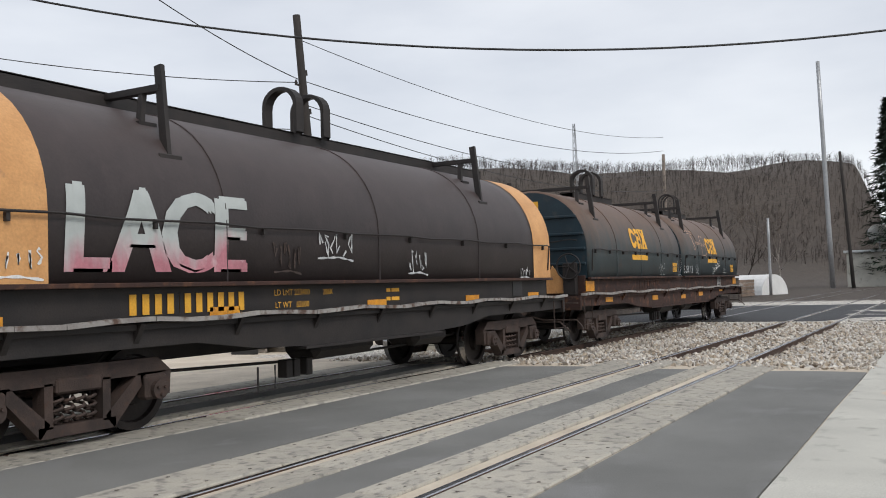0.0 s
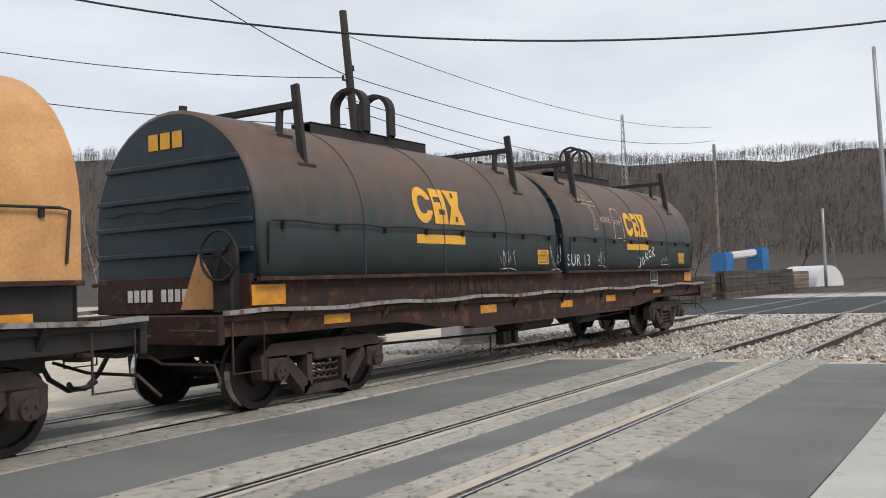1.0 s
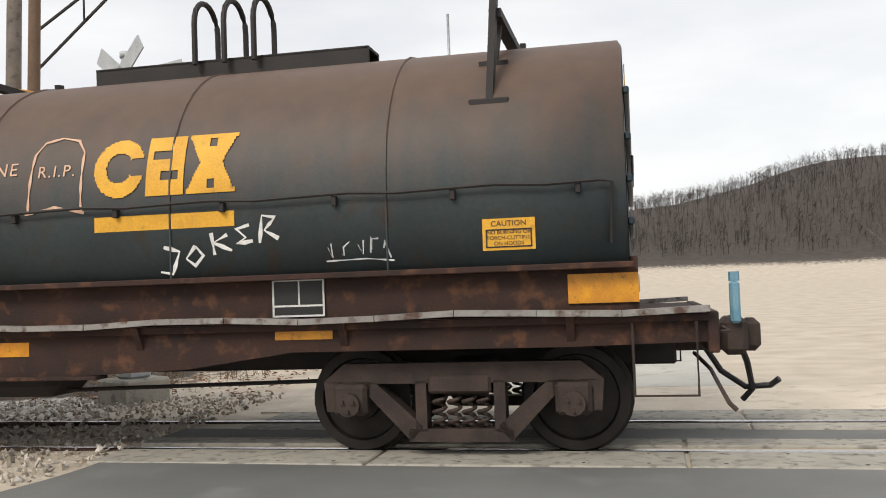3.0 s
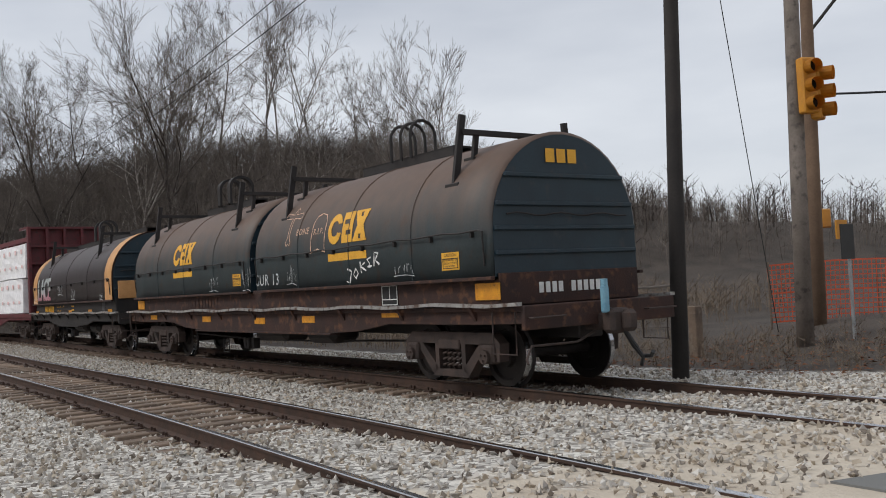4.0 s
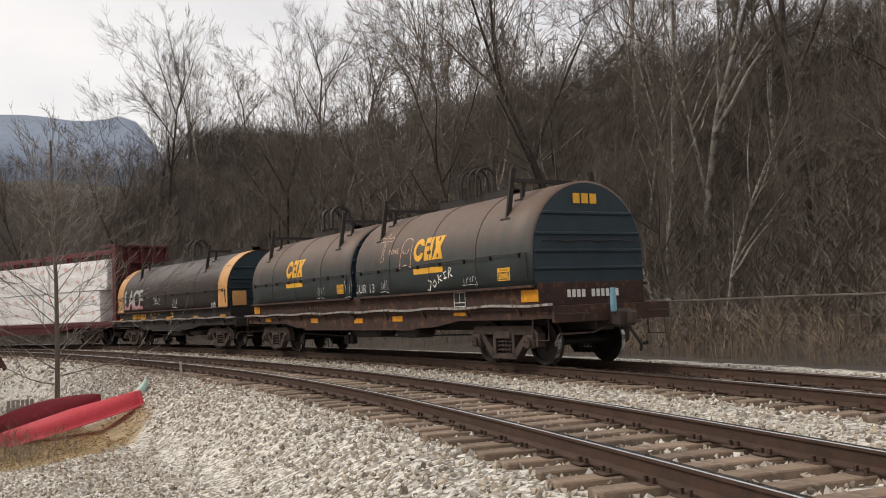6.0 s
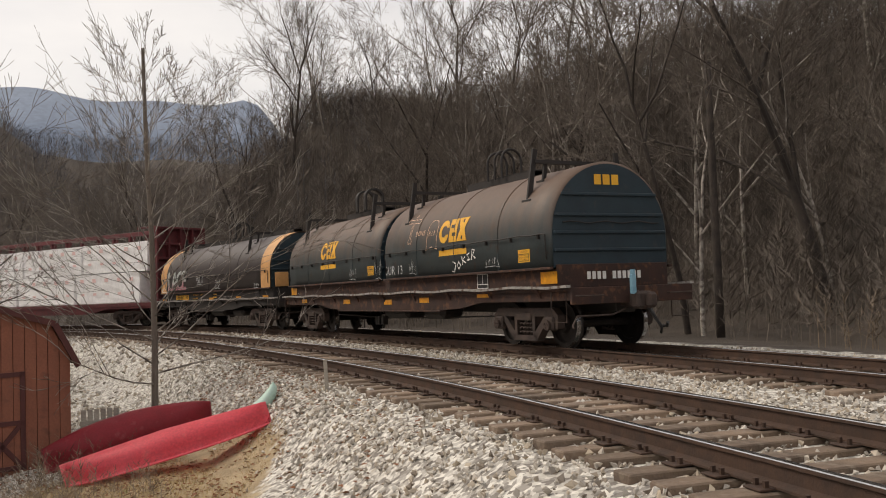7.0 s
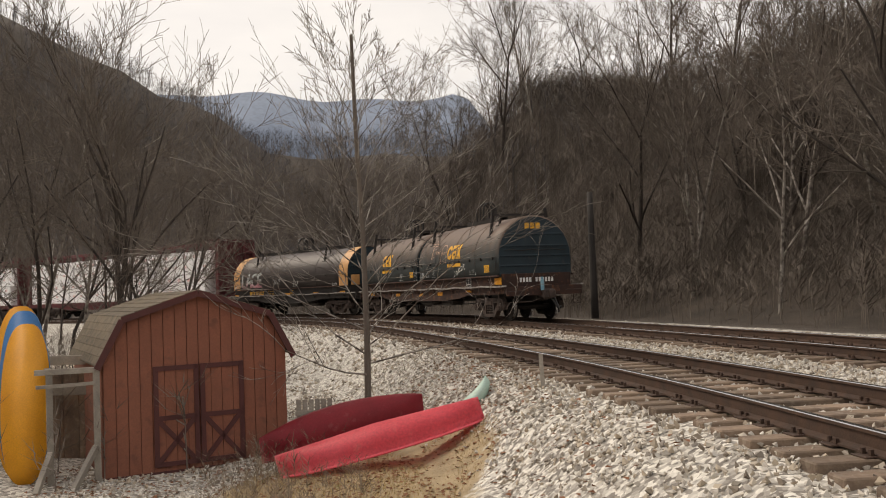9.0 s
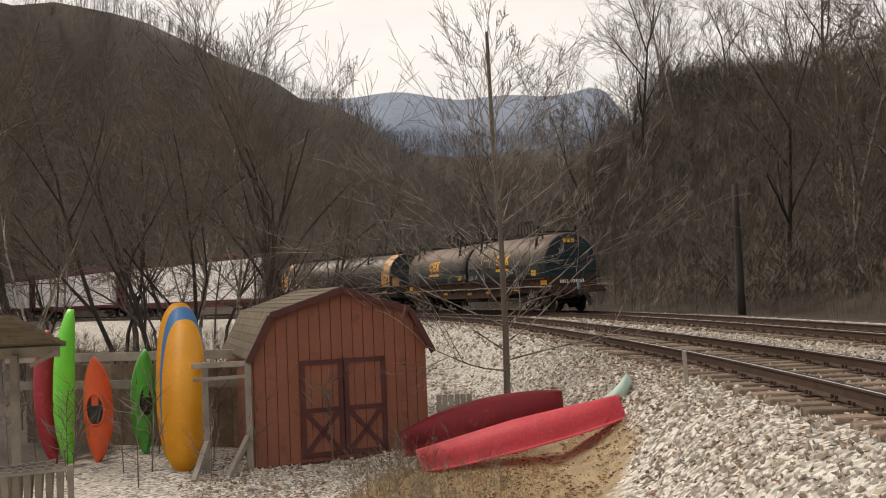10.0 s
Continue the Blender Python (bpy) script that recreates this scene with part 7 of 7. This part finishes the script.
# ---- things of the lot beyond the crossing ----
kx, ky = polar(-59.4, 22)
cab = thing("equipment_cabinet", Matrix.Translation((kx, ky, gz(kx, ky))) @ Matrix.Rotation(radians(-30), 4, "Z"), "pale beige metal equipment cabinet with a notice", "cabinet")
bm = bmesh.new()
box(bm, (-0.65, -0.5, 0.1), (0.65, 0.5, 1.95), 0.03)
part("body", bm, M_WALKC, cab)
bm = bmesh.new()
box(bm, (-0.72, -0.57, 1.95), (0.72, 0.57, 2.02), 0.01)
part("roof", bm, M_WALKC, cab)
for a, b in ((-0.62, -0.01), (0.01, 0.62)):
    bm = bmesh.new()
    box(bm, (a, -0.53, 0.2), (b, -0.5, 1.88), 0.01)
    part("door", bm, M_WALKC, cab)
bm = bmesh.new()
box(bm, (0.2, -0.54, 1.2), (0.42, -0.532, 1.5))
part("notice", bm, M_WHT, cab)
bm = bmesh.new()
box(bm, (-0.7, -0.55, -0.1), (0.7, 0.55, 0.1), 0.01)
part("plinth", bm, M_CONC, cab)

tx, ty = polar(-47.0, 25.5)
toi = thing("portable_toilet", Matrix.Translation((tx, ty, gz(tx, ty))) @ Matrix.Rotation(radians(-40), 4, "Z"), "red plastic portable toilet with a white roof", "toilet cabin")
bm = bmesh.new()
box(bm, (-0.55, -0.55, 0.1), (0.55, 0.55, 2.05), 0.04)
part("cabin", bm, M_REDP, toi)
bm = bmesh.new()
box(bm, (-0.57, -0.57, 2.05), (0.57, 0.57, 2.28), 0.1)
part("roof", bm, M_WHT, toi)
for i in range(4):
    bm = bmesh.new()
    box(bm, (-0.45, -0.575, 0.3 + i * 0.42), (0.45, -0.55, 0.6 + i * 0.42), 0.015)
    part("door_panel", bm, M_REDP, toi)
bm = bmesh.new()
box(bm, (-0.6, -0.6, 0), (0.6, 0.6, 0.1))
part("skid", bm, M_BLK, toi)
tx, ty = polar(-48.2, 21.5)
bar_m = Matrix.Translation((tx, ty, gz(tx, ty))) @ Matrix.Rotation(radians(-45), 4, "Z")
bd = thing("barricade", bar_m, "white barricade panel with red diagonal stripes", "barricade")
bm = bmesh.new()
box(bm, (-0.22, -0.02, 0.15), (0.22, 0.02, 1.0), 0.01)
part("panel", bm, M_WHT, bd)
for i in range(4):
    bm = bmesh.new()
    prism(bm, [(-0.21, 0.2 + i * 0.22), (0.21, 0.38 + i * 0.22), (0.21, 0.48 + i * 0.22), (-0.21, 0.30 + i * 0.22)], -0.026, -0.021, "y")
    part("stripe", bm, M_REDP, bd)
bm = bmesh.new()
box(bm, (-0.3, -0.2, 0), (0.3, 0.2, 0.15), 0.02)
part("foot", bm, M_BLK, bd)
for i in range(3):
    tx, ty = polar(-49.2 - 1.5 * i, 23)
    zz = gz(tx, ty)
    for k in range(4):
        simple("pallet", "stacked grey wooden pallet on the lot", "pallet", [("board", (tx - 0.5, ty - 0.45 + 0.18 * j, zz + 0.13 + 0.15 * k), (tx + 0.5, ty - 0.45 + 0.18 * j, zz + 0.13 + 0.15 * k), 0.12, 0.02, M_GREYW) for j in range(6)] +
               [("bearer", (tx - 0.4 + 0.4 * j, ty - 0.5, zz + 0.06 + 0.15 * k), (tx - 0.4 + 0.4 * j, ty + 0.5, zz + 0.06 + 0.15 * k), 0.08, 0.09, M_GREYW) for j in range(3)], "pallets")

# pickup truck and cars, parked
def pickup(left, dist, turn, mat, label, bed=True):
    x, y = polar(left, dist)
    t = thing("pickup_truck" if bed else "car", Matrix.Translation((x, y, gz(x, y))) @ Matrix.Rotation(radians(turn), 4, "Z"), label, "truck" if bed else "car", "parked vehicles")
    bm = bmesh.new()
    pr = [(-2.7, 0.55), (2.6, 0.55), (2.7, 0.75), (2.6, 1.05), (1.2, 1.12), (0.75, 1.75), (-0.75, 1.80), (-0.95, 1.15), (-2.65, 1.12), (-2.75, 0.7)] if bed else [(-2.2, 0.4), (2.1, 0.4), (2.2, 0.7), (1.2, 0.9), (0.5, 1.4), (-1.1, 1.42), (-1.9, 0.95), (-2.2, 0.85)]
    prism(bm, pr, -0.92, 0.92, "y")
    bmesh.ops.bevel(bm, geom=list(bm.edges), offset=0.05, segments=2, affect="EDGES")
    part("body", bm, mat, t)
    for sd in (-0.925, 0.925):
        bm = bmesh.new()
        w = [(0.55, 1.65), (1.0, 1.17), (-0.7, 1.2), (-0.65, 1.68)] if bed else [(0.4, 1.32), (0.95, 0.95), (-1.5, 0.98), (-1.0, 1.34)]
        prism(bm, w, sd - 0.01, sd + 0.01, "y")
        part("side_window", bm, M_GLASS, t)
        for dx in (-1.7, 1.75) if bed else (-1.35, 1.35):
            bm = bmesh.new()
            bmesh.ops.create_cone(bm, cap_ends=True, segments=18, radius1=0.38, radius2=0.38, depth=0.24, matrix=pose(dx, sd * 0.95, 0.38, 90))
            part("tyre", bm, M_BLK, t)
            bm = bmesh.new()
            bmesh.ops.create_cone(bm, cap_ends=True, segments=14, radius1=0.22, radius2=0.2, depth=0.26, matrix=pose(dx, sd * 0.95, 0.38, 90))
            part("rim", bm, M_GALV, t)


pickup(-53.5, 46, 155, M_CARW, "white pickup truck parked on the lot")
pickup(-60.5, 62, 20, M_REDP, "red car parked by the fence", False)
pickup(-62.5, 66, 30, M_CARW, "white car parked by the fence", False)
# timber wall of stacked ties, tarped machine, tent
wx, wy = polar(-73.5, 50)
for i in range(9):
    for k in range(5):
        simple("stacked_tie", "dark stacked railway tie at the lot", "railway tie", [("timber", (wx + i * 2.62, wy - 0.9 * i * 0.1, 0.14 + 0.25 * k), (wx + 2.58 + i * 2.62, wy - 0.9 * (i + 1) * 0.1, 0.14 + 0.25 * k), 0.26, 0.23, M_TIE)], "stacked ties")
qx, qy = polar(-75.8, 57)
mach = thing("machine", Matrix.Translation((qx, qy, gz(qx, qy))) @ Matrix.Rotation(radians(-10), 4, "Z"), "blue machine with a white boom on the lot", "machine")
for nm, p, q, w, h, mt in (("boom", (-1.8, 0, 2.3), (1.8, 0, 2.5), 0.4, 0.42, M_WHT), ("body", (-2.6, 0, 0.2), (-2.6, 0, 2.5), 0.9, 1.2, M_SKY), ("body", (2.3, 0, 0.2), (2.3, 0, 2.8), 1.0, 1.2, M_SKY), ("base", (-3.0, 0, 0.3), (3.0, 0, 0.3), 1.4, 0.5, M_SKY)):
    bm = bmesh.new()
    bar(bm, p, q, w, h)
    bmesh.ops.bevel(bm, geom=list(bm.edges), offset=0.08, segments=2, affect="EDGES")
    part(nm, bm, mt, mach)
qx, qy = polar(-79.6, 78)
bm = bmesh.new()
prof = [(2.6 * math.cos(a), 2.7 * math.sin(a)) for a in (math.pi * i / 14 for i in range(15))]
prism(bm, prof, -3, 3, "x")
tent = part("cover_tent", bm, M_TIN, None, "", False)
tent.matrix_basis = Matrix.Translation((qx, qy, gz(qx, qy))) @ Matrix.Rotation(radians(60), 4, "Z") @ Matrix.Scale(0.6, 4)
tagged(tent, "white arched tarpaulin storage tent", "tent")
qx, qy = polar(-85.9, 120)
hut = thing("utility_hut", Matrix.Translation((qx, qy, gz(qx, qy))), "pale grey utility hut with a satellite dish", "hut")
bm = bmesh.new()
box(bm, (-3, -2.5, -1), (3, 2.5, 4.0), 0.05)
part("wall", bm, M_WALKC, hut)
bm = bmesh.new()
box(bm, (-3.3, -2.8, 4.0), (3.3, 2.8, 4.3), 0.05)
part("roof", bm, M_GREYP, hut)
dish = new("dish")
dish.parent = hut
bm = bmesh.new()
bmesh.ops.create_uvsphere(bm, u_segments=20, v_segments=10, radius=1.3, matrix=Matrix.Translation((-1, -1, 6.2)) @ Matrix.Rotation(radians(60), 4, "Y") @ Matrix.Diagonal((1, 1, 0.18, 1)))
part("bowl", bm, M_WHT, dish, "", True)
bm = bmesh.new()
tube(bm, [(-1, -1, 4.2), (-1, -1, 6.2)], 0.1, 8)
part("stem", bm, M_GALV, dish)
# concrete blocks
for i in range(5):
    qx, qy = polar(-60.4 - 0.9 * i, 40)
    bm = bmesh.new()
    box(bm, (-0.55, -0.3, 0), (0.55, 0.3, 0.75), 0.05)
    o = part("concrete_block", bm, M_WALKC)
    o.matrix_basis = Matrix.Translation((qx, qy, gz(qx, qy))) @ Matrix.Rotation(radians(-30 + 5 * i), 4, "Z")
    tagged(o, "pale concrete barrier block on the lot", "barrier block", "barrier blocks")
# antenna tower on the hill
qx, qy = polar(-69.1, 262)
tw = thing("lattice_tower", Matrix.Translation((qx, qy, gz(qx, qy))), "thin lattice antenna tower on the hilltop", "tower")
for sx, sy in ((-1, -1), (1, -1), (0, 1)):
    bm = bmesh.new()
    tube(bm, [(sx * 0.8, sy * 0.8, -1), (sx * 0.25, sy * 0.25, 22)], 0.12, 5)
    part("leg", bm, M_GALV, tw)
for i in range(10):
    bm = bmesh.new()
    z, k = 1 + 2.1 * i, 0.8 - 0.055 * i
    for a, b in (((-k, -k, z), (k, -k, z + 2)), ((k, -k, z), (0, k, z + 2)), ((0, k, z), (-k, -k, z + 2))):
        bar(bm, a, b, 0.08)
    part("brace", bm, M_GALV, tw)


def tie_stack(x, y, turn, courses, along):
    """Old ties piled in level courses, two deep."""
    t = thing("tie_stack", Matrix.Translation((x, y, gz(x, y))) @ Matrix.Rotation(radians(turn), 4, "Z"), "stack of old dark railway ties beside the crossing", "timber stack", "tie stacks")
    bm = bmesh.new()
    box(bm, (-1.28, -0.115, 0.0), (1.28, 0.115, 0.2), 0.012)
    first = part("tie", bm, M_OLDTIE, t)
    rg = random.Random(int(x * 7))
    for c in range(courses):
        for k in range(along):
            for d in range(2):
                if c + k + d == 0:
                    continue
                ob = new("tie", first.data)
                ob.parent = t
                ob.matrix_basis = Matrix.Translation((k * 2.6 + rg.uniform(-0.06, 0.06), d * 0.26 + rg.uniform(-0.03, 0.03), c * 0.205)) @ Matrix.Rotation(rg.uniform(-0.012, 0.012), 4, "Z")


M_OLDTIE = material("creosoted_tie_wood", (0.040, 0.032, 0.028), (0.070, 0.056, 0.047), 3.0, 0.9, 0, 0.4, 30, (0.11, 0.09, 0.075), 0.64, vary=0.35)
tie_stack(36.5, 12.2, 6, 6, 4)
tie_stack(47.5, 12.6, -3, 7, 5)


def conifer(x, y, h, seed):
    rng = random.Random(seed)
    t = thing("conifer_tree", Matrix.Translation((x, y, gz(x, y))), "dark green conifer by the far crossing", "tree", "conifers")
    bm = bmesh.new()
    tube(bm, [(0, 0, -0.3), (0, 0, h)], [h * 0.018, 0.04], 8)
    part("trunk", bm, M_BARK, t)
    vs, fs = [], []
    for i in range(900):
        f = rng.random() ** 0.8
        z = h * (0.08 + 0.92 * f)
        a = rng.uniform(0, 6.283)
        L = (1 - f) * h * 0.24 * rng.uniform(0.5, 1.1) + 0.3
        for j in range(6):
            u = rng.uniform(0.25, 1.0)
            aa = a + rng.uniform(-0.25, 0.25)
            p = Vector((math.cos(aa) * L * u, math.sin(aa) * L * u, z - 0.25 * L * u))
            q = p + Vector((math.cos(aa + rng.uniform(-1, 1)), math.sin(aa + rng.uniform(-1, 1)), rng.uniform(-0.7, 0.3))) * 0.8
            w = Vector((-math.sin(aa), math.cos(aa), 0.2)) * 0.22
            k = len(vs)
            vs += [tuple(p - w), tuple(p + w), tuple(q)]
            fs.append((k, k + 1, k + 2))
    pymesh("crown", vs, fs, M_NEEDLE, t)


conifer(*polar(-87.2, 118), 22, 1)
conifer(*polar(-89.5, 120), 24, 2)


def house(left, dist, w, d, h, turn, mat, label, eye=VIEW_B):
    x, y = polar(left, dist, eye)
    t = thing("house", Matrix.Translation((x, y, gz(x, y))) @ Matrix.Rotation(radians(turn), 4, "Z"), label, "house", "houses")
    bm = bmesh.new()
    box(bm, (-w / 2, -d / 2, -1.5), (w / 2, d / 2, h), 0.02)
    part("wall", bm, mat, t)
    bm = bmesh.new()
    prism(bm, [(-d / 2 - 0.3, h), (d / 2 + 0.3, h), (0, h + d * 0.2)], -w / 2 - 0.15, w / 2 + 0.15, "x")
    part("roof", bm, M_SHINGLE, t)
    for i in range(3):
        bm = bmesh.new()
        a = -w / 2 + w * (i + 0.5) / 3
        box(bm, (a - 0.35, -d / 2 - 0.02, h * 0.35), (a + 0.35, -d / 2 + 0.01, h * 0.75))
        part("window", bm, M_GLASS, t)


MID = (-35.6, -1.3)
house(53.0, 35, 2.6, 1.4, 0.75, -35, M_WHT, "white low house behind the trees", MID)
house(49.0, 33.6, 3.2, 1.4, 0.85, -40, M_WALKC, "pale low house behind the trees", MID)
house(45.8, 32, 2.2, 1.4, 0.75, -45, M_WHT, "white house behind the bare trees", MID)

build_panels()


# ---- what moves ----
TRAIN = [(0.0, -25.87), (2.7, 4.42), (3.8, 15.95), (4.0, 17.9), (4.1, 20.9), (4.2, 24.6), (4.3, 28.4), (4.4, 32.2), (4.5, 36.1), (5.0, 49.2), (5.5, 57.95), (6.0, 64.9), (7.5, 77.4), (8.0, 80.75),
         (8.5, 84.7), (9.0, 89.3), (9.5, 94.5), (10.0, 99.8)]


def train_at(t):
    """The last car's middle along the line, by a smooth curve through the rows."""
    ts, ss = [r[0] for r in TRAIN], [r[1] for r in TRAIN]
    i = max(0, min(len(ts) - 2, int(np.searchsorted(ts, t, "right")) - 1))
    def slope(k):
        if k == 0:
            return (ss[1] - ss[0]) / (ts[1] - ts[0])
        if k == len(ts) - 1:
            return (ss[-1] - ss[-2]) / (ts[-1] - ts[-2])
        a, b = (ss[k] - ss[k - 1]) / (ts[k] - ts[k - 1]), (ss[k + 1] - ss[k]) / (ts[k + 1] - ts[k])
        return 2 * a * b / (a + b)
    h = ts[i + 1] - ts[i]
    u = (t - ts[i]) / h
    return ((2 * u ** 3 - 3 * u * u + 1) * ss[i] + (u ** 3 - 2 * u * u + u) * h * slope(i) + (-2 * u ** 3 + 3 * u * u) * ss[i + 1] + (u ** 3 - u * u) * h * slope(i + 1))


def car_pose(s, tr):
    a, b = line(s + tr), line(s - tr)
    c, d = (a + b) / 2, b - a
    return Matrix.Translation(c) @ Matrix.Rotation(math.atan2(d.y, d.x), 4, "Z")


def motions():
    times = [i / 10 for i in range(101)]
    for car, off, tr in ((blue_car, 0.0, 6.15), (dark_car, 15.6, 4.65), (beam_cars[0], 34.2, 8.3), (beam_cars[1], 57.2, 8.3), (beam_cars[2], 80.2, 8.3)):
        walk(car, [(t, car_pose(train_at(t) + off, tr)) for t in times])
    roll = []
    a, last = 0.0, train_at(0.0)
    for i in range(0, 301):
        s = train_at(i / 30)
        a += min((s - last) / 0.425, radians(82))
        last = s
        roll.append((i / 30, a))
    for w in WHEELS:
        x = w.matrix_basis.translation.x
        walk(w, [(t, Matrix.Translation((x, 0, 0.425)) @ Matrix.Rotation(-b, 4, "Y")) for t, b in roll])


motions()
